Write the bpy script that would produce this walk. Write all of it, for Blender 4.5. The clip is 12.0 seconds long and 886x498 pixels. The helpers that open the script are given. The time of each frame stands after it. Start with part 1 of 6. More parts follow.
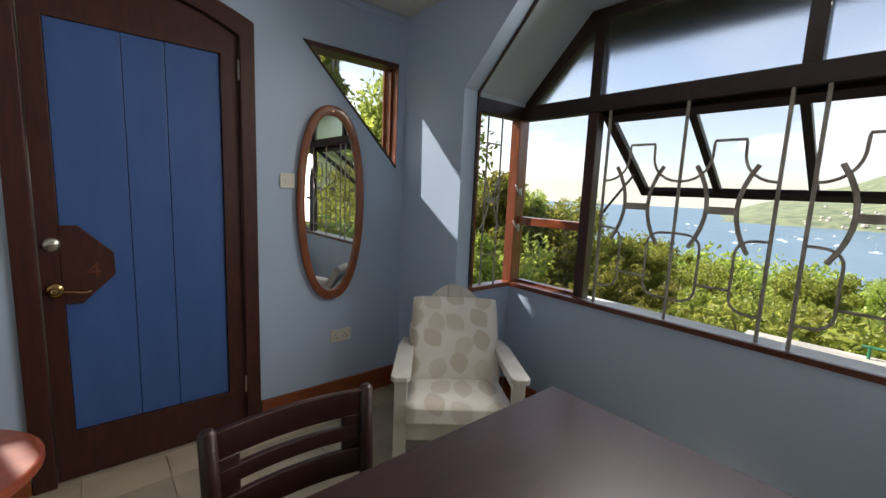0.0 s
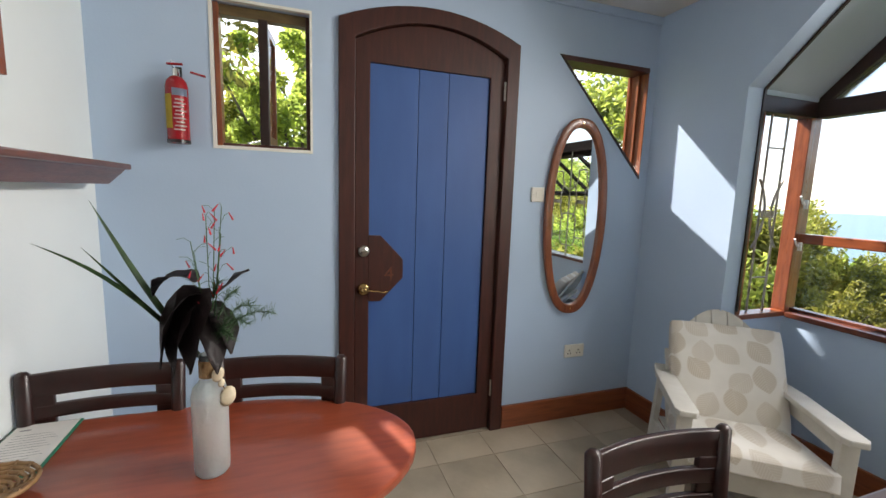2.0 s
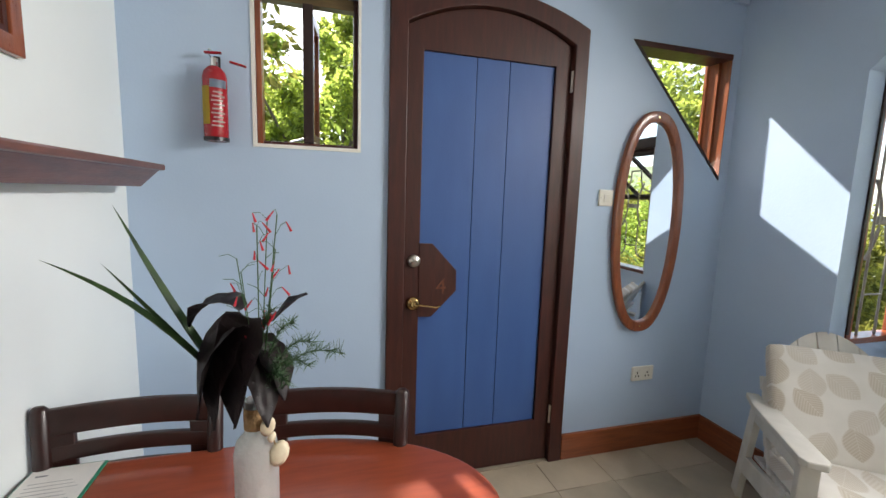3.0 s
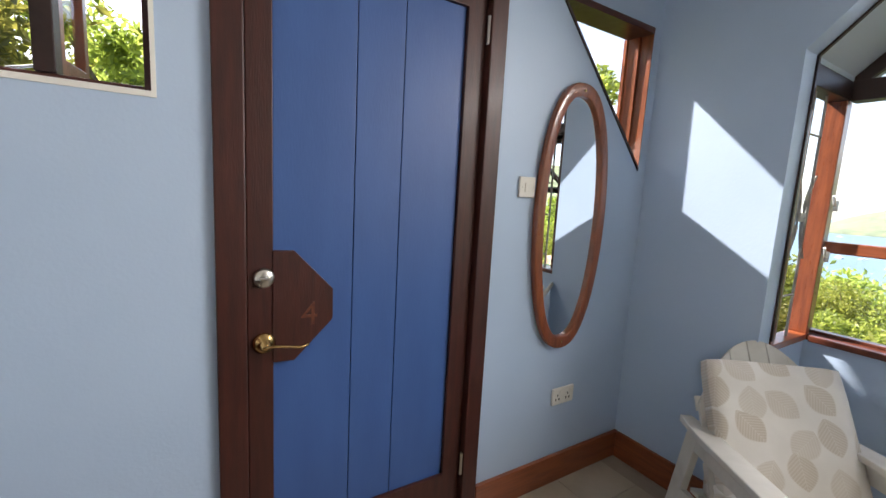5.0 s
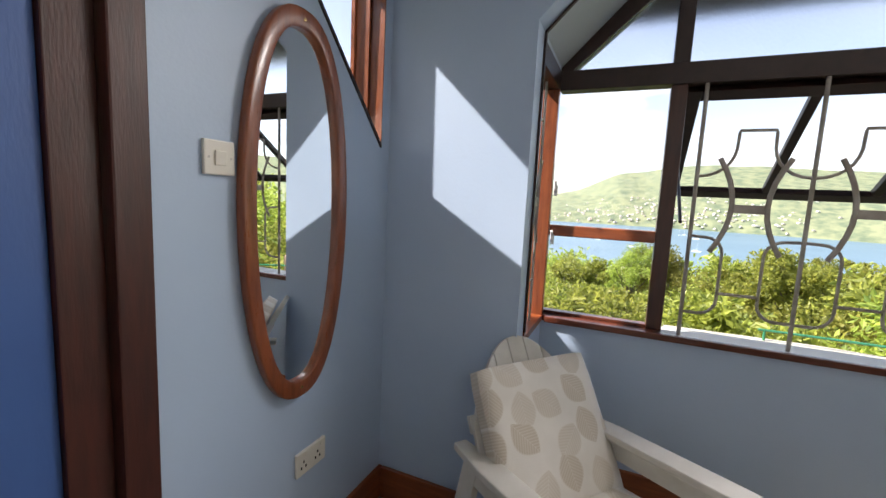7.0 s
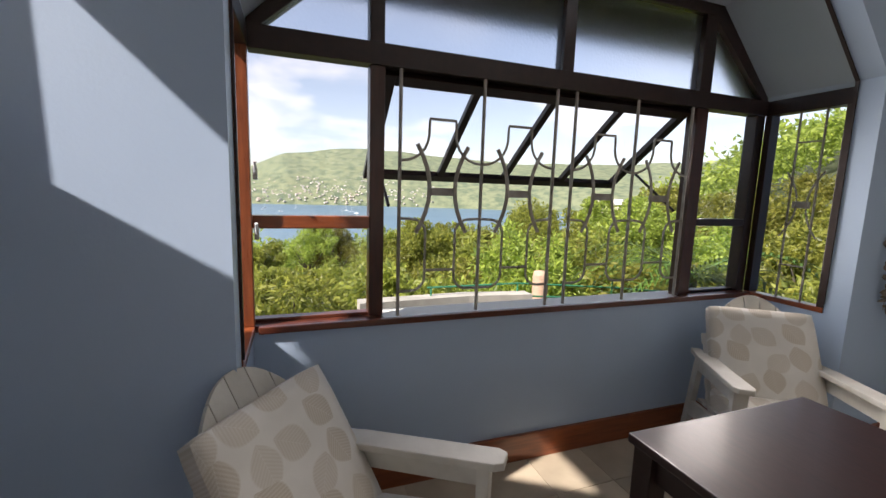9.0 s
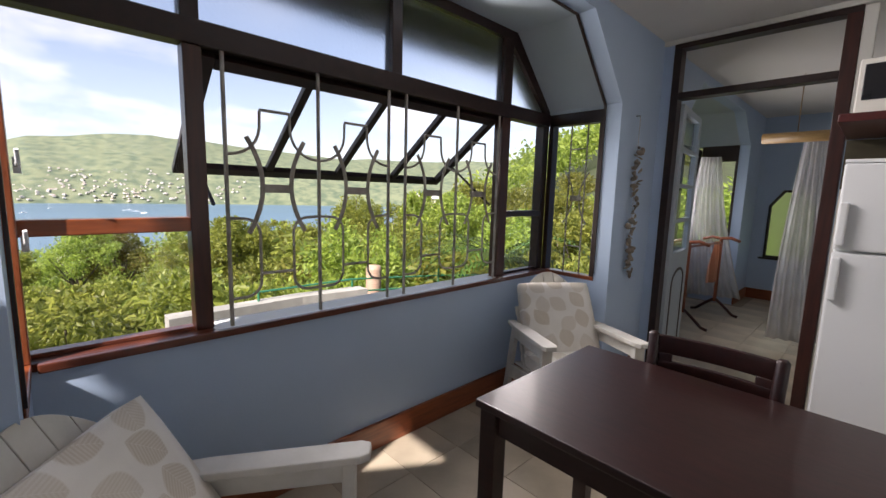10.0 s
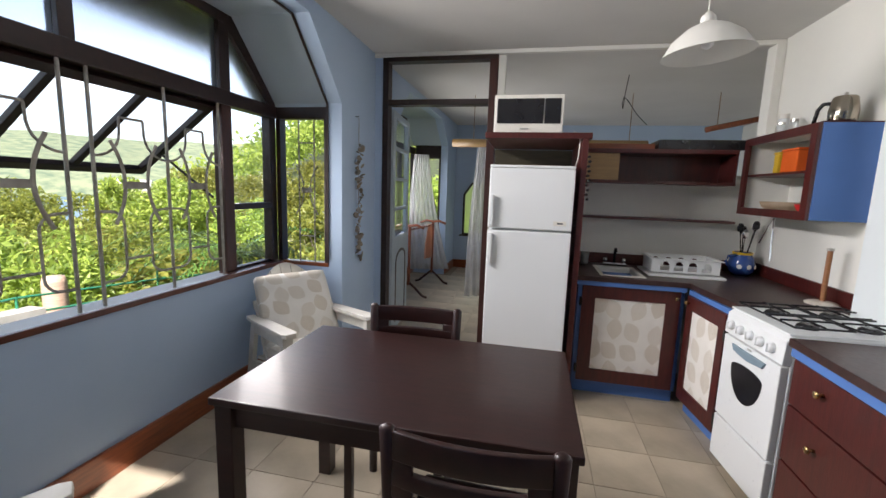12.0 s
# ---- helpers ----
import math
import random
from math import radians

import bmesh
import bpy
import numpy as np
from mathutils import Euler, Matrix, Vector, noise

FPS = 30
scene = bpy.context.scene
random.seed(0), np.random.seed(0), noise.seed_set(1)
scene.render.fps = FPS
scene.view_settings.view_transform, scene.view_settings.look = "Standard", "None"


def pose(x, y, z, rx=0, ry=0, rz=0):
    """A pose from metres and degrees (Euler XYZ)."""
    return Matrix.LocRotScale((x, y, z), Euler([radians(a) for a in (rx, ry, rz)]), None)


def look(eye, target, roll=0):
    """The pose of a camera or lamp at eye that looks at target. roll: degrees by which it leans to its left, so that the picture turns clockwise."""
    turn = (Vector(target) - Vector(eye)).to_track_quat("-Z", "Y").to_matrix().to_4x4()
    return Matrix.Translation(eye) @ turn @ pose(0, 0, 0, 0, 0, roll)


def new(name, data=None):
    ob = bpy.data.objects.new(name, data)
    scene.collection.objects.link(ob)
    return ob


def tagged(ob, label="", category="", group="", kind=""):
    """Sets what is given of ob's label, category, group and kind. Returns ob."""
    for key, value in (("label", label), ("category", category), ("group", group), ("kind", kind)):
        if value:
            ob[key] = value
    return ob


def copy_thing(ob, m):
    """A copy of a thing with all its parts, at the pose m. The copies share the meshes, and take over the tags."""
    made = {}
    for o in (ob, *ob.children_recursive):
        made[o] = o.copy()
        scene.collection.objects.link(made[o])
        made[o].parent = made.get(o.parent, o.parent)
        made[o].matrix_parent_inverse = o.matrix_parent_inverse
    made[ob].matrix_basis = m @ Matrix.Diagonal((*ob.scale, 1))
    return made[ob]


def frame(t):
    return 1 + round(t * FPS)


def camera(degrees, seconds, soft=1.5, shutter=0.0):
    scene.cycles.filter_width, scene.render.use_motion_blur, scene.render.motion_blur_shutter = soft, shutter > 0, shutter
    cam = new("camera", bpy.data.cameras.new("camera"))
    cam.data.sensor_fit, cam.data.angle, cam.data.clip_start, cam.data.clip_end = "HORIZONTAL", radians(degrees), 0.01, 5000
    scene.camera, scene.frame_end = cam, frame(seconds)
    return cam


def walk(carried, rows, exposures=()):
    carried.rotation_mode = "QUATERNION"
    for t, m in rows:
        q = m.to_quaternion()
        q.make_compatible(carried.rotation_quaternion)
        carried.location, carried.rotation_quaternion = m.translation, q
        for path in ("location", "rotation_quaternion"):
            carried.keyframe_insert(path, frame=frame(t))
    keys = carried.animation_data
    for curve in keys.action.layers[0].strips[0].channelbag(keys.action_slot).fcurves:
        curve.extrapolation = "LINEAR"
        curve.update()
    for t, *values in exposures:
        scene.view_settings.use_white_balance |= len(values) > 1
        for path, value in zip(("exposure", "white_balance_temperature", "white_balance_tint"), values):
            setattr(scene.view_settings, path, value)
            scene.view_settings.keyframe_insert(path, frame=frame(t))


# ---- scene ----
cam = camera(93.8, 12.0)
PATH = [
    (0, (0.273, 0.337, 1.447), (1.555, 1.847, 1.169), 2.5),
    (0.5, (0.161, 0.398, 1.452), (1.29, 2.025, 1.173), 2.3),
    (1, (0.053, 0.444, 1.451), (1.006, 2.18, 1.176), 2.1),
    (1.5, (-0.067, 0.537, 1.454), (0.732, 2.35, 1.185), 2.0),
    (2, (-0.196, 0.627, 1.459), (0.458, 2.498, 1.19), 1.9),
    (2.5, (-0.276, 0.747, 1.46), (0.282, 2.65, 1.202), 1.7),
    (2.7, (-0.289, 0.813, 1.458), (0.257, 2.72, 1.202), 1.8),
    (4.3, (-0.193, 1.305, 1.436), (0.594, 3.123, 1.157), 2.6),
    (4.5, (-0.167, 1.363, 1.437), (0.69, 3.148, 1.156), 2.8),
    (5, (-0.067, 1.48, 1.43), (0.977, 3.163, 1.155), 3.1),
    (5.5, (0.053, 1.593, 1.428), (1.311, 3.125, 1.163), 3.3),
    (6, (0.175, 1.692, 1.417), (1.657, 3.01, 1.161), 3.5),
    (6.5, (0.305, 1.763, 1.402), (1.972, 2.841, 1.16), 3.3),
    (7, (0.413, 1.855, 1.389), (2.233, 2.65, 1.153), 2.8),
    (7.2, (0.455, 1.901, 1.391), (2.325, 2.561, 1.133), 2.7),
    (8.8, (0.689, 2.042, 1.402), (2.603, 1.523, 1.139), 1.7),
    (9, (0.687, 2.036, 1.407), (2.553, 1.367, 1.137), 1.8),
    (9.5, (0.72, 2.089, 1.407), (2.393, 1.024, 1.146), 1.5),
    (10, (0.695, 2.124, 1.412), (2.129, 0.756, 1.144), 1.6),
    (10.5, (0.651, 2.134, 1.407), (1.821, 0.534, 1.14), 1.7),
    (11, (0.608, 2.167, 1.408), (1.511, 0.402, 1.145), 1.7),
    (11.5, (0.568, 2.2, 1.422), (1.22, 0.329, 1.151), 1.8),
    (12, (0.543, 2.23, 1.446), (0.956, 0.294, 1.159), 2.0),
]
walk(cam, [(t, look(eye, target, roll)) for t, eye, target, roll in PATH], exposures=[(0, 0.98, 6650, 13), (0.5, 1.27, 6650, 14), (1, 1.44, 6650, 14), (1.5, 1.6, 6650, 13), (2.5, 1.84, 6550, 12), (4.5, 1.92, 6500, 14), (5, 1.84, 6500, 15), (5.5, 1.92, 6500, 15), (6.5, 1.62, 6600, 14), (7.2, 1.4, 6650, 17), (8.8, 0.9, 6650, 18), (9.5, 0.9, 6550, 19), (10.5, 1.06, 6400, 21), (11, 1.2, 6350, 21), (12, 1.47, 6250, 16)])

# ---- daylight ----
world = bpy.data.worlds.new("sky")
scene.world = world
world.use_nodes = True
sky = world.node_tree.nodes.new("ShaderNodeTexSky")
sky.sky_type, sky.sun_disc = "NISHITA", False
sky.sun_elevation, sky.sun_rotation = radians(43.4), radians(-18.8)
sky.air_density, sky.dust_density = 1.0, 0.7
wn, wl = world.node_tree.nodes, world.node_tree.links
w_tc, w_map, w_noise, w_ramp, w_soft, w_pale, w_mix = (wn.new(k) for k in ("ShaderNodeTexCoord", "ShaderNodeMapping", "ShaderNodeTexNoise", "ShaderNodeValToRGB", "ShaderNodeHueSaturation", "ShaderNodeHueSaturation", "ShaderNodeMix"))
w_sep, w_up, w_way = wn.new("ShaderNodeSeparateXYZ"), wn.new("ShaderNodeMath"), wn.new("ShaderNodeCombineXYZ")
w_up.operation, w_up.inputs[1].default_value = "MAXIMUM", 0.03
wl.new(w_tc.outputs["Generated"], w_sep.inputs[0]), wl.new(w_sep.outputs[2], w_up.inputs[0])
wl.new(w_sep.outputs[0], w_way.inputs[0]), wl.new(w_sep.outputs[1], w_way.inputs[1]), wl.new(w_up.outputs[0], w_way.inputs[2])
wl.new(w_way.outputs[0], sky.inputs[0])
w_map.inputs["Scale"].default_value = (3.0, 3.0, 9.0)
w_noise.inputs["Scale"].default_value, w_noise.inputs["Detail"].default_value = 1.6, 7.0
w_ramp.color_ramp.elements[0].position, w_ramp.color_ramp.elements[1].position = 0.50, 0.68
w_soft.inputs["Saturation"].default_value, w_soft.inputs["Value"].default_value = 0.72, 1.0
w_pale.inputs["Saturation"].default_value, w_pale.inputs["Value"].default_value = 0.22, 1.25
w_mix.data_type = "RGBA"
wl.new(w_tc.outputs["Generated"], w_map.inputs["Vector"]), wl.new(w_map.outputs[0], w_noise.inputs["Vector"]), wl.new(w_noise.outputs["Fac"], w_ramp.inputs[0])
wl.new(sky.outputs[0], w_soft.inputs["Color"]), wl.new(sky.outputs[0], w_pale.inputs["Color"])
wl.new(w_ramp.outputs[0], w_mix.inputs["Factor"]), wl.new(w_soft.outputs[0], w_mix.inputs["A"]), wl.new(w_pale.outputs[0], w_mix.inputs["B"])
wl.new(w_mix.outputs["Result"], wn["Background"].inputs[0])
world.node_tree.nodes["Background"].inputs[1].default_value = 0.108
SUN_WAY = Vector((0.34, -1.0, -1.0))
sun = new("sun", bpy.data.lights.new("sun", "SUN"))
sun.data.energy, sun.data.angle, sun.data.color = 5.0, radians(1.0), (1.0, 0.95, 0.87)
sun.matrix_world = look((0, 30, 30), Vector((0, 30, 30)) + SUN_WAY)


def window_light(name, eye, target, wide, high, watts, tint):
    """An added area lamp that strengthens the daylight of a window's opening."""
    lamp = new(name, bpy.data.lights.new(name, "AREA"))
    lamp.data.shape, lamp.data.size, lamp.data.size_y = "RECTANGLE", wide, high
    lamp.data.energy, lamp.data.color = watts, tint
    lamp.data.spread = radians(125)
    lamp.matrix_world = look(eye, target)
    return lamp


window_light("bay_daylight", (2.49, 0.85, 2.33), (0.42, 0.75, 1.65), 1.3, 0.2, 16, (1.0, 0.96, 0.90))
window_light("bay_daylight_low", (2.50, -0.36, 1.4), (0.43, 0.2, 1.2), 0.45, 0.9, 5, (1.0, 0.95, 0.87))
window_light("bedroom_daylight", (2.50, -3.1, 1.45), (0.43, -3.1, 1.3), 2.1, 1.0, 10, (1.0, 0.97, 0.92))

# ---- materials ----
def material(name, base, rough=0.6, metal=0.0, second=None, scale=6.0, bump=0.1, bump_scale=60.0, stretch=(1, 1, 1), coat=0.0, mix=(0.35, 0.65), detail=4.0, vary=0.08):
    """A surface whose colour drifts between two tones, with fine relief."""
    m = bpy.data.materials.new(name)
    m.use_nodes = True
    n, l = m.node_tree.nodes, m.node_tree.links
    b = n["Principled BSDF"]
    b.inputs["Roughness"].default_value, b.inputs["Metallic"].default_value = rough, metal
    b.inputs["Coat Weight"].default_value, b.inputs["Coat Roughness"].default_value = coat, 0.12
    tc, mp = n.new("ShaderNodeTexCoord"), n.new("ShaderNodeMapping")
    mp.inputs["Scale"].default_value = stretch
    l.new(tc.outputs["Object"], mp.inputs["Vector"])
    noise_a, noise_b = n.new("ShaderNodeTexNoise"), n.new("ShaderNodeTexNoise")
    noise_a.inputs["Scale"].default_value, noise_a.inputs["Detail"].default_value = scale, detail
    noise_b.inputs["Scale"].default_value, noise_b.inputs["Detail"].default_value = bump_scale, 3
    l.new(mp.outputs[0], noise_a.inputs["Vector"])
    l.new(mp.outputs[0], noise_b.inputs["Vector"])
    ramp = n.new("ShaderNodeValToRGB")
    second = second or tuple(c * 0.88 for c in base)
    ramp.color_ramp.elements[0].position, ramp.color_ramp.elements[0].color = mix[0], (*second, 1)
    ramp.color_ramp.elements[1].position, ramp.color_ramp.elements[1].color = mix[1], (*base, 1)
    l.new(noise_a.outputs["Fac"], ramp.inputs[0])
    l.new(ramp.outputs[0], b.inputs["Base Color"])
    rr = n.new("ShaderNodeMapRange")
    rr.inputs["To Min"].default_value, rr.inputs["To Max"].default_value = max(rough - vary, 0.02), min(rough + vary, 1)
    l.new(noise_b.outputs["Fac"], rr.inputs["Value"])
    l.new(rr.outputs[0], b.inputs["Roughness"])
    if bump:
        bp = n.new("ShaderNodeBump")
        bp.inputs["Strength"].default_value, bp.inputs["Distance"].default_value = bump, 0.01
        l.new(noise_b.outputs["Fac"], bp.inputs["Height"])
        l.new(bp.outputs[0], b.inputs["Normal"])
    return m


def wood(name, base, dark, rough=0.35, along=(1, 1, 8), coat=0.2, bump=0.08):
    """Grain that runs along the axis with the smallest stretch."""
    return material(name, base, rough, 0, dark, 9.0, bump, 45.0, along, coat, (0.3, 0.7), 6.0)


def per_piece(m, amount):
    """Lets each object of a material differ a little in tone."""
    n, l = m.node_tree.nodes, m.node_tree.links
    b = n["Principled BSDF"]
    source = b.inputs["Base Color"].links[0].from_socket
    info, rng, hsv = n.new("ShaderNodeObjectInfo"), n.new("ShaderNodeMapRange"), n.new("ShaderNodeHueSaturation")
    rng.inputs["To Min"].default_value, rng.inputs["To Max"].default_value = 1 - amount, 1 + amount
    l.new(info.outputs["Random"], rng.inputs["Value"])
    l.new(rng.outputs[0], hsv.inputs["Value"])
    l.new(source, hsv.inputs["Color"])
    l.new(hsv.outputs[0], b.inputs["Base Color"])
    return m


def glass(name, tint=(1, 1, 1), gloss=0.07):
    m = bpy.data.materials.new(name)
    m.use_nodes = True
    n, l = m.node_tree.nodes, m.node_tree.links
    n.remove(n["Principled BSDF"])
    t, g, mx, lw, pw = n.new("ShaderNodeBsdfTransparent"), n.new("ShaderNodeBsdfGlossy"), n.new("ShaderNodeMixShader"), n.new("ShaderNodeLayerWeight"), n.new("ShaderNodeMath")
    t.inputs[0].default_value = (*tint, 1)
    g.inputs["Roughness"].default_value = 0.02
    lw.inputs["Blend"].default_value = 0.5
    pw.operation, pw.inputs[1].default_value = "POWER", 5.0
    pw.use_clamp = True
    add = n.new("ShaderNodeMath")
    add.operation, add.inputs[1].default_value, add.inputs[2].default_value = "MULTIPLY_ADD", 0.6, gloss * 0.4
    l.new(lw.outputs["Facing"], pw.inputs[0]), l.new(pw.outputs[0], add.inputs[0]), l.new(add.outputs[0], mx.inputs[0]), l.new(t.outputs[0], mx.inputs[1]), l.new(g.outputs[0], mx.inputs[2])
    l.new(mx.outputs[0], n["Material Output"].inputs[0])
    return m


def frosted(name, tint):
    """Obscured glass: scatters what comes through."""
    m = bpy.data.materials.new(name)
    m.use_nodes = True
    n, l = m.node_tree.nodes, m.node_tree.links
    b = n["Principled BSDF"]
    b.inputs["Base Color"].default_value = (*tint, 1)
    b.inputs["Transmission Weight"].default_value, b.inputs["Roughness"].default_value, b.inputs["IOR"].default_value = 1.0, 0.42, 1.12
    tc, no, bp = n.new("ShaderNodeTexCoord"), n.new("ShaderNodeTexNoise"), n.new("ShaderNodeBump")
    no.inputs["Scale"].default_value, no.inputs["Detail"].default_value = 70.0, 2
    bp.inputs["Strength"].default_value, bp.inputs["Distance"].default_value = 0.25, 0.01
    l.new(tc.outputs["Object"], no.inputs["Vector"]), l.new(no.outputs["Fac"], bp.inputs["Height"]), l.new(bp.outputs[0], b.inputs["Normal"])
    return m


M_WALL = material("wall_paint_blue", (0.475, 0.60, 0.77), 0.5, 0, (0.44, 0.565, 0.735), 1.6, 0.05, 90)
M_WALL_W = material("wall_paint_white", (0.82, 0.81, 0.75), 0.55, 0, (0.77, 0.77, 0.72), 1.6, 0.05, 90)
M_WALL_P = material("wall_paint_pale_blue", (0.77, 0.82, 0.83), 0.55, 0, (0.73, 0.78, 0.79), 1.6, 0.05, 90)
M_CEIL = material("ceiling_paint", (0.74, 0.73, 0.70), 0.8, 0, (0.68, 0.67, 0.64), 1.2, 0.06, 40)
M_BAY = material("bay_paint_pale", (0.50, 0.58, 0.64), 0.55, 0, (0.46, 0.54, 0.61), 2.0, 0.05, 80)
M_WOOD = wood("mahogany_stain", (0.066, 0.015, 0.0095), (0.036, 0.009, 0.0065), 0.46, (6, 6, 0.7), 0.04)
M_WOOD_H = wood("mahogany_stain_level", (0.085, 0.022, 0.014), (0.045, 0.012, 0.009), 0.38, (0.7, 0.7, 6))
# varnish tone; on the north windows it also carries their sunlit orange
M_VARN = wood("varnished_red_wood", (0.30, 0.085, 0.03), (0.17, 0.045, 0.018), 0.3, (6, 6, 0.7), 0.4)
M_VARN_H = wood("varnished_red_wood_level", (0.31, 0.082, 0.026), (0.19, 0.048, 0.016), 0.33, (0.7, 0.7, 7), 0.4)
M_SILL = wood("worn_sill_wood", (0.15, 0.042, 0.02), (0.08, 0.022, 0.012), 0.35, (0.7, 0.7, 6), 0.3)
M_POST = wood("window_post_wood", (0.075, 0.024, 0.014), (0.04, 0.014, 0.01), 0.38, (6, 6, 0.7), 0.2)
M_FRAME = wood("dark_window_wood", (0.028, 0.0105, 0.008), (0.015, 0.006, 0.005), 0.45, (3, 3, 3), 0.1)
M_BLUE = material("door_paint_blue", (0.048, 0.118, 0.335), 0.45, 0, (0.042, 0.105, 0.305), 2.2, 0.05, 40, (4, 4, 1))
M_TABLE = wood("espresso_wood", (0.030, 0.0085, 0.007), (0.017, 0.0055, 0.005), 0.38, (0.8, 6, 6), 0.2, 0.02)
M_CHAIR = wood("espresso_chair_wood", (0.032, 0.009, 0.0075), (0.017, 0.006, 0.005), 0.38, (3, 3, 3), 0.08, 0.03)
M_REDTOP = wood("red_table_wood", (0.33, 0.068, 0.028), (0.235, 0.047, 0.021), 0.36, (0.8, 5, 5), 0.6, 0.03)
M_METAL = material("painted_steel_bars", (0.42, 0.39, 0.345), 0.5, 0.1, (0.29, 0.26, 0.225), 14, 0.1)
M_CHROME = material("chrome", (0.75, 0.75, 0.75), 0.15, 1.0, None, 5, 0)
M_BRASS = material("brass", (0.72, 0.50, 0.22), 0.22, 1.0, (0.5, 0.33, 0.13), 12, 0)
M_SILVER = material("satin_nickel", (0.62, 0.60, 0.56), 0.3, 1.0, None, 12, 0)
M_WHITE = material("white_enamel", (0.80, 0.82, 0.82), 0.28, 0, (0.78, 0.80, 0.80), 1.2, 0, vary=0.015)
M_PLASTIC = material("cream_plastic", (0.78, 0.76, 0.69), 0.4, 0, (0.76, 0.74, 0.67), 2, 0, vary=0.02)
M_CHALK = material("white_chair_paint", (0.70, 0.68, 0.62), 0.5, 0, (0.58, 0.56, 0.50), 7, 0.1, 60)
M_BLACK = material("black_plastic", (0.012, 0.012, 0.014), 0.25, 0, (0.016, 0.016, 0.018), 9, 0, vary=0.02)
M_GLASS = glass("window_glass")
M_FROST = frosted("frosted_glass", (0.86, 0.90, 0.95))
M_COUNTER = material("counter_dark_laminate", (0.055, 0.026, 0.022), 0.35, 0, (0.035, 0.018, 0.016), 30, 0.03)
M_CAB = wood("cabinet_red_wood", (0.088, 0.014, 0.011), (0.052, 0.009, 0.008), 0.4, (5, 5, 0.8))
M_CABBLUE = material("cabinet_paint_blue", (0.09, 0.20, 0.50), 0.45, 0, None, 3, 0.04)


def mirror_material():
    m = bpy.data.materials.new("mirror_silver")
    m.use_nodes = True
    b = m.node_tree.nodes["Principled BSDF"]
    b.inputs["Base Color"].default_value, b.inputs["Metallic"].default_value, b.inputs["Roughness"].default_value = (0.93, 0.95, 0.95, 1), 1.0, 0.01
    return m


M_MIRROR = mirror_material()
M_TILE = per_piece(material("floor_tile_cream", (0.53, 0.45, 0.335), 0.34, 0, (0.35, 0.295, 0.215), 2.6, 0.1, 30, mix=(0.3, 0.62), detail=8.0), 0.07)
M_GROUT = material("grout", (0.38, 0.32, 0.245), 0.9)

# ---- builders ----
def obj(name, bm, mat, parent=None, smooth=False):
    me = bpy.data.meshes.new(name)
    bm.normal_update()
    bm.to_mesh(me)
    bm.free()
    me.materials.append(mat)
    if smooth:
        for p in me.polygons:
            p.use_smooth = True
    ob = new(name, me)
    if parent:
        ob.parent = parent
    return ob


def part(name, bm, mat, parent, label="", smooth=False):
    ob = obj(name, bm, mat, parent, smooth)
    if label:
        ob["label"] = label
    return ob


def thing(name, m, label, category, group=""):
    e = new(name)
    e.empty_display_size = 0.05
    e.matrix_basis = m
    return tagged(e, label, category, group)


def structure(name, bm, mat, label="", smooth=False, category=""):
    return tagged(obj(name, bm, mat, None, smooth), label, category, "", "structure")


def box(x0, x1, y0, y1, z0, z1, bevel=0.0, bm=None, m=None):
    """A box with rounded edges, added to bm."""
    own = bmesh.new()
    bmesh.ops.create_cube(own, size=1)
    for v in own.verts:
        v.co = Vector(((x0 + x1) / 2 + v.co.x * (x1 - x0), (y0 + y1) / 2 + v.co.y * (y1 - y0), (z0 + z1) / 2 + v.co.z * (z1 - z0)))
    if bevel:
        bmesh.ops.bevel(own, geom=own.edges[:], offset=bevel, segments=2, profile=0.6, affect="EDGES")
    return merged(bm, own, m)


def merged(bm, own, m=None):
    if m is not None:
        own.transform(m)
    if bm is None:
        return own
    me = bpy.data.meshes.new("tmp")
    own.to_mesh(me)
    own.free()
    bm.from_mesh(me)
    bpy.data.meshes.remove(me)
    return bm


PLANES = {"x": lambda u, v, w: (w, u, v), "y": lambda u, v, w: (u, w, v), "z": lambda u, v, w: (u, v, w)}


def slab(outline, holes, axis, a, b, bm=None, bevel=0.0, m=None):
    """A flat outline with holes, given thickness from a to b along the axis."""
    own = bmesh.new()
    put = PLANES[axis]
    low, high, rims = [], [], []
    for loop in (outline, *holes):
        ring = [own.verts.new(put(u, v, a)) for u, v in loop]
        rims.append(ring)
        low += [own.edges.new((ring[i], ring[(i + 1) % len(ring)])) for i in range(len(ring))]
    bmesh.ops.triangle_fill(own, use_beauty=True, use_dissolve=False, edges=low)
    faces = own.faces[:]
    twin = {}
    for ring, loop in zip(rims, (outline, *holes)):
        for v, (u, w) in zip(ring, loop):
            twin[v] = own.verts.new(put(u, w, b))
    for f in faces:
        own.faces.new([twin[v] for v in reversed(f.verts)])
    for ring in rims:
        for i, v in enumerate(ring):
            w = ring[(i + 1) % len(ring)]
            own.faces.new((v, w, twin[w], twin[v]))
    bmesh.ops.recalc_face_normals(own, faces=own.faces[:])
    if bevel:
        edges = [e for e in own.edges if len(e.link_faces) == 2 and e.calc_face_angle(0) > 0.5]
        bmesh.ops.bevel(own, geom=edges, offset=bevel, segments=2, profile=0.6, affect="EDGES")
    return merged(bm, own, m)


def rod(p, q, r, r2=None, sides=10, bm=None):
    """A round bar from p to q."""
    own = bmesh.new()
    p, q = Vector(p), Vector(q)
    d = q - p
    bmesh.ops.create_cone(own, cap_ends=True, segments=sides, radius1=r, radius2=r if r2 is None else r2, depth=d.length)
    return merged(bm, own, Matrix.Translation((p + q) / 2) @ d.to_track_quat("Z", "Y").to_matrix().to_4x4())


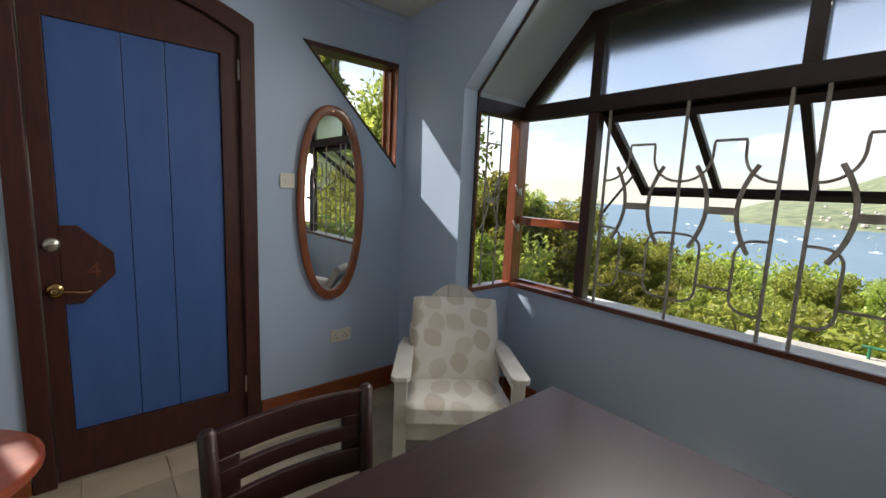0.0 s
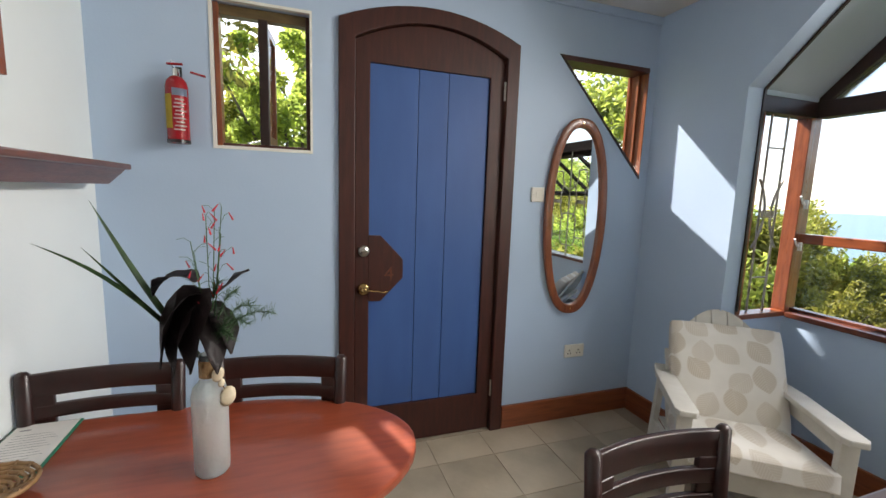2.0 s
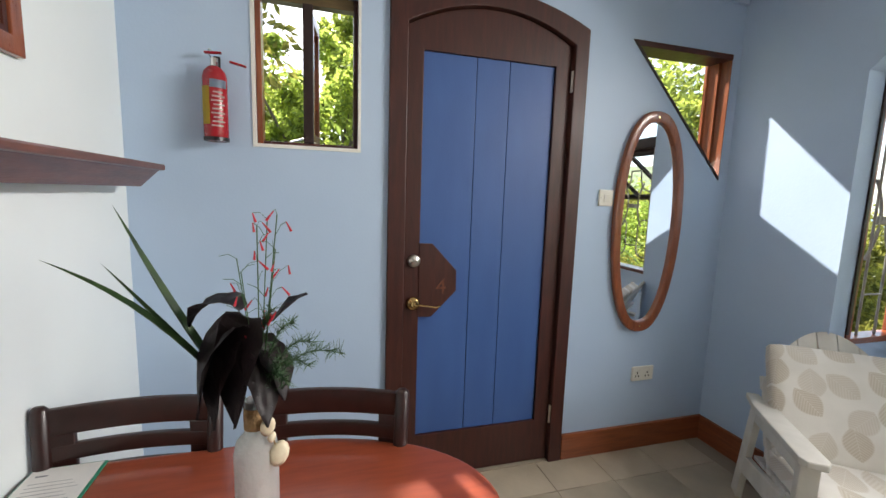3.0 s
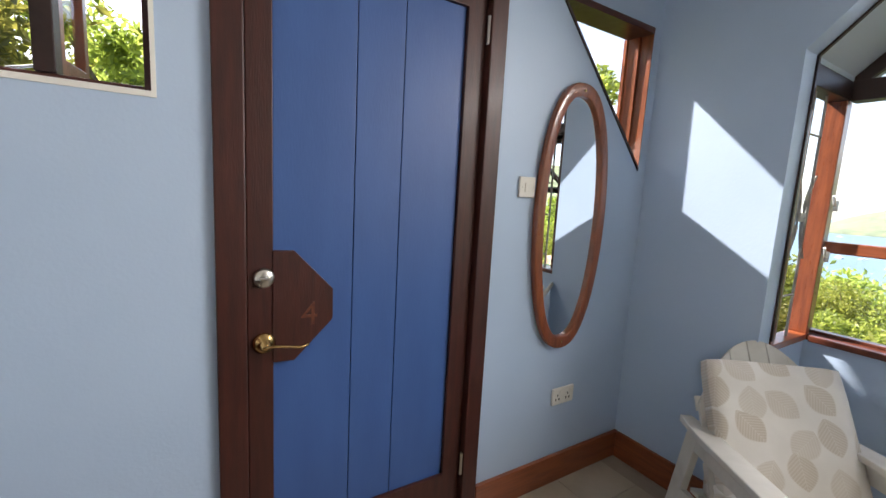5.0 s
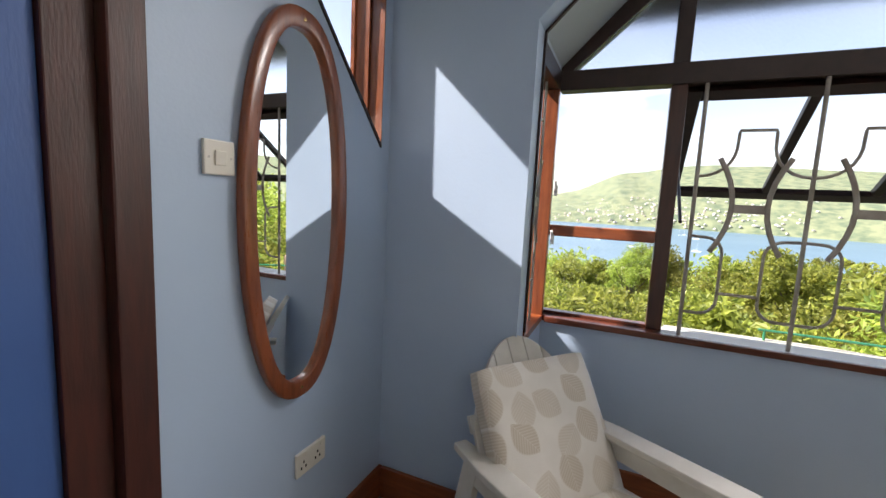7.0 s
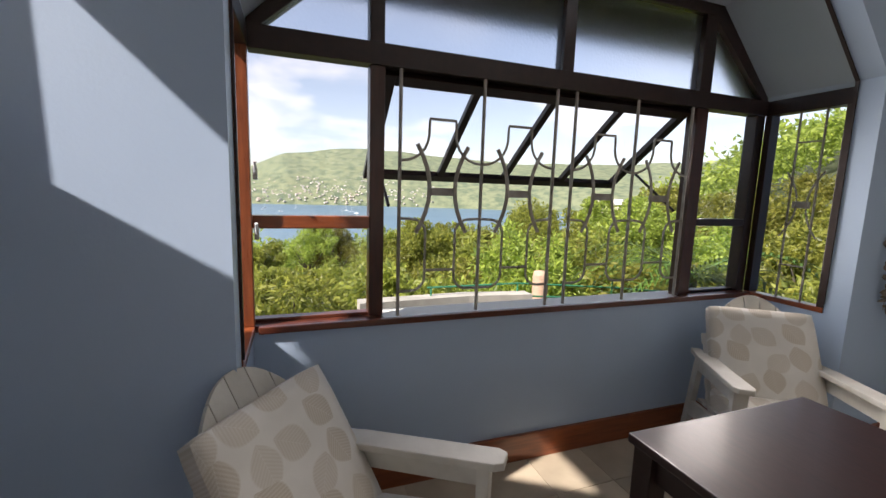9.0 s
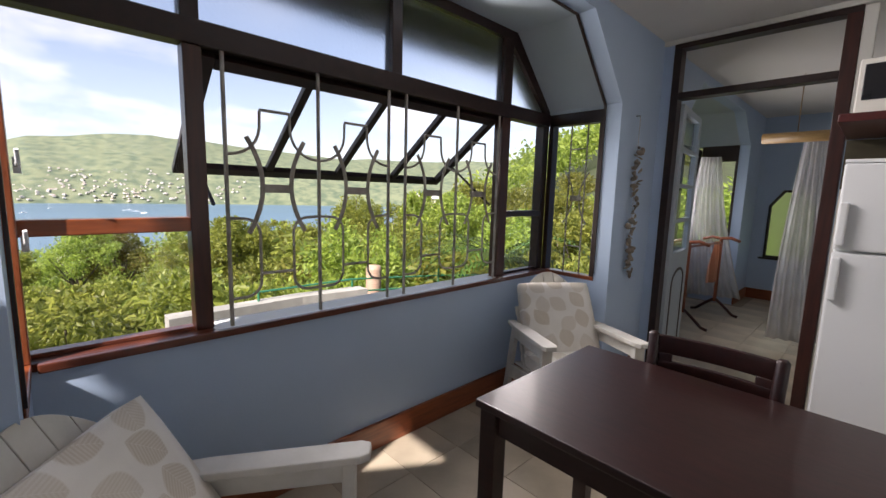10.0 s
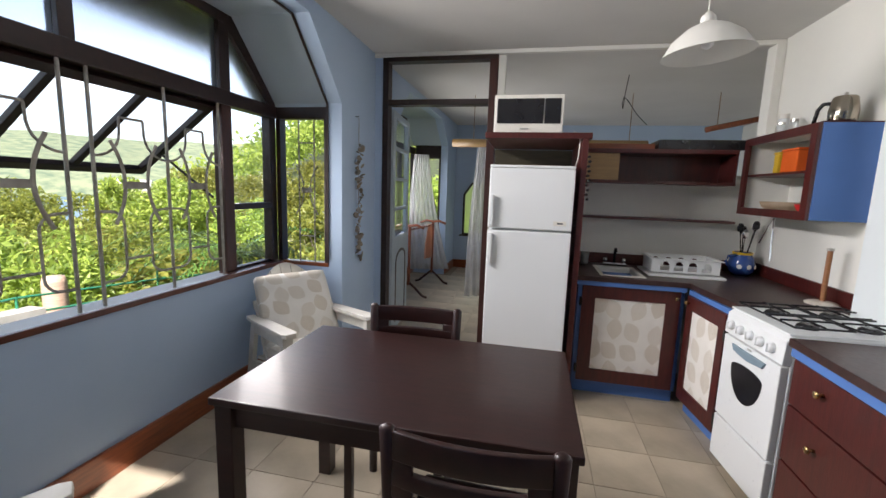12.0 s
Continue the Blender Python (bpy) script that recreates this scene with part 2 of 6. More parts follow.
def tube(points, r, sides=8, bm=None, flat=1.0, closed=False, up=(0, 0, 1), taper=None):
    """A bar swept along points; flat below 1 makes it a strip."""
    own = bmesh.new()
    pts = [Vector(p) for p in points]
    rings = []
    n = len(pts)
    for i, p in enumerate(pts):
        d = (pts[(i + 1) % n] - pts[i - 1]) if closed else (pts[min(i + 1, n - 1)] - pts[max(i - 1, 0)])
        d.normalize()
        s = d.cross(Vector(up))
        if s.length < 1e-3:
            s = d.cross(Vector((1, 0, 0)))
        s.normalize()
        t = s.cross(d)
        k = r * (taper(i / (n - 1)) if taper else 1)
        rings.append([own.verts.new(p + s * math.cos(2 * math.pi * j / sides) * k + t * math.sin(2 * math.pi * j / sides) * k * flat) for j in range(sides)])
    for i in range(n if closed else n - 1):
        a, b = rings[i], rings[(i + 1) % n]
        for j in range(sides):
            own.faces.new((a[j], a[(j + 1) % sides], b[(j + 1) % sides], b[j]))
    if not closed:
        own.faces.new(list(reversed(rings[0])))
        own.faces.new(rings[-1])
    bmesh.ops.recalc_face_normals(own, faces=own.faces[:])
    return merged(bm, own)


def lathe(profile, sides=32, bm=None, m=None, squash=1.0):
    """A turned shape: profile of (radius, z), closed at radius 0."""
    own = bmesh.new()
    rings = []
    for r, z in profile:
        if r < 1e-5:
            rings.append([own.verts.new((0, 0, z))])
        else:
            rings.append([own.verts.new((r * math.cos(2 * math.pi * j / sides), squash * r * math.sin(2 * math.pi * j / sides), z)) for j in range(sides)])
    for a, b in zip(rings, rings[1:]):
        for j in range(sides):
            k = (j + 1) % sides
            quad = [a[0] if len(a) == 1 else a[j], a[0] if len(a) == 1 else a[k], b[0] if len(b) == 1 else b[k], b[0] if len(b) == 1 else b[j]]
            quad = list(dict.fromkeys(quad))
            if len(quad) > 2:
                own.faces.new(quad)
    bmesh.ops.recalc_face_normals(own, faces=own.faces[:])
    return merged(bm, own, m)


def arc(cx, cz, r, a0, a1, n=8, rz=None):
    rz = r if rz is None else rz
    return [(cx + r * math.cos(radians(a0 + (a1 - a0) * i / n)), cz + rz * math.sin(radians(a0 + (a1 - a0) * i / n))) for i in range(n + 1)]


def arched(x0, x1, z0, z1, apex, n=14):
    """A door outline: upright sides and a shallow curved head."""
    top = [(x1 + (x0 - x1) * i / n, z1 + (apex - z1) * (1 - (2 * i / n - 1) ** 2)) for i in range(n + 1)]
    return [(x0, z0), (x1, z0)] + top


def rect(u0, u1, v0, v1):
    return [(u0, v0), (u1, v0), (u1, v1), (u0, v1)]

# ---- the room's shell ----
H = 2.59
NORTH, EAST, SOUTH, WEST = 2.81, 1.972, -1.375, -1.02
FRONT = 2.535            # inner plane of the bay window
BAY_S, BAY_N = -0.715, 2.205
SILL, HEAD, KINK, TOP = 0.838, 1.934, 2.045, 2.50
DOOR = arched(-0.005, 0.98, 0.0, 2.28, 2.39)
TRI = [(1.245, 2.28), (1.903, 1.586), (1.912, 2.28)]
bay_profile = [(BAY_S, 0), (BAY_S, KINK), (BAY_S + 0.45, TOP), (BAY_N - 0.45, TOP), (BAY_N, KINK), (BAY_N, 0)]

structure("wall_north", slab([(-1.16, -0.1), (-0.005, -0.1), (-0.005, 0.0)] + [(x, z) for x, z in reversed(DOOR[2:])] + [(0.98, 0.0), (0.98, -0.1), (2.09, -0.1), (2.09, 2.7), (-1.16, 2.7)],
          [rect(-0.552, -0.135, 1.639, 2.275), TRI], "y", NORTH, NORTH + 0.14), M_WALL, "light blue painted plaster wall around the door", category="wall")
structure("wall_east", slab([(-5.4, -0.1), (-4.6, -0.1), (-4.6, KINK + 0.1), (-4.1, TOP), (-2.4, TOP), (-1.95, KINK), (-1.95, -0.1), (BAY_S, -0.1), *bay_profile[1:5], (BAY_N, -0.1), (NORTH, -0.1), (NORTH, 2.7), (-5.4, 2.7)], [], "x", EAST, EAST + 0.115), M_WALL,
          "blue painted plaster wall with a chamfered bay opening", category="wall")
structure("wall_west", slab(rect(-0.14, NORTH, -0.1, 2.7), [], "x", WEST - 0.28, WEST), M_WALL_P, "pale painted wall beside the round table", category="wall")
structure("wall_west_kitchen", slab(rect(-1.475, -0.14, -0.1, 2.7), [], "x", -1.30, -1.15), M_WALL_W, "white painted kitchen wall", category="wall")
structure("wall_bedroom_west", slab(rect(-5.35, -1.475, -0.1, 2.58), [], "x", -2.75, -2.6), M_WALL_W, "white painted west wall of the bedroom", category="wall")
structure("wall_bedroom_north", slab(rect(-2.6, -1.30, -0.1, 2.58), [], "y", -1.575, -1.475), M_WALL_W, "white painted wall behind the kitchen", category="wall")
structure("wall_south_kitchen", slab(rect(-1.15, 0.888, -0.1, 1.62), [], "y", SOUTH - 0.1, SOUTH), M_WALL_W, "white low kitchen back wall, open above", category="wall")
structure("wall_bedroom_south", slab(rect(-2.75, EAST, -0.1, 2.7), [[(1.81, 0.62), (1.81, 1.36), (1.66, 1.58), (1.43, 1.58), (1.28, 1.36), (1.28, 0.62)]], "y", -5.5, -5.35), M_WALL, "blue painted far wall of the bedroom", category="wall")
structure("ceiling", box(-1.3, 2.09, -1.39, 2.95, H, H + 0.1), M_CEIL, "off-white painted ceiling", category="ceiling")
structure("ceiling_bedroom", box(-2.75, 2.09, -5.5, -1.394, H, H + 0.1), M_CEIL, "off-white painted bedroom ceiling", category="ceiling")
structure("trim_ceiling", box(-1.15, EAST, SOUTH - 0.02, SOUTH + 0.025, H - 0.035, H - 0.002, 0.006), M_WALL_W, "white moulding where the ceilings meet", category="trim")
structure("trim_north", box(WEST, EAST, NORTH - 0.018, NORTH - 0.002, H - 0.05, H - 0.002, 0.006), M_WALL, "narrow painted cornice strip", category="trim")
# floor screed; tiles lie on it
structure("floor", box(-2.75, 2.62, -5.5, 2.95, -0.1, -0.004), M_GROUT, "cream floor tiles with narrow grey joints", category="floor")

# ---- the bay ----
XB = EAST + 0.115
for tag, y0, y1 in (("wall_bay_north", BAY_N, BAY_N + 0.1), ("wall_bay_south", BAY_S - 0.1, BAY_S)):
    structure(tag, box(XB, FRONT + 0.1, y0, y1, -0.1, SILL - 0.03), M_WALL, "blue painted side of the bay below its window", category="wall")
structure("wall_bay_front", box(FRONT - 0.055, FRONT + 0.1, BAY_S, BAY_N, -0.1, SILL - 0.03), M_WALL, "blue painted wall below the bay window", category="wall")
roof_in = bay_profile[1:5]
roof_out = [(BAY_S - 0.06, KINK - 0.02), (BAY_S + 0.42, TOP + 0.07), (BAY_N - 0.42, TOP + 0.07), (BAY_N + 0.06, KINK - 0.02)]
structure("ceiling_bay", slab(roof_in + roof_out[::-1], [], "x", XB, FRONT + 0.18), M_BAY, "pale painted sloping soffit of the bay", category="ceiling")


def inset(d):
    k = d * 0.414
    return [(BAY_S + d, 0.86), (BAY_S + d, KINK - k), (BAY_S + 0.45 + k, TOP - d), (BAY_N - 0.45 - k, TOP - d), (BAY_N - d, KINK - k), (BAY_N - d, 0.86)]


structure("trim_bay", slab(inset(0.002) + inset(0.010)[::-1], [], "x", XB - 0.008, XB + 0.008), M_FRAME, "thin dark wooden strip around the bay", category="trim")

# baseboards
structure("baseboard_north", box(0.985, EAST, NORTH - 0.02, NORTH, 0.0, 0.147, 0.004), M_VARN_H, "varnished red wooden baseboard", category="baseboard")
structure("baseboard_north_west", box(WEST, -0.01, NORTH - 0.02, NORTH, 0.0, 0.147, 0.004), M_VARN_H, "varnished red wooden baseboard", category="baseboard")
structure("baseboard_east", box(EAST - 0.02, EAST, BAY_N - 0.01, NORTH - 0.022, 0.0, 0.147, 0.004), M_VARN_H, "varnished red wooden baseboard", category="baseboard")
structure("baseboard_bay", box(FRONT - 0.075, FRONT - 0.055, BAY_S + 0.02, BAY_N - 0.02, 0.0, 0.147, 0.004), M_VARN_H, "varnished red wooden baseboard under the bay window", category="baseboard")
structure("baseboard_bay_south", box(EAST + 0.01, FRONT - 0.077, BAY_S, BAY_S + 0.02, 0.0, 0.147, 0.004), M_VARN_H, "varnished red wooden baseboard", category="baseboard")
structure("baseboard_bay_north", box(EAST + 0.01, FRONT - 0.077, BAY_N - 0.02, BAY_N, 0.0, 0.147, 0.004), M_VARN_H, "varnished red wooden baseboard", category="baseboard")
structure("baseboard_east_south", box(EAST - 0.02, EAST, SOUTH + 0.02, BAY_S - 0.002, 0.0, 0.147, 0.004), M_VARN_H, "varnished red wooden baseboard", category="baseboard")

# ---- the bay window ----
window_1 = tagged(new("window_1"), "dark wooden bay window with clear and frosted panes", "window", "", "structure")
X0, X1 = FRONT - 0.012, FRONT + 0.06


def member(name, y0, y1, z0, z1, x0=X0, x1=X1, mat=M_FRAME, bevel=0.005):
    return part(name, box(x0, x1, y0, y1, z0, z1, bevel), mat, window_1)


def pane(name, outline, x, mat=M_GLASS, parent=None, axis="x", thick=0.005):
    ob = part(name, slab(outline, [], axis, x, x + thick), mat, parent or window_1)
    ob.visible_shadow = False
    return ob


P1, P2, P3, P4 = (BAY_N + 0.008, BAY_N + 0.075), (1.663, 1.728), (-0.233, -0.144), (BAY_S + 0.002, BAY_S + 0.075)
# the sun on this north corner post is put into its brighter wood
member("corner_post", *P1, SILL, HEAD + 0.09, mat=M_VARN)
member("post", *P2, SILL, HEAD, mat=M_POST)
member("post", *P3, SILL, HEAD, mat=M_POST)
member("corner_post", *P4, SILL, HEAD + 0.09)
member("transom", BAY_S + 0.002, BAY_N - 0.002, HEAD, HEAD + 0.09, X0 - 0.01)
member("window_sill", BAY_S + 0.02, BAY_N - 0.02, SILL - 0.03, SILL, FRONT - 0.072, FRONT - 0.044, M_SILL)
member("sill_board", P2[0], P1[0], SILL - 0.03, SILL - 0.001, FRONT - 0.043, FRONT + 0.06, M_SILL)
member("sill_board", P4[0], P3[1], SILL - 0.03, SILL - 0.001, FRONT - 0.043, FRONT + 0.06, M_SILL)
part("ledge", box(FRONT - 0.043, FRONT + 0.061, P3[1] + 0.001, P2[0] - 0.001, SILL - 0.029, SILL - 0.008, 0.003), M_WALL_W, window_1, "white painted inner ledge")
ledge = part("ledge", box(FRONT + 0.062, FRONT + 0.155, BAY_S, BAY_N, SILL - 0.06, SILL - 0.018, 0.004), M_WALL_W, window_1, "white painted outer ledge")
member("bottom_rail", P2[1], P1[0], SILL, SILL + 0.014, FRONT + 0.01, X1, M_SILL, 0.002)
member("bottom_rail", P4[1], P3[0], SILL, SILL + 0.014, FRONT + 0.01, X1, M_FRAME, 0.002)
# north midrail: top-lit orange put into the wood colour
member("midrail", P2[1], P1[0], 1.238, 1.292, mat=M_VARN_H)
member("midrail", P4[1], P3[0], 1.255, 1.298)
member("top_rail", BAY_S + 0.45, BAY_N - 0.45, TOP - 0.062, TOP - 0.002)
for s, y in ((1, BAY_S), (-1, BAY_N)):
    part("sloping_rail", slab([(y + s * 0.002, HEAD + 0.09), (y + s * 0.002, KINK - 0.002), (y + s * 0.45, TOP - 0.002), (y + s * 0.52, TOP - 0.062), (y + s * 0.06, KINK - 0.015), (y + s * 0.06, HEAD + 0.09)], [], "x", X0, X1, None, 0.004), M_FRAME, window_1)
UP = ((1.666, 1.73), (0.712, 0.777), (-0.233, -0.144))
for y0, y1 in UP:
    member("upper_mullion", y0, y1, HEAD + 0.092, TOP - 0.064)
zl, zt = HEAD + 0.09, TOP - 0.06
GX = FRONT + 0.02
pane("frosted_pane", [(BAY_N - 0.06, zl), (BAY_N - 0.06, KINK - 0.015), (UP[0][1], zt), (UP[0][1], zl)], GX, M_FROST)
pane("frosted_pane", rect(UP[1][1], UP[0][0], zl, zt), GX, M_FROST)
pane("frosted_pane", rect(UP[2][1], UP[1][0], zl, zt), GX, M_FROST)
pane("frosted_pane", [(BAY_S + 0.06, zl), (BAY_S + 0.06, KINK - 0.015), (UP[2][0], zt), (UP[2][0], zl)], GX, M_FROST)
pane("pane", rect(P2[1], P1[0], 1.29, HEAD), GX)
pane("pane", rect(P2[1], P1[0], SILL + 0.012, 1.24), GX)
pane("pane", rect(P4[1], P3[0], 1.298, HEAD), GX)
pane("pane", rect(P4[1], P3[0], SILL + 0.012, 1.255), GX)

for z in (1.22, 1.46):
    latch_1 = part("latch", box(FRONT - 0.03, FRONT - 0.018, BAY_N - 0.03, BAY_N - 0.012, z - 0.025, z + 0.025, 0.003), M_WHITE, window_1, "white casement latch")
    part("latch_lever", tube([(FRONT - 0.034, BAY_N - 0.02, z), (FRONT - 0.06, BAY_N - 0.025, z + 0.01), (FRONT - 0.085, BAY_N - 0.025, z + 0.045)], 0.006, 6), M_WHITE, latch_1)
# side lights of the bay
for tag, y, s in (("window_2", BAY_N, 1), ("window_3", BAY_S, -1)):
    w = tagged(new(tag), "dark wooden side light of the bay with steel bars", "window", "", "structure")
    ya, yb = sorted((y - s * 0.006, y + s * 0.07))
    # sunlit orange coloured into the north jambs, dark wood on the south side
    wood_by_sun = M_VARN if s > 0 else M_FRAME
    part("header", box(XB - 0.004, FRONT - 0.014, ya, yb, HEAD, HEAD + 0.085, 0.004), M_FRAME, w)
    part("window_sill", box(XB - 0.004, FRONT - 0.014, ya, yb, SILL - 0.03, SILL, 0.004), M_VARN_H, w)
    part("jamb", box(XB - 0.004, XB + 0.03, ya, yb, SILL, HEAD, 0.004), wood_by_sun, w)
    part("jamb", box(FRONT - 0.052, FRONT - 0.014, ya, yb, SILL, HEAD, 0.004), wood_by_sun, w)
    part("fascia", slab([(XB - 0.004, HEAD + 0.085), (FRONT - 0.014, HEAD + 0.085), (FRONT - 0.014, KINK), (XB - 0.004, KINK)], [], "y", y, y + s * 0.04), M_BAY, w)
    yg = y + s * 0.03
    for x in (XB + 0.13, XB + 0.26):
        part("bar", rod((x, yg, SILL), (x, yg, HEAD), 0.006), M_METAL, w)
    xm, hw = XB + 0.195, 0.05
    for k in (-1, 1):
        part("curved_bar", tube([(xm + k * (hw * 0.5 + 0.07 * (z / 0.19) ** 2), yg, 1.40 + z) for z in (-0.19, -0.14, -0.09, -0.045, 0, 0.045, 0.09, 0.14, 0.19)], 0.008, 6, None, 0.5), M_METAL, w)
    part("link", box(xm - 0.045, xm + 0.045, yg - 0.006, yg + 0.006, 1.38, 1.42, 0.002), M_METAL, w)
    for z in (1.04, 1.76):
        part("link", rod((XB + 0.13, yg, z), (XB + 0.26, yg, z), 0.005), M_METAL, w)

# awning sash, hinged below the transom and pushed open
awning = tagged(new("window_4"), "dark wooden top-hung window of four panes, pushed open", "window", "", "structure")
awning.matrix_basis = pose(FRONT + 0.035, 0, HEAD - 0.012, 0, -54.0, 0)
AY0, AY1, AL = -0.14, 1.66, 0.74
for y in (AY0, AY1 - 0.055):
    part("stile", box(-0.018, 0.018, y, y + 0.055, -AL, 0, 0.004), M_FRAME, awning)
part("top_rail", box(-0.018, 0.018, AY0 + 0.055, AY1 - 0.055, -0.055, 0, 0.004), M_FRAME, awning)
part("bottom_rail", box(-0.018, 0.018, AY0 + 0.055, AY1 - 0.055, -AL, -AL + 0.055, 0.004), M_FRAME, awning)
step = (AY1 - AY0 - 0.055) / 4
for i in (1, 2, 3):
    part("glazing_bar", box(-0.016, 0.016, AY0 + step * i + 0.008, AY0 + step * i + 0.046, -AL + 0.055, -0.055, 0.004), M_FRAME, awning)
for i in range(4):
    pane("pane", rect(AY0 + step * i + 0.046, AY0 + step * (i + 1) + 0.008, -AL + 0.05, -0.05), -0.002, M_GLASS, awning)
for y in (AY0 + 0.03, AY1 - 0.03):
    stay = part("stay", rod((FRONT + 0.05, y, 1.34), (FRONT + 0.45, y, 1.62), 0.008), M_FRAME, window_1)

# steel grille in the middle of the bay
grille = tagged(new("window_grille"), "painted steel burglar bars with curled scrolls", "window bars")
XG = FRONT - 0.002
for bars in ((1.592, 1.19, 0.79), (0.675, 0.275, -0.12)):
    for y in bars:
        part("bar", rod((XG, y, SILL - 0.018), (XG, y, HEAD), 0.0085), M_METAL, grille)
    for i, y in enumerate(bars):
        sides = [s for s, ok in ((1, i > 0), (-1, i < 2)) if ok]
        for s in sides:   # half an oval on this side of the bar
            half = [(XG, y, 1.285)] + [(XG, y + s * u, v) for u, v in arc(0.06, 1.215, 0.067, 90, 0, 5)] + [(XG, y + s * u, v) for u, v in arc(0.06, 1.01, 0.067, 0, -90, 5)] + [(XG, y, 0.943)]
            part("oval", tube(half, 0.0065, 6, None, 1, False, (1, 0, 0)), M_METAL, grille)
    for ya, yb in zip(bars, bars[1:]):
        ym = (ya + yb) / 2
        part("link", rod((XG, ym - 0.07, 1.04), (XG, ym + 0.07, 1.04), 0.0065), M_METAL, grille)
        part("cross_link", box(XG - 0.007, XG + 0.007, ym - 0.062, ym + 0.062, 1.392, 1.428, 0.002), M_METAL, grille)
        for s in (-1, 1):
            part("curved_bar", tube([(XG - 0.012, ym + s * (0.062 + 0.062 * (z / 0.2) ** 2), 1.42 + z) for z in (-0.2, -0.15, -0.1, -0.05, 0, 0.05, 0.1, 0.15, 0.2)], 0.0105, 6, None, 0.45, False, (1, 0, 0)), M_METAL, grille)
            hook = [(XG, ym, 1.735), (XG, ym + s * 0.062, 1.735), (XG, ym + s * 0.066, 1.66)] + [(XG, ym + s * (0.195 - u), v) for u, v in arc(0.0, 1.66, 0.127, 0, -90, 6, 0.115)][1:]
            part("hook", tube([hook[0], hook[1], (XG, ym + s * 0.064, 1.725)] + hook[2:], 0.0065, 6, None, 1, False, (1, 0, 0)), M_METAL, grille)

# ---- the north wall's openings ----
door_1 = tagged(new("door_1"), "blue plank door in a dark red arched wooden frame", "door", "", "structure")
leaf_out = arched(0.075, 0.905, 0.0, 2.20, 2.312)
part("door_frame", slab([(-0.005, 0.0), (0.075, 0.0)] + list(reversed(leaf_out[2:])) + [(0.905, 0.0), (0.98, 0.0)] + DOOR[2:], [], "y", NORTH - 0.022, NORTH + 0.10, None, 0.005), M_WOOD, door_1)
leaf = part("leaf", slab(arched(0.079, 0.901, 0.012, 2.196, 2.308), [rect(0.152, 0.818, 0.246, 2.096)], "y", NORTH + 0.006, NORTH + 0.05, None, 0.003), M_WOOD, door_1)
for a, b in ((0.152, 0.41), (0.41, 0.578), (0.578, 0.818)):
    part("plank", box(a + 0.0015, b - 0.0015, NORTH + 0.02, NORTH + 0.04, 0.246, 2.096, 0.0025), M_BLUE, leaf)
part("backing", box(0.152, 0.818, NORTH + 0.041, NORTH + 0.048, 0.246, 2.096), M_BLUE, leaf)
part("lock_plate", slab([(0.150, 0.865), (0.215, 0.862), (0.339, 0.988), (0.338, 1.091), (0.215, 1.221), (0.150, 1.223)], [], "y", NORTH + 0.002, NORTH + 0.02, None, 0.002), M_WOOD, leaf)

latch = part("deadbolt", lathe([(0, 0.0), (0.03, 0.0), (0.031, 0.008), (0.026, 0.016), (0, 0.018)], 24, None, pose(0.124, NORTH + 0.006, 1.140, 90)), M_SILVER, leaf, "nickel deadbolt turn", True)
part("turn_piece", box(-0.014, 0.014, -0.024, -0.016, -0.005, 0.005, 0.003, None, pose(0.124, NORTH + 0.006, 1.140)), M_SILVER, latch)
knob = part("handle_rose", lathe([(0, 0.0), (0.033, 0.0), (0.034, 0.006), (0.026, 0.014), (0.013, 0.018), (0.013, 0.045), (0, 0.047)], 24, None, pose(0.124, NORTH + 0.006, 0.933, 90)), M_BRASS, leaf, "brass lever handle", True)
part("lever", tube([(0.124, NORTH - 0.038, 0.933), (0.15, NORTH - 0.042, 0.934), (0.19, NORTH - 0.042, 0.928), (0.225, NORTH - 0.042, 0.921), (0.25, NORTH - 0.04, 0.927)], 0.007, 8, None, 0.7), M_BRASS, knob, "", True)
for z in (2.03, 0.28):
    part("hinge", rod((0.903, NORTH - 0.006, z - 0.05), (0.903, NORTH - 0.006, z + 0.05), 0.007), M_SILVER, door_1, "steel butt hinge")
curve = bpy.data.curves.new("numeral", "FONT")
curve.body, curve.size, curve.align_x, curve.extrude = "4", 0.11, "CENTER", 0.0008
tmp = bpy.data.objects.new("numeral", curve)
scene.collection.objects.link(tmp)
bpy.context.view_layer.update()
me4 = bpy.data.meshes.new_from_object(tmp.evaluated_get(bpy.context.evaluated_depsgraph_get()))
bpy.data.objects.remove(tmp)
me4.materials.clear()
me4.materials.append(material("orange_numeral_paint", (0.17, 0.05, 0.018), 0.6, 0, (0.08, 0.02, 0.012), 30))
num = new("numeral", me4)
num.parent = leaf
num.matrix_basis = pose(0.262, NORTH + 0.0012, 0.976, 90, 0, 0)
structure("threshold", box(-0.005, 0.98, NORTH - 0.01, NORTH + 0.14, -0.004, 0.004), M_GROUT, "worn stone threshold under the door", category="threshold")

# small square window
window_5 = tagged(new("window_5"), "small dark-framed wooden window, its centre sash ajar", "window", "", "structure")
a, b, c, d = -0.550, -0.137, 1.641, 2.273
yf = NORTH + 0.05
part("frame_side", box(a, a + 0.022, yf - 0.02, yf + 0.06, c, d, 0.003), M_VARN, window_5, "varnished wooden jamb, brighter orange than the frame head")
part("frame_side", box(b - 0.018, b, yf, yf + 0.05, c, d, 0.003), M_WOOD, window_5)
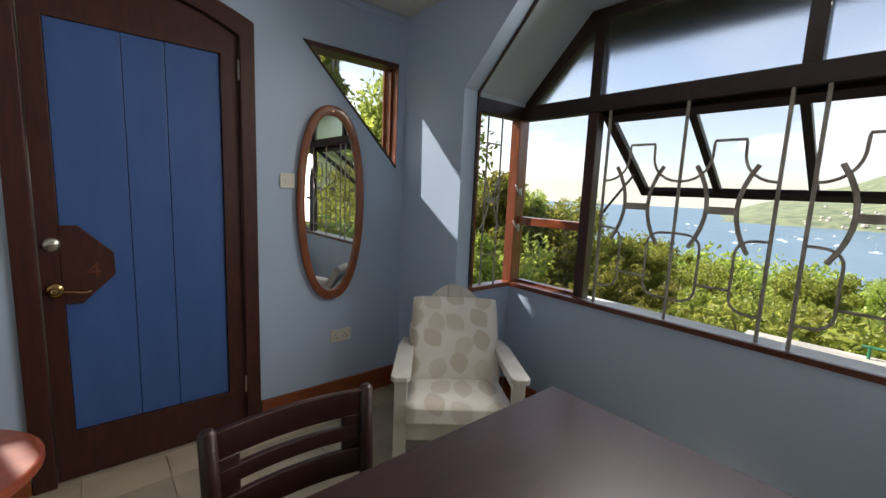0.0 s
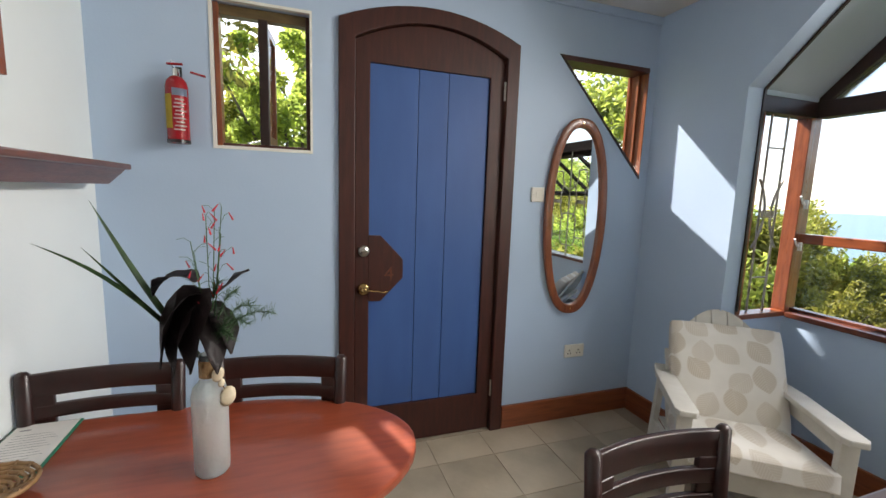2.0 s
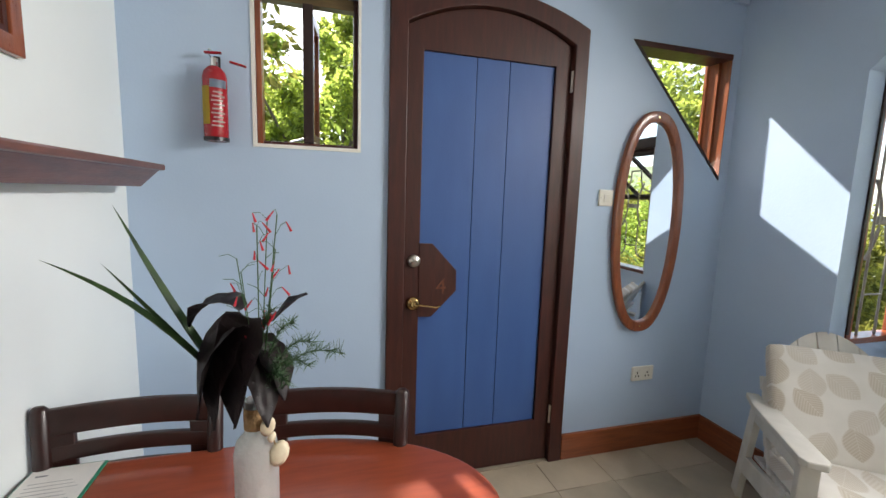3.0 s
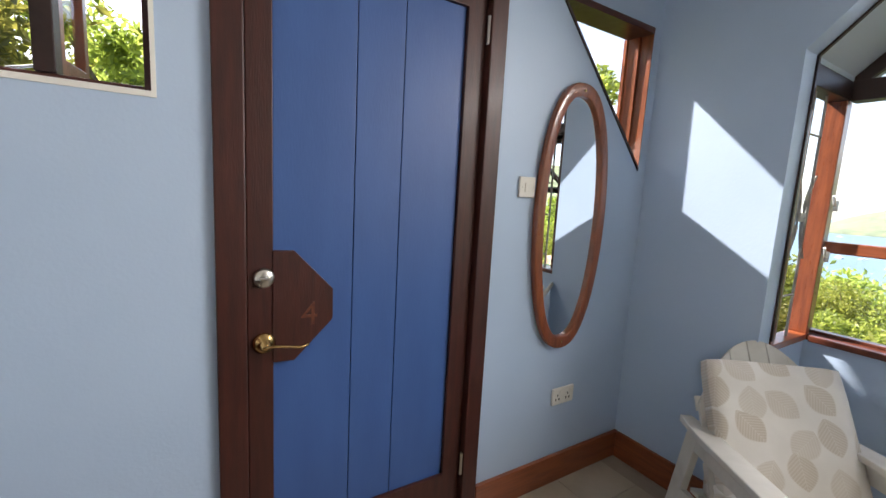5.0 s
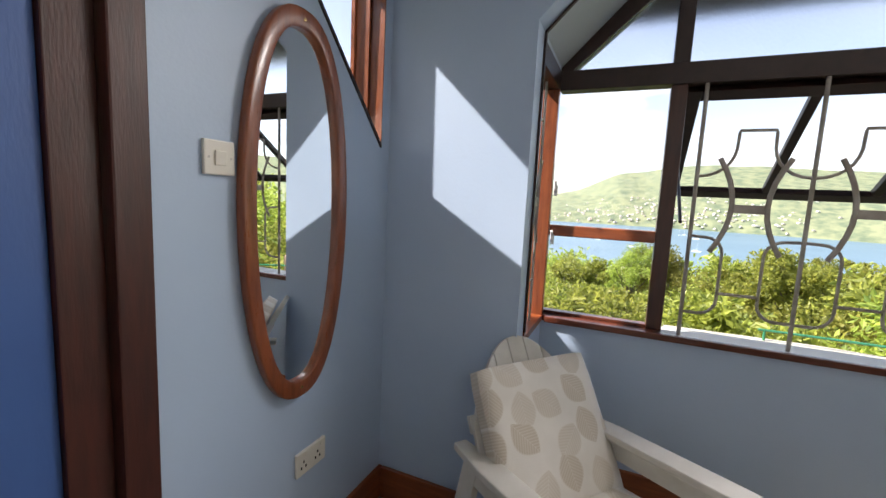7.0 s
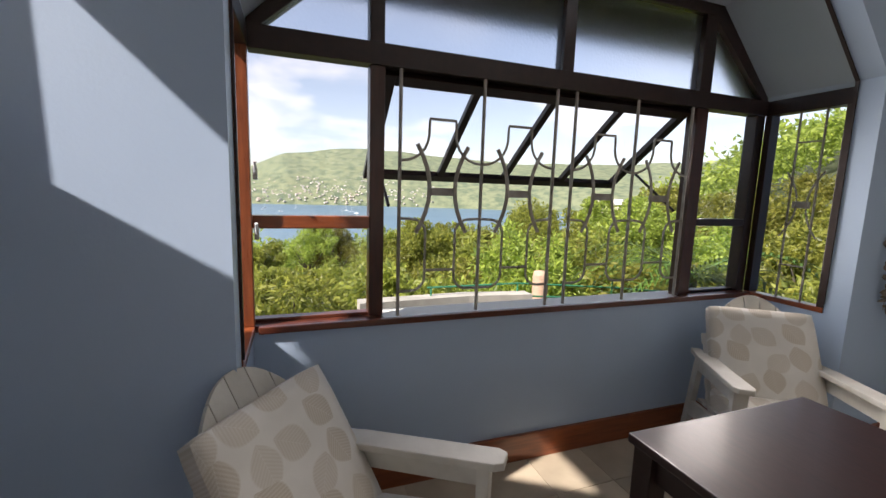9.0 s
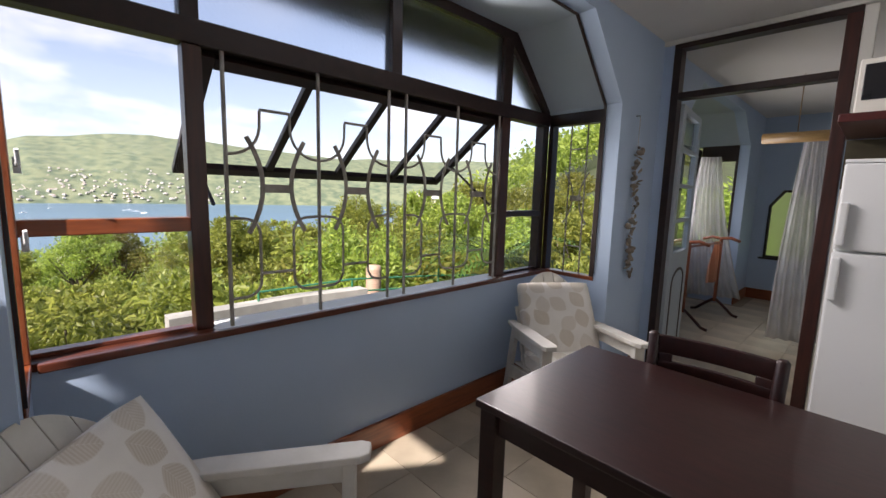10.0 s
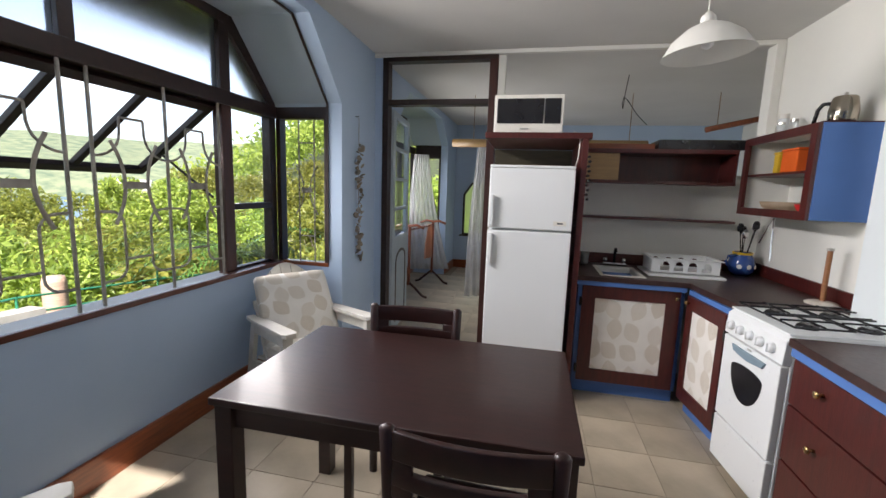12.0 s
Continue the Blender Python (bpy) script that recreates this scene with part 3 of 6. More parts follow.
part("frame_head", box(a + 0.022, b - 0.018, yf, yf + 0.05, d - 0.045, d, 0.003), wood("weathered_head_wood", (0.16, 0.11, 0.045), (0.09, 0.06, 0.025)), window_5)
part("window_sill", box(a + 0.022, b - 0.018, yf, yf + 0.05, c, c + 0.018, 0.003), M_WOOD_H, window_5)
part("stile", box(-0.366, -0.324, yf - 0.012, yf + 0.054, c + 0.018, d - 0.045, 0.004), M_FRAME, window_5)
sash = part("sash", slab(rect(0, 0.20, 0.0, 0.55), [rect(0.03, 0.17, 0.04, 0.51)], "x", -0.013, 0.013, None, 0.003), M_VARN, window_5, "varnished casement sash standing open")
sash.matrix_basis = pose(-0.338, yf + 0.056, c + 0.03, 0, 0, -7)
pane("pane", rect(0.03, 0.17, 0.04, 0.51), -0.002, M_GLASS, sash)
part("stay", rod((0.0, 0.005, 0.02), (-0.09, -0.01, -0.004), 0.004, None, 6), M_SILVER, sash)
structure("trim_window_5", slab(rect(a - 0.012, b + 0.01, c - 0.014, d + 0.012), [rect(a + 0.001, b - 0.001, c + 0.001, d - 0.001)], "y", NORTH - 0.004, NORTH + 0.02), M_WALL_W, "white painted edge of the small window", category="trim")

# triangular window
window_6 = tagged(new("window_6"), "triangular wooden window in the north wall", "window", "", "structure")
part("frame_head", slab([(1.255, 2.278), (1.910, 2.278), (1.910, 2.250), (1.282, 2.250)], [], "y", NORTH - 0.006, NORTH + 0.13), M_WOOD_H, window_6)
part("frame_slope", slab([(1.247, 2.278), (1.262, 2.278), (1.904, 1.604), (1.903, 1.589)], [], "y", NORTH - 0.006, NORTH + 0.13), M_FRAME, window_6)
# jamb, stile and stop: sunlit orange is put into their wood colour
part("jamb", slab([(1.9095, 2.249), (1.9045, 2.249), (1.8995, 1.614), (1.9035, 1.610)], [], "y", NORTH - 0.004, NORTH + 0.058), M_VARN, window_6, "varnished wooden jamb, brighter orange than the frame head")
part("sash_stile", slab([(1.907, 2.249), (1.889, 2.249), (1.889, 1.624), (1.902, 1.610)], [], "y", NORTH + 0.06, NORTH + 0.12), M_VARN, window_6)
part("sash_stop", slab([(1.906, 2.249), (1.874, 2.249), (1.874, 1.64), (1.902, 1.610)], [], "y", NORTH + 0.122, NORTH + 0.138), M_VARN, window_6)
pane("pane", [(1.275, 2.25), (1.888, 2.25), (1.888, 1.63)], NORTH + 0.10, M_GLASS, window_6, "y")

# ---- doorway to the bedroom ----
door_2 = tagged(new("door_2"), "dark wooden doorway with a clear transom, its door open", "door", "", "structure")
ys0, ys1 = SOUTH - 0.09, SOUTH + 0.01
part("jamb", box(1.848, 1.900, ys0, ys1, 0, 2.52, 0.004), M_FRAME, door_2)
part("jamb", box(0.898, 0.968, ys0, ys1, 0, 2.52, 0.004), M_WOOD, door_2)
part("head", box(0.898, 1.900, ys0, ys1, 2.52, 2.586, 0.004), M_FRAME, door_2)
part("transom_bar", box(0.968, 1.848, ys0, ys1, 2.158, 2.205, 0.004), M_FRAME, door_2)
pane("transom_pane", rect(0.968, 1.848, 2.205, 2.52), SOUTH - 0.04, M_GLASS, door_2, "y")
structure("wall_doorway_strip", slab(rect(1.900, EAST, -0.1, H), [], "y", SOUTH - 0.1, SOUTH), M_WALL, "narrow blue wall strip beside the doorway", category="wall")
structure("trim_doorway", box(0.836, 0.896, SOUTH - 0.09, SOUTH + 0.004, 1.84, H - 0.04, 0.004), M_WALL_W, "white painted post edge beside the transom", category="trim")
leaf_holes = [rect(0.1, 0.68, 0.96 + 0.29 * i, 1.22 + 0.29 * i) for i in range(4)]
open_leaf = part("leaf", slab(rect(0.0, 0.78, 0.01, 2.14), leaf_holes, "x", -0.02, 0.02, None, 0.003), M_BAY, door_2, "pale painted door leaf with four glazed rows, open")
open_leaf.matrix_basis = pose(1.846, SOUTH - 0.1, 0, 0, 0, 180 + 6.5)
for i, hole in enumerate(leaf_holes):
    pane("pane", hole, -0.002, M_GLASS, open_leaf)
    part("glazing_bead", slab(rect(0.09, 0.69, 0.95 + 0.29 * i, 1.23 + 0.29 * i), [hole], "x", -0.026, -0.021), M_FRAME, open_leaf)
arch_out = [(0.14, 0.1), (0.14, 0.70)] + [(0.39 - 0.25 * math.cos(radians(a)), 0.70 + 0.12 * math.sin(radians(a))) for a in range(15, 180, 15)] + [(0.64, 0.70), (0.64, 0.1)]
arch_in = [(0.39 + (x - 0.39) * 0.88, 0.13 if z < 0.2 else 0.70 + (z - 0.70) * 0.8) for x, z in arch_out]
for side in (-0.026, 0.021):
    part("arched_panel_strip", slab(arch_out, [arch_in], "x", side, side + 0.005), M_FRAME, open_leaf)

# ---- the bedroom's bay ----
YS, YN = -4.6, -1.95
structure("wall_bedroom_bay", box(FRONT, FRONT + 0.1, YS, YN, -0.1, SILL - 0.03), M_WALL, "blue painted wall below the bedroom bay window", category="wall")
structure("wall_bedroom_bay_south", box(XB, FRONT + 0.1, YS - 0.1, YS, -0.1, SILL - 0.03), M_WALL, "blue painted side of the bedroom bay", category="wall")
structure("wall_bedroom_bay_north", box(XB, FRONT + 0.1, YN, YN + 0.1, -0.1, 2.2), M_WALL, "blue painted side of the bedroom bay", category="wall")
structure("ceiling_bedroom_bay", slab([(YS, KINK + 0.1), (YS + 0.5, TOP), (YN - 0.45, TOP), (YN, KINK), (YN + 0.06, KINK), (YN - 0.4, TOP + 0.06), (YS + 0.47, TOP + 0.06), (YS - 0.06, KINK + 0.1)], [], "x", XB, FRONT + 0.18), M_BAY, "pale painted sloping soffit of the bedroom bay", category="ceiling")
window_7 = tagged(new("window_7"), "dark wooden bay window of the bedroom", "window", "", "structure")
for y in (YS + 0.002, -3.9, -2.8, YN - 0.07):
    part("post", box(X0, X1, y, y + 0.065, SILL, HEAD + 0.08, 0.004), M_FRAME, window_7)
part("transom", box(X0, X1, YS, YN, HEAD + 0.08, HEAD + 0.17, 0.004), M_FRAME, window_7)
part("window_sill", box(FRONT - 0.03, X1, YS + 0.02, YN - 0.02, SILL - 0.03, SILL, 0.004), M_VARN_H, window_7)
part("top_rail", box(X0, X1, YS + 0.5, YN - 0.45, TOP - 0.06, TOP - 0.002, 0.004), M_FRAME, window_7)
pane("frosted_pane", [(YS + 0.03, HEAD + 0.17), (YS + 0.03, KINK + 0.1), (YS + 0.5, TOP - 0.06), (YN - 0.45, TOP - 0.06), (YN - 0.03, KINK), (YN - 0.03, HEAD + 0.17)], GX, M_FROST, window_7)
for i in range(9):
    part("bar", rod((XG, -3.7 + 0.11 * i, SILL), (XG, -3.7 + 0.11 * i, HEAD + 0.08), 0.007), M_METAL, window_7)
window_8 = tagged(new("window_8"), "dark wooden side light of the bedroom bay", "window", "", "structure")
part("header", box(XB, FRONT - 0.014, YS - 0.06, YS + 0.006, 1.94, 2.15, 0.004), M_FRAME, window_8)
part("jamb", box(XB, XB + 0.03, YS - 0.06, YS + 0.006, SILL - 0.3, 1.94, 0.004), M_FRAME, window_8)
part("window_sill", box(XB, FRONT - 0.014, YS - 0.06, YS + 0.006, SILL - 0.03, SILL, 0.004), M_FRAME, window_8)
window_9 = tagged(new("window_9"), "small chamfered frosted window in the bedroom wall", "window", "", "structure")
far_out = [(1.81, 0.62), (1.81, 1.36), (1.66, 1.58), (1.43, 1.58), (1.28, 1.36), (1.28, 0.62)]
far_in = [(1.78, 0.65), (1.78, 1.35), (1.645, 1.55), (1.445, 1.55), (1.31, 1.35), (1.31, 0.65)]
part("frame", slab(far_out, [far_in], "y", -5.40, -5.335), M_FRAME, window_9)
part("window_sill", box(1.23, 1.86, -5.36, -5.32, 0.595, 0.62, 0.003), M_FRAME, window_9)
pane("pane", far_in, -5.39, frosted("green_frosted_glass", (0.75, 0.85, 0.55)), window_9, "y")
for tag, box_of in (("baseboard_bedroom_south", (WEST, EAST, -5.35, -5.33)), ("baseboard_bedroom_east", (EAST - 0.02, EAST, -5.33, YS)), ("baseboard_bedroom_bay", (FRONT - 0.02, FRONT, YS, YN))):
    structure(tag, box(*box_of, 0.0, 0.147, 0.004), M_VARN_H, "varnished red wooden baseboard", category="baseboard")

# ---- furniture ----
def fabric(name):
    """Cream cotton printed with scattered beige leaves that have a midrib and veins."""
    m = material(name, (0.84, 0.81, 0.75), 0.85, 0, (0.78, 0.75, 0.69), 9, 0.12, 220)
    n, l = m.node_tree.nodes, m.node_tree.links
    b = n["Principled BSDF"]
    plain = b.inputs["Base Color"].links[0].from_socket

    def calc(kind, p, q=None, r=None):
        k = n.new("ShaderNodeMath")
        k.operation = kind
        for i, v in enumerate((p, q, r)):
            if isinstance(v, (int, float)):
                k.inputs[i].default_value = v
            elif v is not None:
                l.new(v, k.inputs[i])
        return k.outputs[0]

    tc, sep, flat, vo, away, turn, own, tone = (n.new(k) for k in ("ShaderNodeTexCoord", "ShaderNodeSeparateXYZ", "ShaderNodeCombineXYZ", "ShaderNodeTexVoronoi", "ShaderNodeVectorMath", "ShaderNodeVectorRotate", "ShaderNodeSeparateXYZ", "ShaderNodeSeparateXYZ"))
    l.new(tc.outputs["Object"], sep.inputs[0])
    l.new(sep.outputs[0], flat.inputs[0])
    l.new(calc("ADD", calc("MULTIPLY", sep.outputs[1], 0.6), calc("MULTIPLY", sep.outputs[2], 0.85)), flat.inputs[1])
    vo.voronoi_dimensions, vo.inputs["Scale"].default_value, vo.inputs["Randomness"].default_value = "2D", 7.5, 0.45
    l.new(flat.outputs[0], vo.inputs["Vector"])
    away.operation = "SUBTRACT"
    l.new(flat.outputs[0], away.inputs[0]), l.new(vo.outputs["Position"], away.inputs[1])
    l.new(vo.outputs["Color"], tone.inputs[0])
    turn.rotation_type = "Z_AXIS"
    l.new(away.outputs[0], turn.inputs["Vector"]), l.new(calc("MULTIPLY_ADD", tone.outputs[0], 1.9, 0.65), turn.inputs["Angle"])
    l.new(turn.outputs[0], own.inputs[0])
    side = calc("ABSOLUTE", own.outputs[1])
    ratio = calc("DIVIDE", own.outputs[0], 0.072)
    edge = calc("SUBTRACT", 1.0, calc("ADD", calc("DIVIDE", side, 0.054), calc("MULTIPLY", ratio, ratio)))
    inside = calc("MULTIPLY", edge, 7.0)
    n_in = n.new("ShaderNodeClamp")
    l.new(inside, n_in.inputs[0])
    vein = calc("SINE", calc("MULTIPLY", calc("SUBTRACT", own.outputs[0], calc("MULTIPLY", side, 0.8)), 520.0))
    rib = calc("GREATER_THAN", side, 0.0011)
    ink = calc("MULTIPLY", calc("MULTIPLY_ADD", vein, 0.10, 0.42), calc("MULTIPLY_ADD", rib, 0.35, 0.65))
    ink = calc("MULTIPLY", ink, calc("MULTIPLY_ADD", tone.outputs[1], 0.55, 0.65))
    mx = n.new("ShaderNodeMix")
    mx.data_type = "RGBA"
    mx.inputs["B"].default_value = (0.45, 0.355, 0.225, 1)
    l.new(calc("MULTIPLY", n_in.outputs[0], ink), mx.inputs["Factor"])
    l.new(plain, mx.inputs["A"]), l.new(mx.outputs["Result"], b.inputs["Base Color"])
    return m


M_FABRIC = fabric("leaf_print_cotton")


def cushion(w, d, h, m=None, puff=0.012):
    """A soft pad: a rounded block with a slight belly."""
    own = bmesh.new()
    bmesh.ops.create_cube(own, size=1)
    bmesh.ops.subdivide_edges(own, edges=own.edges[:], cuts=9, use_grid_fill=True)
    for v in own.verts:
        x, y, z = v.co * 2
        k = 1 - 0.025 * (abs(x) ** 8 * abs(y) ** 8)
        edge = (1 - abs(x) ** 8) * (1 - abs(y) ** 8)
        v.co = Vector((x * w / 2 * k, y * d / 2 * k, z * (h / 2 * (0.82 + 0.18 * edge) + puff * edge) + 0.003 * noise.noise(Vector((x * 3, y * 3, z)))))
    return merged(None, own, m)


def dining_table():
    t = thing("dining_table", pose(0.948, 0.785, 0, 0, 0, 0), "dark espresso-stained wooden dining table", "table")
    part("tabletop", box(-0.583, 0.583, -0.378, 0.378, 0.728, 0.755, 0.006), M_TABLE, t)
    for u in (-0.333, 0.333):
        part("apron", box(-0.508, 0.508, u - 0.011, u + 0.011, 0.645, 0.728), M_TABLE, t)
    for u in (-0.54, 0.54):
        part("apron", box(u - 0.011, u + 0.011, -0.301, 0.301, 0.645, 0.728), M_TABLE, t)
    for x in (-0.54, 0.54):
        for y in (-0.333, 0.333):
            part("leg", box(x - 0.031, x + 0.031, y - 0.031, y + 0.031, 0, 0.728, 0.004), M_TABLE, t)
    return t


def bowed(x0, x1, z0, z1, y, thick, bow, n=10):
    """A rail that curves back in the middle."""
    own = bmesh.new()
    rings = []
    for i in range(n + 1):
        x = x0 + (x1 - x0) * i / n
        yy = y + bow * (1 - (2 * x / 0.42) ** 2)
        rings.append([own.verts.new((x, yy - thick / 2, z0)), own.verts.new((x, yy + thick / 2, z0)), own.verts.new((x, yy + thick / 2, z1)), own.verts.new((x, yy - thick / 2, z1))])
    for a, b in zip(rings, rings[1:]):
        for j in range(4):
            own.faces.new((a[j], a[(j + 1) % 4], b[(j + 1) % 4], b[j]))
    own.faces.new(rings[0][::-1]), own.faces.new(rings[-1])
    bmesh.ops.recalc_face_normals(own, faces=own.faces[:])
    bmesh.ops.bevel(own, geom=[e for e in own.edges if e.calc_face_angle(0) > 0.6], offset=0.004, segments=2, profile=0.6, affect="EDGES")
    return own


def dining_chair(m, label):
    """Front towards -y."""
    c = thing("dining_chair", m, label, "chair", "dark dining chairs")
    part("seat", box(-0.21, 0.21, -0.21, 0.17, 0.43, 0.455, 0.01), M_CHAIR, c)
    for x in (-0.19, 0.19):
        part("leg", box(x - 0.017, x + 0.017, -0.2, -0.165, 0, 0.43, 0.004), M_CHAIR, c)
        part("back_post", tube([(x * 1.02, 0.17, 0), (x * 1.02, 0.165, 0.25), (x * 1.03, 0.165, 0.45), (x * 1.06, 0.185, 0.68), (x * 1.08, 0.2, 0.868), (x * 1.08, 0.201, 0.878)], 0.021, 10, None, 0.85, False, (0, 1, 0), lambda k: 0.55 if k > 0.99 else 1.0), M_CHAIR, c, "", True)
        part("seat_rail", box(x - 0.01, x + 0.01, -0.165, 0.15, 0.375, 0.43, 0.003), M_CHAIR, c)
    part("front_rail", box(-0.173, 0.173, -0.19, -0.17, 0.375, 0.43, 0.003), M_CHAIR, c)
    part("stretcher", box(-0.173, 0.173, 0.155, 0.17, 0.22, 0.25, 0.003), M_CHAIR, c)
    part("top_rail", bowed(-0.19, 0.19, 0.793, 0.868, 0.196, 0.018, 0.03), M_CHAIR, c, "", True)
    part("middle_rail", bowed(-0.19, 0.19, 0.722, 0.766, 0.192, 0.018, 0.03), M_CHAIR, c, "", True)
    part("lower_rail", bowed(-0.19, 0.19, 0.62, 0.695, 0.186, 0.018, 0.03), M_CHAIR, c, "", True)
    for x0, x1 in ((-0.192, -0.135), (0.135, 0.192)):
        part("slot_end", bowed(x0, x1, 0.69, 0.797, 0.192, 0.0165, 0.03, 3), M_CHAIR, c, "", True)
    return c


def armchair(m, label):
    """A low painted slat chair with loose cushions, front towards -y."""
    c = thing("armchair", m, label, "armchair", "white slatted armchairs")
    sag = pose(0, -0.39, 0.612, -5) @ pose(0, 0.39, -0.612)
    for s in (-1, 1):
        x = s * 0.275
        part("arm", slab([(x - 0.045, -0.375), (x - 0.03, -0.405), (x + 0.03, -0.405), (x + 0.045, -0.375), (x + 0.045, 0.1), (x + 0.025, 0.28), (x - 0.025, 0.28), (x - 0.045, 0.1)], [], "z", 0.585, 0.612, None, 0.006, sag), M_CHALK, c)
        part("front_leg", box(x - 0.03, x + 0.03, -0.36, -0.32, 0, 0.578, 0.004), M_CHALK, c)
        part("rear_leg", slab([(0.14, 0.535), (0.22, 0.535), (0.36, 0.0), (0.28, 0.0)], [], "x", x - 0.014, x + 0.014, None, 0.003), M_CHALK, c)
        part("side_rail", slab([(-0.32, 0.375), (-0.32, 0.285), (0.28, 0.15), (0.28, 0.24)], [], "x", x - 0.013, x + 0.013, None, 0.003), M_CHALK, c)
        part("arm_rail", box(x - 0.012, x + 0.012, -0.32, 0.17, 0.51, 0.583, 0.003, None, sag), M_CHALK, c)
    part("front_rail", box(-0.25, 0.25, -0.355, -0.332, 0.28, 0.37, 0.004), M_CHALK, c)
    back = pose(0, -0.024, 0.40, -31)
    for i in range(7):
        u = -0.225 + 0.075 * i
        top = [0.606 - 4.2 * v * v for v in (u - 0.036, u - 0.018, u, u + 0.018, u + 0.036)]
        part("back_slat", slab([(u - 0.036, -0.12), (u + 0.036, -0.12), (u + 0.036, top[4]), (u + 0.018, top[3]), (u, top[2]), (u - 0.018, top[1]), (u - 0.036, top[0])], [], "y", 0.084, 0.102, None, 0.002, back), M_CHALK, c)
    for z in (0.05, 0.30):
        part("back_batten", box(-0.26, 0.26, 0.104, 0.124, z, z + 0.06, 0.003, None, back), M_CHALK, c)
    for i in range(7):
        y = -0.325 + 0.075 * i
        part("seat_slat", box(-0.265, 0.265, y, y + 0.065, -0.018, 0.0, 0.003, None, pose(0, 0, 0.325, -11)), M_CHALK, c)
    part("seat_cushion", cushion(0.50, 0.56, 0.085, pose(0, -0.13, 0.385, -9)), M_FABRIC, c, "cream seat cushion with beige leaf print", True)
    part("back_cushion", cushion(0.50, 0.50, 0.062, back @ pose(0, 0.04, 0.25, 90), 0.008), M_FABRIC, c, "cream back cushion with beige leaf print", True)
    return c


def round_table():
    t = thing("oval_table", pose(0, 0, 0), "glossy red-brown wooden table with a rounded end", "table")
    end = [(-0.47 + 0.607 * math.cos(radians(a)), 1.80 + 0.355 * math.sin(radians(a))) for a in range(-90, 91, 6)]
    part("tabletop", slab([(-1.0, 1.445)] + end + [(-1.0, 2.155)], [], "z", 0.682, 0.71, None, 0.008), M_REDTOP, t)
    rim = [(-0.47 + 0.50 * math.cos(radians(a)), 1.80 + 0.27 * math.sin(radians(a))) for a in range(-90, 91, 6)]
    part("apron", slab([(-0.98, 1.53)] + rim + [(-0.98, 2.07)], [[(-0.96, 1.549)] + [(-0.47 + (x + 0.47) * 0.95, 1.80 + (y - 1.80) * 0.93) for x, y in rim] + [(-0.96, 2.051)]], "z", 0.612, 0.682), M_WOOD_H, t)
    for x, y in ((-0.93, 1.58), (-0.93, 2.02), (-0.22, 1.62), (-0.22, 1.98)):
        part("leg", box(x - 0.03, x + 0.03, y - 0.03, y + 0.03, 0, 0.682, 0.004), M_WOOD, t)


dining_table()
dining_chair(pose(0.646, 1.147, 0, 0, 0, -1), "dark wooden dining chair tucked under the dining table")
dining_chair(pose(1.057, 0.545, 0, 0, 0, 184), "dark wooden dining chair beyond the dining table")
dining_chair(pose(-0.79, 1.963, 0, 0, 0, 0), "dark wooden dining chair between oval table and wall")
dining_chair(pose(-0.306, 1.915, 0, 0, 0, -12.5), "dark wooden dining chair standing askew at the oval table")
armchair(pose(1.748, 1.93, 0, 0, 0, -38), "white painted slatted armchair with leaf-print cushions in the corner")
armchair(pose(1.994, -0.226, 0, 0, 0, -125), "white painted slatted armchair with leaf-print cushions beside the bay")
round_table()


# ---- on the north wall ----
def oval_mirror():
    t = thing("wall_mirror", pose(1.424, NORTH, 1.327), "long rounded wall mirror in a polished brown wooden frame", "mirror")

    def ring(w, h, y, n=64):
        out = []
        for i in range(n):
            a = 2 * math.pi * i / n
            c, s = math.cos(a), math.sin(a)
            out.append((w * math.copysign(abs(c) ** 0.82, c) * (1 - 0.06 * (s < 0) * abs(s)), h * math.copysign(abs(s) ** 0.92, s)))
        return out
    part("frame", slab(ring(0.222, 0.603, 0), [ring(0.175, 0.545, 0)], "y", -0.032, -0.002, None, 0.007), M_VARN, t, "", True)
    part("mirror_glass", slab(ring(0.178, 0.548, 0), [], "y", -0.014, -0.006), M_MIRROR, t)
    for z in (-0.57, 0.57):
        part("screw", lathe([(0, 0), (0.006, 0), (0.005, 0.003), (0, 0.003)], 12, None, pose(0, -0.032, z, 90)), M_BRASS, t)


oval_mirror()
sw = thing("light_switch", pose(1.152, NORTH, 1.466), "cream plastic wall light switch", "light switch")
part("plate", box(-0.043, 0.043, -0.012, 0, -0.043, 0.043, 0.004), M_PLASTIC, sw)
part("rocker", box(-0.016, 0.016, -0.017, -0.012, -0.018, 0.018, 0.002, None, pose(0, 0, 0, 4)), M_PLASTIC, sw)
for x in (-0.031, 0.031):
    part("screw", lathe([(0, 0), (0.003, 0), (0.003, 0.001), (0, 0.001)], 10, None, pose(x, -0.0125, 0, 90)), M_SILVER, sw)
so = thing("wall_socket", pose(1.499, NORTH, 0.46), "cream plastic double wall socket with switches", "wall socket")
part("plate", box(-0.073, 0.073, -0.012, 0, -0.043, 0.043, 0.004), M_PLASTIC, so)
for x in (-0.04, 0.03):
    for dx, dz in ((0, 0.006), (-0.011, -0.014), (0.011, -0.014)):
        part("pin_hole", box(x + dx - 0.003, x + dx + 0.003, -0.0128, -0.0118, dz - 0.005, dz + 0.005), M_BLACK, so)
    part("rocker", box(x + 0.012, x + 0.022, -0.016, -0.012, 0.018, 0.034, 0.002), M_PLASTIC, so)

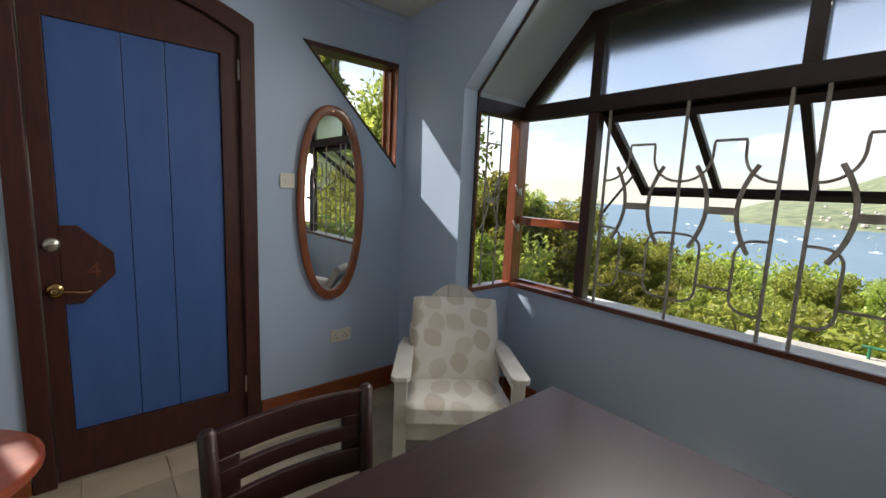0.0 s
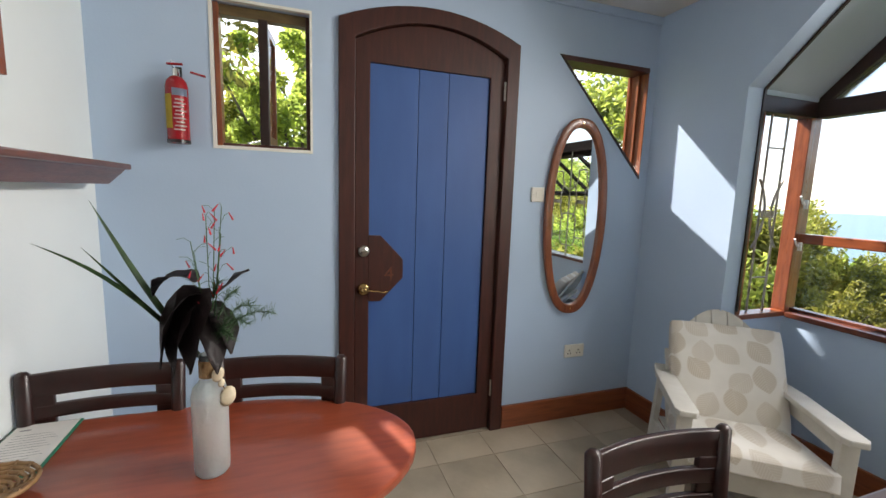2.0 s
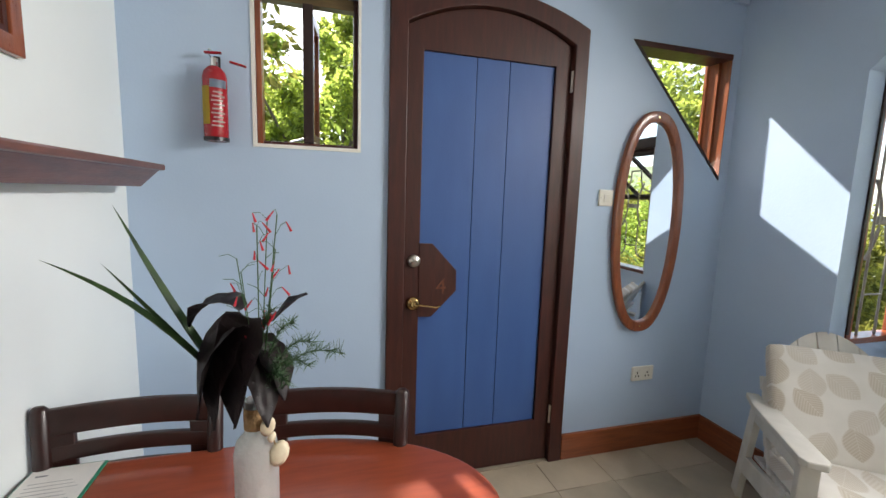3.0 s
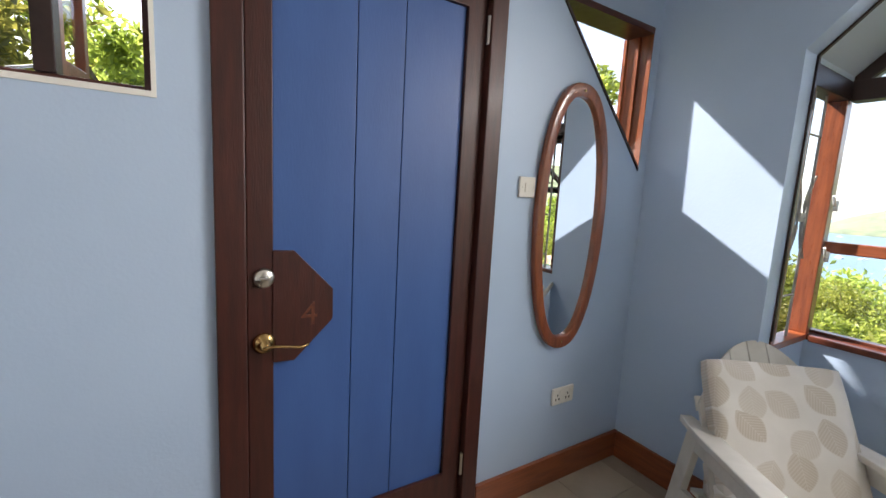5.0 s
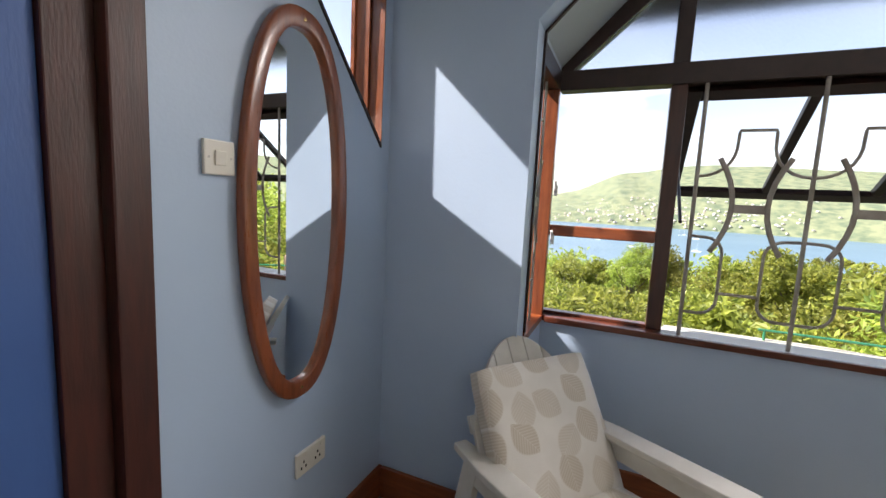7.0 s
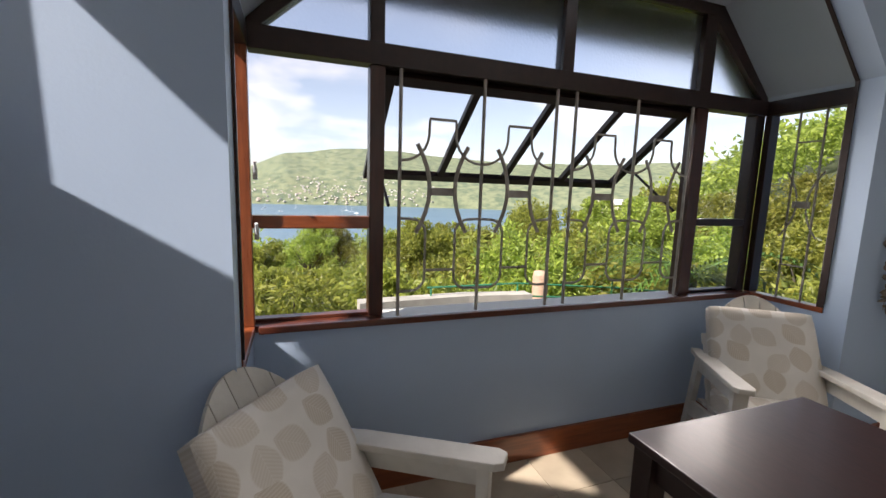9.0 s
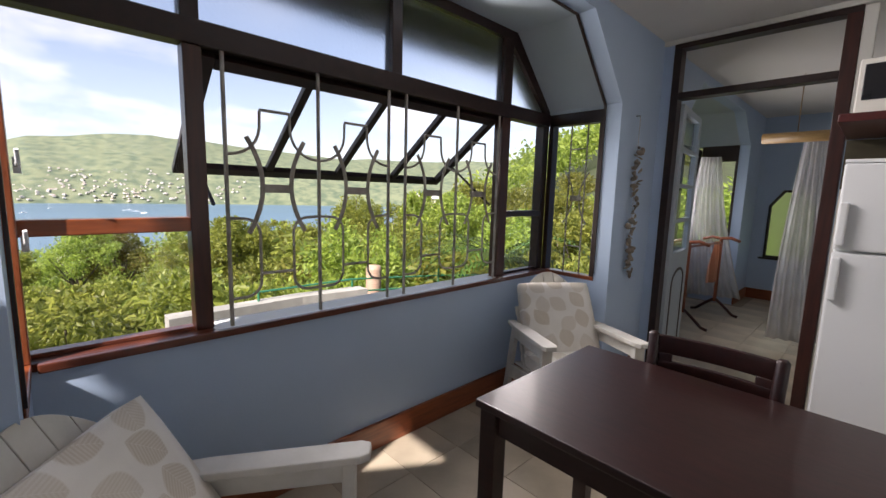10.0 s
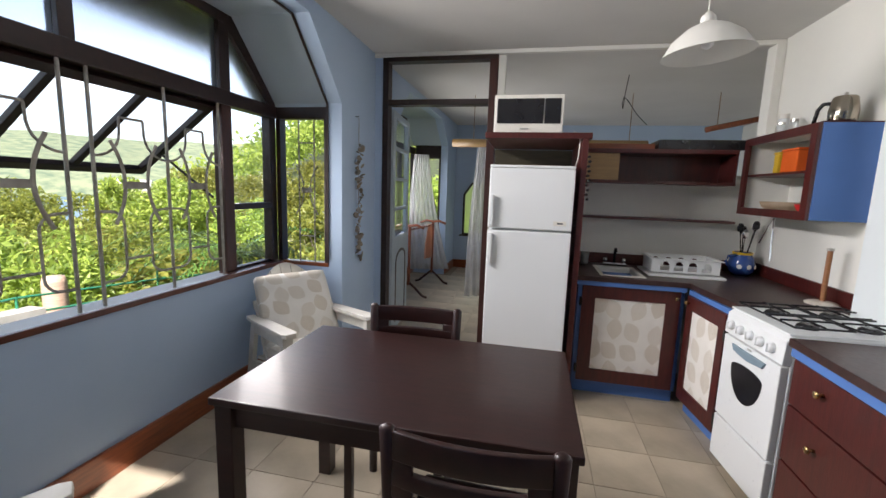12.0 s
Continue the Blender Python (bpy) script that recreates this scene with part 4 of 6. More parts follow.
M_RED = material("extinguisher_red", (0.36, 0.010, 0.018), 0.25, 0, (0.30, 0.008, 0.014), 4, 0)
ex = thing("fire_extinguisher", pose(-0.685, NORTH - 0.055, 1.634), "small red fire extinguisher on a wall bracket", "fire extinguisher")
body = part("body", lathe([(0, 0.004), (0.03, 0.0), (0.04, 0.006), (0.043, 0.02), (0.043, 0.235), (0.038, 0.258), (0.024, 0.275), (0.016, 0.28), (0, 0.281)], 32), M_RED, ex, "", True)
part("base_ring", lathe([(0.036, 0.0), (0.045, 0.0), (0.045, 0.014), (0.036, 0.014), (0.036, 0.0)], 28), M_BLACK, ex)


def wrap(r, a0, a1, z0, z1, n=10):
    own = bmesh.new()
    rows = [[own.verts.new((r * math.cos(radians(a0 + (a1 - a0) * i / n)), r * math.sin(radians(a0 + (a1 - a0) * i / n)), z)) for i in range(n + 1)] for z in (z0, z1)]
    for i in range(n):
        own.faces.new((rows[0][i], rows[0][i + 1], rows[1][i + 1], rows[1][i]))
    bmesh.ops.solidify(own, geom=own.faces[:], thickness=0.0006)
    return own


M_LABEL_Y = material("label_yellow", (0.75, 0.55, 0.05), 0.5)
M_LABEL_B = material("label_blue", (0.35, 0.45, 0.6), 0.5)
M_LABEL_W = material("label_white", (0.8, 0.78, 0.75), 0.5)
part("yellow_label", wrap(0.0437, 200, 255, 0.06, 0.20), M_LABEL_Y, ex)
part("blue_label", wrap(0.0437, 258, 340, 0.195, 0.225), M_LABEL_B, ex)
for i in range(9):
    part("print_line", wrap(0.0437, 262 + 5 * (i % 3), 318 + 9 * (i % 2), 0.052 + 0.0155 * i, 0.058 + 0.0155 * i, 5), M_LABEL_W, ex)
part("neck", rod((0, 0, 0.278), (0, 0, 0.31), 0.014), M_CHROME, ex)
part("lever", box(-0.01, 0.05, -0.008, 0.008, 0.325, 0.333, 0.003, None, pose(0, 0, 0, 0, -4)), M_RED, ex)
part("lever", box(-0.01, 0.05, -0.008, 0.008, 0.303, 0.311, 0.003, None, pose(0, 0, 0, 0, 12)), M_RED, ex)
part("hook", tube([(0.0, 0, 0.333), (-0.018, 0.01, 0.345), (-0.028, 0.03, 0.335), (-0.02, 0.05, 0.325)], 0.003, 6), M_CHROME, ex)
part("bracket", box(-0.012, 0.012, 0.044, 0.055, 0.1, 0.33, 0.002), M_BLACK, ex)

# ---- on the west wall ----
shelf = thing("wall_shelf", pose(WEST, NORTH - 0.135, 1.452), "varnished red wooden wall shelf with moulded edge", "shelf")
part("board", box(0, 0.18, -1.1, -0.002, 0.058, 0.08, 0.006), M_SILL, shelf)
part("moulding", slab([(0, -0.002), (0.10, -0.002), (0.16, 0.058), (0, 0.058)], [], "y", -1.09, -0.006), M_SILL, shelf)
pic = thing("framed_picture", pose(WEST, 1.995, 2.017), "framed floral picture in an orange-brown wooden frame", "picture")
part("frame", slab(rect(-0.255, 0.255, -0.26, 0.26), [rect(-0.21, 0.21, -0.215, 0.215)], "x", 0.0, 0.022, None, 0.004), M_VARN, pic)
part("inner_frame", slab(rect(-0.209, 0.209, -0.214, 0.214), [rect(-0.195, 0.195, -0.2, 0.2)], "x", 0.0, 0.016), M_WOOD, pic)
part("mount", slab(rect(-0.194, 0.194, -0.199, 0.199), [rect(-0.14, 0.14, -0.145, 0.145)], "x", 0.002, 0.010), material("salmon_card", (0.42, 0.20, 0.11), 0.8), pic)
part("print", slab(rect(-0.14, 0.14, -0.145, 0.145), [], "x", 0.002, 0.007), material("flower_print", (0.62, 0.62, 0.6), 0.5, 0, (0.10, 0.17, 0.20), 24, 0, mix=(0.42, 0.56)), pic)


def wall_cabinet(m, length, high, deep, label, blue_side):
    """Open-fronted wall cabinet; runs along y, opens towards +x."""
    t = thing("wall_cabinet", m, label, "cabinet", "open wall cabinets")
    part("carcass", slab(rect(0, length, 0, high), [rect(0.018, length - 0.018, 0.018, high - 0.018)], "x", 0, deep - 0.022), M_WALL_W, t, "white painted interior")
    part("back", box(0.0, 0.008, 0.018, length - 0.018, 0.018, high - 0.018), M_WALL_W, t)
    part("face_frame", slab(rect(-0.002, length + 0.002, -0.002, high + 0.002), [rect(0.05, length - 0.05, 0.045, high - 0.045)], "x", deep - 0.021, deep, None, 0.003), M_CAB, t)
    part("shelf", box(0.01, deep - 0.03, 0.02, length - 0.02, high * 0.5, high * 0.5 + 0.014), M_CAB, t)
    part("side_panel", box(0.0, deep - 0.022, length + 0.0005, length + 0.006, 0, high), M_CABBLUE if blue_side else M_CAB, t, "blue painted side" if blue_side else "")
    part("top_panel", box(0.0, deep - 0.022, 0, length, high + 0.0005, high + 0.008), M_CAB, t)
    return t


wall_cabinet(pose(WEST, 1.02, 1.322), 0.72, 0.72, 0.20, "open wall cabinet with a dark red wooden face frame", False)
wall_cabinet(pose(-1.15, -1.06, 1.348), 0.75, 0.50, 0.30, "open kitchen wall cabinet with a blue side panel", True)

# ---- on the oval table ----
M_BOTTLE = frosted("frosted_bottle_glass", (0.88, 0.92, 0.91))
M_BOTTLE.node_tree.nodes["Principled BSDF"].inputs["Transmission Weight"].default_value = 0.82
M_JUTE = material("jute_wrap", (0.30, 0.19, 0.09), 0.9, 0, (0.2, 0.12, 0.05), 60, 0.5, 200)
M_SHELL = material("shell", (0.72, 0.64, 0.47), 0.5, 0, (0.6, 0.5, 0.35), 40, 0.1)
va = thing("bottle_vase", pose(-0.42, 1.772, 0.71) @ Matrix.Diagonal((1, 1, 1.06, 1)), "frosted glass bottle vase with cut tropical leaves", "vase")
part("bottle", lathe([(0, 0.001), (0.036, 0.001), (0.041, 0.008), (0.042, 0.02), (0.043, 0.20), (0.038, 0.222), (0.024, 0.238), (0.0205, 0.25), (0.0205, 0.305), (0.017, 0.305), (0.017, 0.25), (0.034, 0.218), (0.038, 0.2), (0.037, 0.02), (0, 0.016)], 32), M_BOTTLE, va, "frosted clear glass bottle", True)
part("jute_band", lathe([(0.0215, 0.25), (0.0225, 0.25), (0.0225, 0.293), (0.0215, 0.293), (0.0215, 0.25)], 24), M_JUTE, va)
for x, z, r in ((0.026, 0.262, 0.014), (0.046, 0.205, 0.019), (0.033, 0.24, 0.008)):
    part("shell", lathe([(0, -0.004), (r * 0.7, -0.002), (r, 0.001), (r * 0.6, 0.004), (0, 0.006)], 12, None, pose(x, -0.028, z, 80, 20, 0), 1.35), M_SHELL, va, "", True)
part("shell_cord", tube([(0.02, -0.018, 0.28), (0.03, -0.026, 0.25), (0.042, -0.026, 0.215)], 0.0018, 5), M_JUTE, va)
M_STRAP = material("strap_leaf_green", (0.06, 0.12, 0.035), 0.4, 0, (0.035, 0.075, 0.03), 20, 0.1)
M_DARKLEAF = material("dark_purple_leaf", (0.018, 0.012, 0.014), 0.45, 0, (0.03, 0.018, 0.02), 30, 0.2)
M_FERN = material("fern_green", (0.055, 0.13, 0.045), 0.5, 0, (0.03, 0.08, 0.03), 40, 0)
M_FLOWER = material("red_flower", (0.55, 0.02, 0.04), 0.5)


def blade(points, width, fold=0.3, bm=None, wavy=0.0):
    """A long leaf: two folded halves along a spine, pointed at the tip."""
    own = bmesh.new()
    pts = [Vector(p) for p in points]
    n = len(pts)
    rows = []
    for i, p in enumerate(pts):
        d = (pts[min(i + 1, n - 1)] - pts[max(i - 1, 0)]).normalized()
        s = d.cross(Vector((0, 0, 1)))
        s = s.normalized() if s.length > 1e-3 else Vector((1, 0, 0))
        k = i / (n - 1)
        w = width * (math.sin(math.pi * min(k * 0.9 + 0.12, 1.0)) ** 0.7 + 0.02)
        up = s.cross(d) * (fold * w + wavy * math.sin(k * 11))
        rows.append([own.verts.new(p + s * w + up), own.verts.new(p), own.verts.new(p - s * w + up)])
    for a, b in zip(rows, rows[1:]):
        own.faces.new((a[0], a[1], b[1], b[0])), own.faces.new((a[1], a[2], b[2], b[1]))
    bmesh.ops.solidify(own, geom=own.faces[:], thickness=0.0008)
    return merged(bm, own)


def bend(p, q, lift, n=8):
    p, q = Vector(p), Vector(q)
    return [p.lerp(q, i / n) + Vector((0, 0, lift * math.sin(math.pi * i / n))) for i in range(n + 1)]


for q, lift, w in (((-0.36, 0.05, 0.57), 0.04, 0.012), ((-0.25, 0.07, 0.665), -0.03, 0.013), ((-0.27, 0.06, 0.56), 0.0, 0.009)):
    part("strap_leaf", blade(bend((0, 0, 0.27), q, lift, 10), w, 0.4), M_STRAP, va, "long green strap leaf")
for p, q, lift, w in (((-0.01, 0, 0.44), (-0.10, -0.03, 0.29), 0.07, 0.062), ((0.0, -0.02, 0.47), (-0.03, -0.06, 0.28), 0.05, 0.055), ((-0.02, 0.0, 0.48), (-0.12, 0.02, 0.45), 0.03, 0.045), ((0.0, -0.01, 0.43), (0.03, -0.05, 0.27), 0.04, 0.042), ((0, 0, 0.43), (0.10, 0.0, 0.51), 0.0, 0.032), ((0.02, 0, 0.40), (0.06, -0.03, 0.31), 0.03, 0.036), ((-0.03, -0.01, 0.42), (-0.07, -0.04, 0.27), 0.05, 0.055)):
    part("dark_leaf", blade(bend(p, q, lift, 7), w, 0.25, None, 0.006), M_DARKLEAF, va, "dark purple leaf", True)
rnd = random.Random(4)
for q in ((0.17, -0.13, 0.43), (0.11, -0.10, 0.40), (0.08, -0.06, 0.47), (0.07, -0.08, 0.36), (0.12, -0.09, 0.44), (0.04, -0.04, 0.49)):
    stem = bend((0.0, 0, 0.28), q, 0.05, 20)
    fern = tube(stem, 0.0010, 4)
    for k in range(4, 20):
        ahead = (stem[k + 1] - stem[k]).normalized()
        for _ in range(9):
            d = (Vector((rnd.uniform(-1, 1), rnd.uniform(-1, 1), rnd.uniform(-0.6, 1))).normalized() + ahead * 0.7).normalized() * rnd.uniform(0.012, 0.026)
            rod(stem[k], stem[k] + d, 0.0007, 0.0003, 3, fern)
    part("fern_sprig", fern, M_FERN, va, "fine green fern sprig")
for q in ((0.055, -0.07, 0.66), (0.02, -0.06, 0.64), (-0.02, -0.03, 0.58), (0.05, -0.06, 0.60), (0.035, -0.04, 0.65), (-0.01, -0.05, 0.56)):
    stem = bend((0.01, 0, 0.30), q, 0.0, 10)
    spray = tube(stem, 0.0011, 4)
    buds = []
    for k in range(5, 11):
        tip = stem[k] + Vector((rnd.uniform(-0.035, 0.03), rnd.uniform(-0.02, 0.02), rnd.uniform(0.0, 0.03)))
        tube([stem[k], (stem[k] + tip) / 2 + Vector((0, 0, 0.006)), tip], 0.0006, 3, spray)
        if rnd.random() < 0.55:
            buds.append(tip)
    twig = part("flower_stem", spray, M_FERN, va)
    for tip in buds:
        part("red_bell", rod(tip, tip + Vector((rnd.uniform(-0.014, 0.016), rnd.uniform(-0.006, 0.006), -0.016)), 0.0010, 0.0024, 7), M_FLOWER, twig, "small red tubular flower")

pf = thing("menu_folder", pose(-0.925, 2.01, 0.711, 0, 0, 2) @ Matrix.Diagonal((0.64, 0.85, 1, 1)), "white printed sheet in a green-edged folder", "folder")
part("cover", box(-0.125, 0.128, -0.165, 0.165, 0, 0.004, 0.001), material("green_cover", (0.02, 0.22, 0.13), 0.4), pf)
part("sheet", box(-0.118, 0.116, -0.160, 0.160, 0.0042, 0.0052), M_LABEL_W, pf)
M_INK = material("grey_ink", (0.25, 0.25, 0.27), 0.7)
for i in range(13):
    part("print_line", box(-0.09, 0.05 + 0.035 * ((i * 7) % 3) / 2, 0.085 - 0.017 * i, 0.0866 - 0.017 * i, 0.0052, 0.0055), M_INK, pf)
part("heading", box(-0.09, -0.05, 0.118, 0.125, 0.0052, 0.0055), M_INK, pf)
M_RATTAN = material("rattan", (0.36, 0.21, 0.09), 0.5, 0, (0.22, 0.12, 0.05), 30, 0.2, 90)
ba = thing("rattan_basket", pose(-0.895, 1.79, 0.711) @ Matrix.Diagonal((0.68, 0.68, 0.8, 1)), "brown woven rattan placemat tray", "basket")
for i in range(7):
    r = 0.035 + 0.016 * i
    part("coil", tube([(r * 1.1 * math.cos(a * math.pi / 16), r * math.sin(a * math.pi / 16), 0.012 + 0.006 * i + 0.002 * (a % 2)) for a in range(32)], 0.0075, 6, None, 1, True), M_RATTAN, ba, "", True)
for k in range(14):
    a = 2 * math.pi * k / 14
    part("spoke", tube([(0.02 * math.cos(a), 0.02 * math.sin(a), 0.012), (0.08 * math.cos(a), 0.08 * math.sin(a), 0.03), (0.145 * math.cos(a), 0.135 * math.sin(a), 0.056)], 0.004, 5), M_RATTAN, ba)

# ---- kitchen ----
CT = 0.885
fr = thing("refrigerator", pose(0.565, -0.556, 0), "white two-door refrigerator with side handles", "refrigerator")
part("body", box(-0.27, 0.27, -0.62, -0.052, 0.03, 1.6, 0.008), M_WHITE, fr)
part("top_trim", box(-0.272, 0.272, -0.6, -0.002, 1.6, 1.617, 0.004), M_WHITE, fr)
low = part("door", box(-0.272, 0.272, -0.05, 0, 0.08, 1.187, 0.010), M_WHITE, fr)
top = part("door", box(-0.272, 0.272, -0.05, 0, 1.199, 1.598, 0.010), M_WHITE, fr)
part("handle", box(0.235, 0.268, 0.0, 0.038, 1.22, 1.42, 0.008), M_WHITE, top)
part("handle", box(0.235, 0.268, 0.0, 0.038, 0.96, 1.165, 0.008), M_WHITE, low)
part("badge", box(-0.235, -0.155, -0.001, 0.004, 1.233, 1.262, 0.001), M_PLASTIC, top, "small grey maker's plate")
part("badge_bar", box(-0.215, -0.178, 0.004, 0.0046, 1.243, 1.252), M_BLACK, top)
part("plinth", box(-0.26, 0.26, -0.6, -0.03, 0.0, 0.07), M_BLACK, fr)
en = thing("fridge_surround", pose(0, 0, 0), "dark red wooden surround and shelf around the refrigerator", "cabinet")
part("side_panel", box(0.225, 0.262, -1.372, -0.60, 0, 1.79, 0.003), M_CAB, en)
part("top_board", box(0.205, 0.888, -1.372, -0.60, 1.792, 1.83, 0.004), M_CAB, en)
part("back_board", box(0.263, 0.888, -1.372, -1.36, 1.5, 1.79), wood("olive_board", (0.10, 0.085, 0.05), (0.07, 0.06, 0.035)), en)
mw = thing("microwave_oven", pose(0.616, -0.72, 1.828), "white microwave oven with a black glass door", "microwave")
part("body", box(-0.228, 0.228, -0.34, -0.02, 0.012, 0.262, 0.008), M_WHITE, mw)
part("front", box(-0.23, 0.23, -0.019, 0.0, 0.01, 0.264, 0.006), M_PLASTIC, mw)
part("glass_door", box(-0.10, 0.21, 0.0005, 0.005, 0.075, 0.238, 0.003), M_BLACK, mw)
part("control_panel", box(-0.212, -0.106, 0.0005, 0.005, 0.075, 0.238, 0.003), M_BLACK, mw)
part("badge", box(-0.005, 0.05, 0.0005, 0.0025, 0.035, 0.045), M_SILVER, mw)
for x in (-0.18, 0.18):
    part("foot", box(x - 0.02, x + 0.02, -0.3, -0.05, 0.0, 0.012), M_BLACK, mw)
cord = thing("power_cord", pose(0.288, -0.70, 1.62), "white power cord hanging from the shelf", "cable")
part("cord", tube([(0, 0, 0), (-0.01, 0.03, 0.05), (-0.015, 0.04, 0.13), (-0.01, 0.05, 0.2), (0.03, 0.04, 0.222)], 0.005, 6), M_PLASTIC, cord, "", True)

worktop = thing("worktop", pose(0, 0, 0), "dark brown laminate kitchen worktop with blue edge", "worktop")
part("top", slab([(0.223, -1.373), (-1.148, -1.373), (-1.148, -0.222), (-0.565, -0.222), (-0.51, -0.60), (-0.50, -0.735), (0.223, -0.735)], [rect(-0.235, 0.045, -1.19, -0.80)], "z", CT - 0.035, CT, None, 0.004), M_COUNTER, worktop)
part("top_end", box(-1.018, -0.53, 0.305, 0.98, CT - 0.035, CT, 0.004), M_COUNTER, worktop)
part("backsplash", box(-1.13, 0.220, -1.373, -1.355, CT, CT + 0.085, 0.003), M_CAB, worktop)
part("backsplash", box(-1.149, -1.131, -1.353, -0.30, CT, CT + 0.085, 0.003), M_CAB, worktop)
part("blue_edge", box(-0.49, 0.221, -0.752, -0.742, CT - 0.066, CT - 0.036), M_CABBLUE, worktop)
part("blue_edge", box(-0.555, -0.543, 0.31, 0.975, CT - 0.075, CT - 0.036), M_CABBLUE, worktop)
sink = thing("sink", pose(-0.095, -0.995, CT), "cream kitchen sink set in the worktop", "sink")
part("rim", slab(rect(-0.15, 0.15, -0.205, 0.205), [rect(-0.125, 0.125, -0.18, 0.18)], "z", 0.0005, 0.006, None, 0.002), M_PLASTIC, sink)
part("bowl", slab(rect(-0.137, 0.137, -0.19, 0.19), [rect(-0.125, 0.125, -0.18, 0.18)], "z", -0.15, 0.0), M_PLASTIC, sink)
part("bowl_floor", box(-0.137, 0.137, -0.19, 0.19, -0.158, -0.1505), M_PLASTIC, sink)
tap = thing("tap", pose(-0.12, -1.285, CT), "dark and chrome mixer tap behind the sink", "tap")
part("base", box(-0.09, 0.09, -0.022, 0.022, 0, 0.022, 0.008), M_CHROME, tap)
part("spout", tube([(0, 0, 0.02), (0, 0.0, 0.08), (0.005, 0.03, 0.13), (0.01, 0.07, 0.14), (0.012, 0.10, 0.125)], 0.011, 10), M_BLACK, tap, "", True)
for x in (-0.07, 0.07):
    part("tap_handle", lathe([(0, 0.02), (0.016, 0.02), (0.018, 0.045), (0.012, 0.058), (0, 0.06)], 14, None, pose(x, 0, 0)), M_CHROME, tap, "", True)


def cupboard(name, m, w, h, deep, label, hinge=1):
    """A base cupboard with a framed door that has a printed cloth panel; front towards +y."""
    t = thing(name, m, label, "cupboard")
    part("carcass", box(0, w, -deep, -0.022, 0.10, h), M_CABBLUE, t, "blue painted carcass")
    part("toe_kick", box(0, w, -deep, -0.07, 0.0, 0.098), M_CABBLUE, t, "blue painted toe kick")
    d = part("door", slab(rect(0.028, w - 0.028, 0.112, h - 0.03), [rect(0.028 + w * 0.13, w * 0.87 - 0.028, 0.205, h - 0.12)], "y", -0.021, 0.0, None, 0.004), M_CAB, t)
    part("cloth_panel", slab(rect(0.02 + w * 0.13, w * 0.87 - 0.02, 0.2, h - 0.115), [], "y", -0.018, -0.010), M_FABRIC, d, "cream leaf-print cloth panel")
    part("knob", lathe([(0, 0), (0.006, 0), (0.006, 0.012), (0.013, 0.018), (0.012, 0.026), (0, 0.028)], 16, None, pose(0.06 if hinge > 0 else w - 0.06, 0, h - 0.075, -90)), M_BRASS, d, "brass knob", True)
    for z in (0.2, h - 0.15):
        part("hinge", box((w - 0.03) if hinge > 0 else 0.012, (w - 0.012) if hinge > 0 else 0.03, -0.02, 0.004, z - 0.03, z + 0.03, 0.002), M_BLACK, d)
    return t


cupboard("sink_cupboard", pose(-0.495, -0.765, 0), 0.69, CT - 0.04, 0.58, "red-brown sink cupboard with a cloth-panelled door", 1)
cupboard("corner_cupboard", pose(-0.535, -0.235, 0, 0, 0, -83), 0.49, CT - 0.04, 0.3, "red-brown corner cupboard with a cloth-panelled door beside the cooker", -1)

st = thing("gas_cooker", pose(-0.522, 0.05, 0, 0, 0, 5) @ Matrix.Diagonal((1, 0.88, 1, 1)), "white freestanding gas cooker with an oval oven window", "cooker")
part("body", box(-0.54, -0.03, -0.255, 0.255, 0.05, CT - 0.006, 0.005), M_WHITE, st)
part("control_panel", slab([(-0.03, CT - 0.004), (0.0, CT - 0.03), (0.006, CT - 0.135), (-0.03, CT - 0.135)], [], "y", -0.255, 0.255, None, 0.003), M_WHITE, st)
oven = part("oven_door", box(-0.029, 0.006, -0.25, 0.25, 0.30, CT - 0.145, 0.006), M_WHITE, st)
win = [(0.14 * math.cos(radians(a)), 0.61 + (0.03 if math.sin(radians(a)) > 0 else 0.155) * math.sin(radians(a))) for a in range(0, 360, 10)]
part("oven_window", slab(win, [], "x", 0.0065, 0.009), M_BLACK, oven, "dark oval glass window")
part("oven_handle", slab([(-0.15, 0.715), (0.15, 0.715), (0.13, 0.685), (0.0, 0.672), (-0.13, 0.685)], [], "x", 0.0065, 0.016, None, 0.002), material("grey_blue_recess", (0.22, 0.30, 0.36), 0.4), oven)
part("drawer", box(-0.029, 0.006, -0.25, 0.25, 0.06, 0.29, 0.006), M_WHITE, st)
for i in range(5):
    y = -0.19 + 0.09 * i
    k = part("knob", lathe([(0, 0), (0.024, 0), (0.022, 0.018), (0.014, 0.024), (0, 0.025)], 18, None, pose(0.003, y, CT - 0.085, 90, 0, 90)), M_WHITE, st, "", True)
    part("grip", box(0.024, 0.034, y - 0.005, y + 0.005, CT - 0.105, CT - 0.065, 0.003), M_WHITE, k)
part("badge", box(0.0065, 0.0075, -0.02, 0.02, CT - 0.16, CT - 0.152), M_SILVER, oven)
part("hob", box(-0.54, -0.01, -0.25, 0.25, CT - 0.006, CT + 0.004, 0.003), M_WHITE, st)
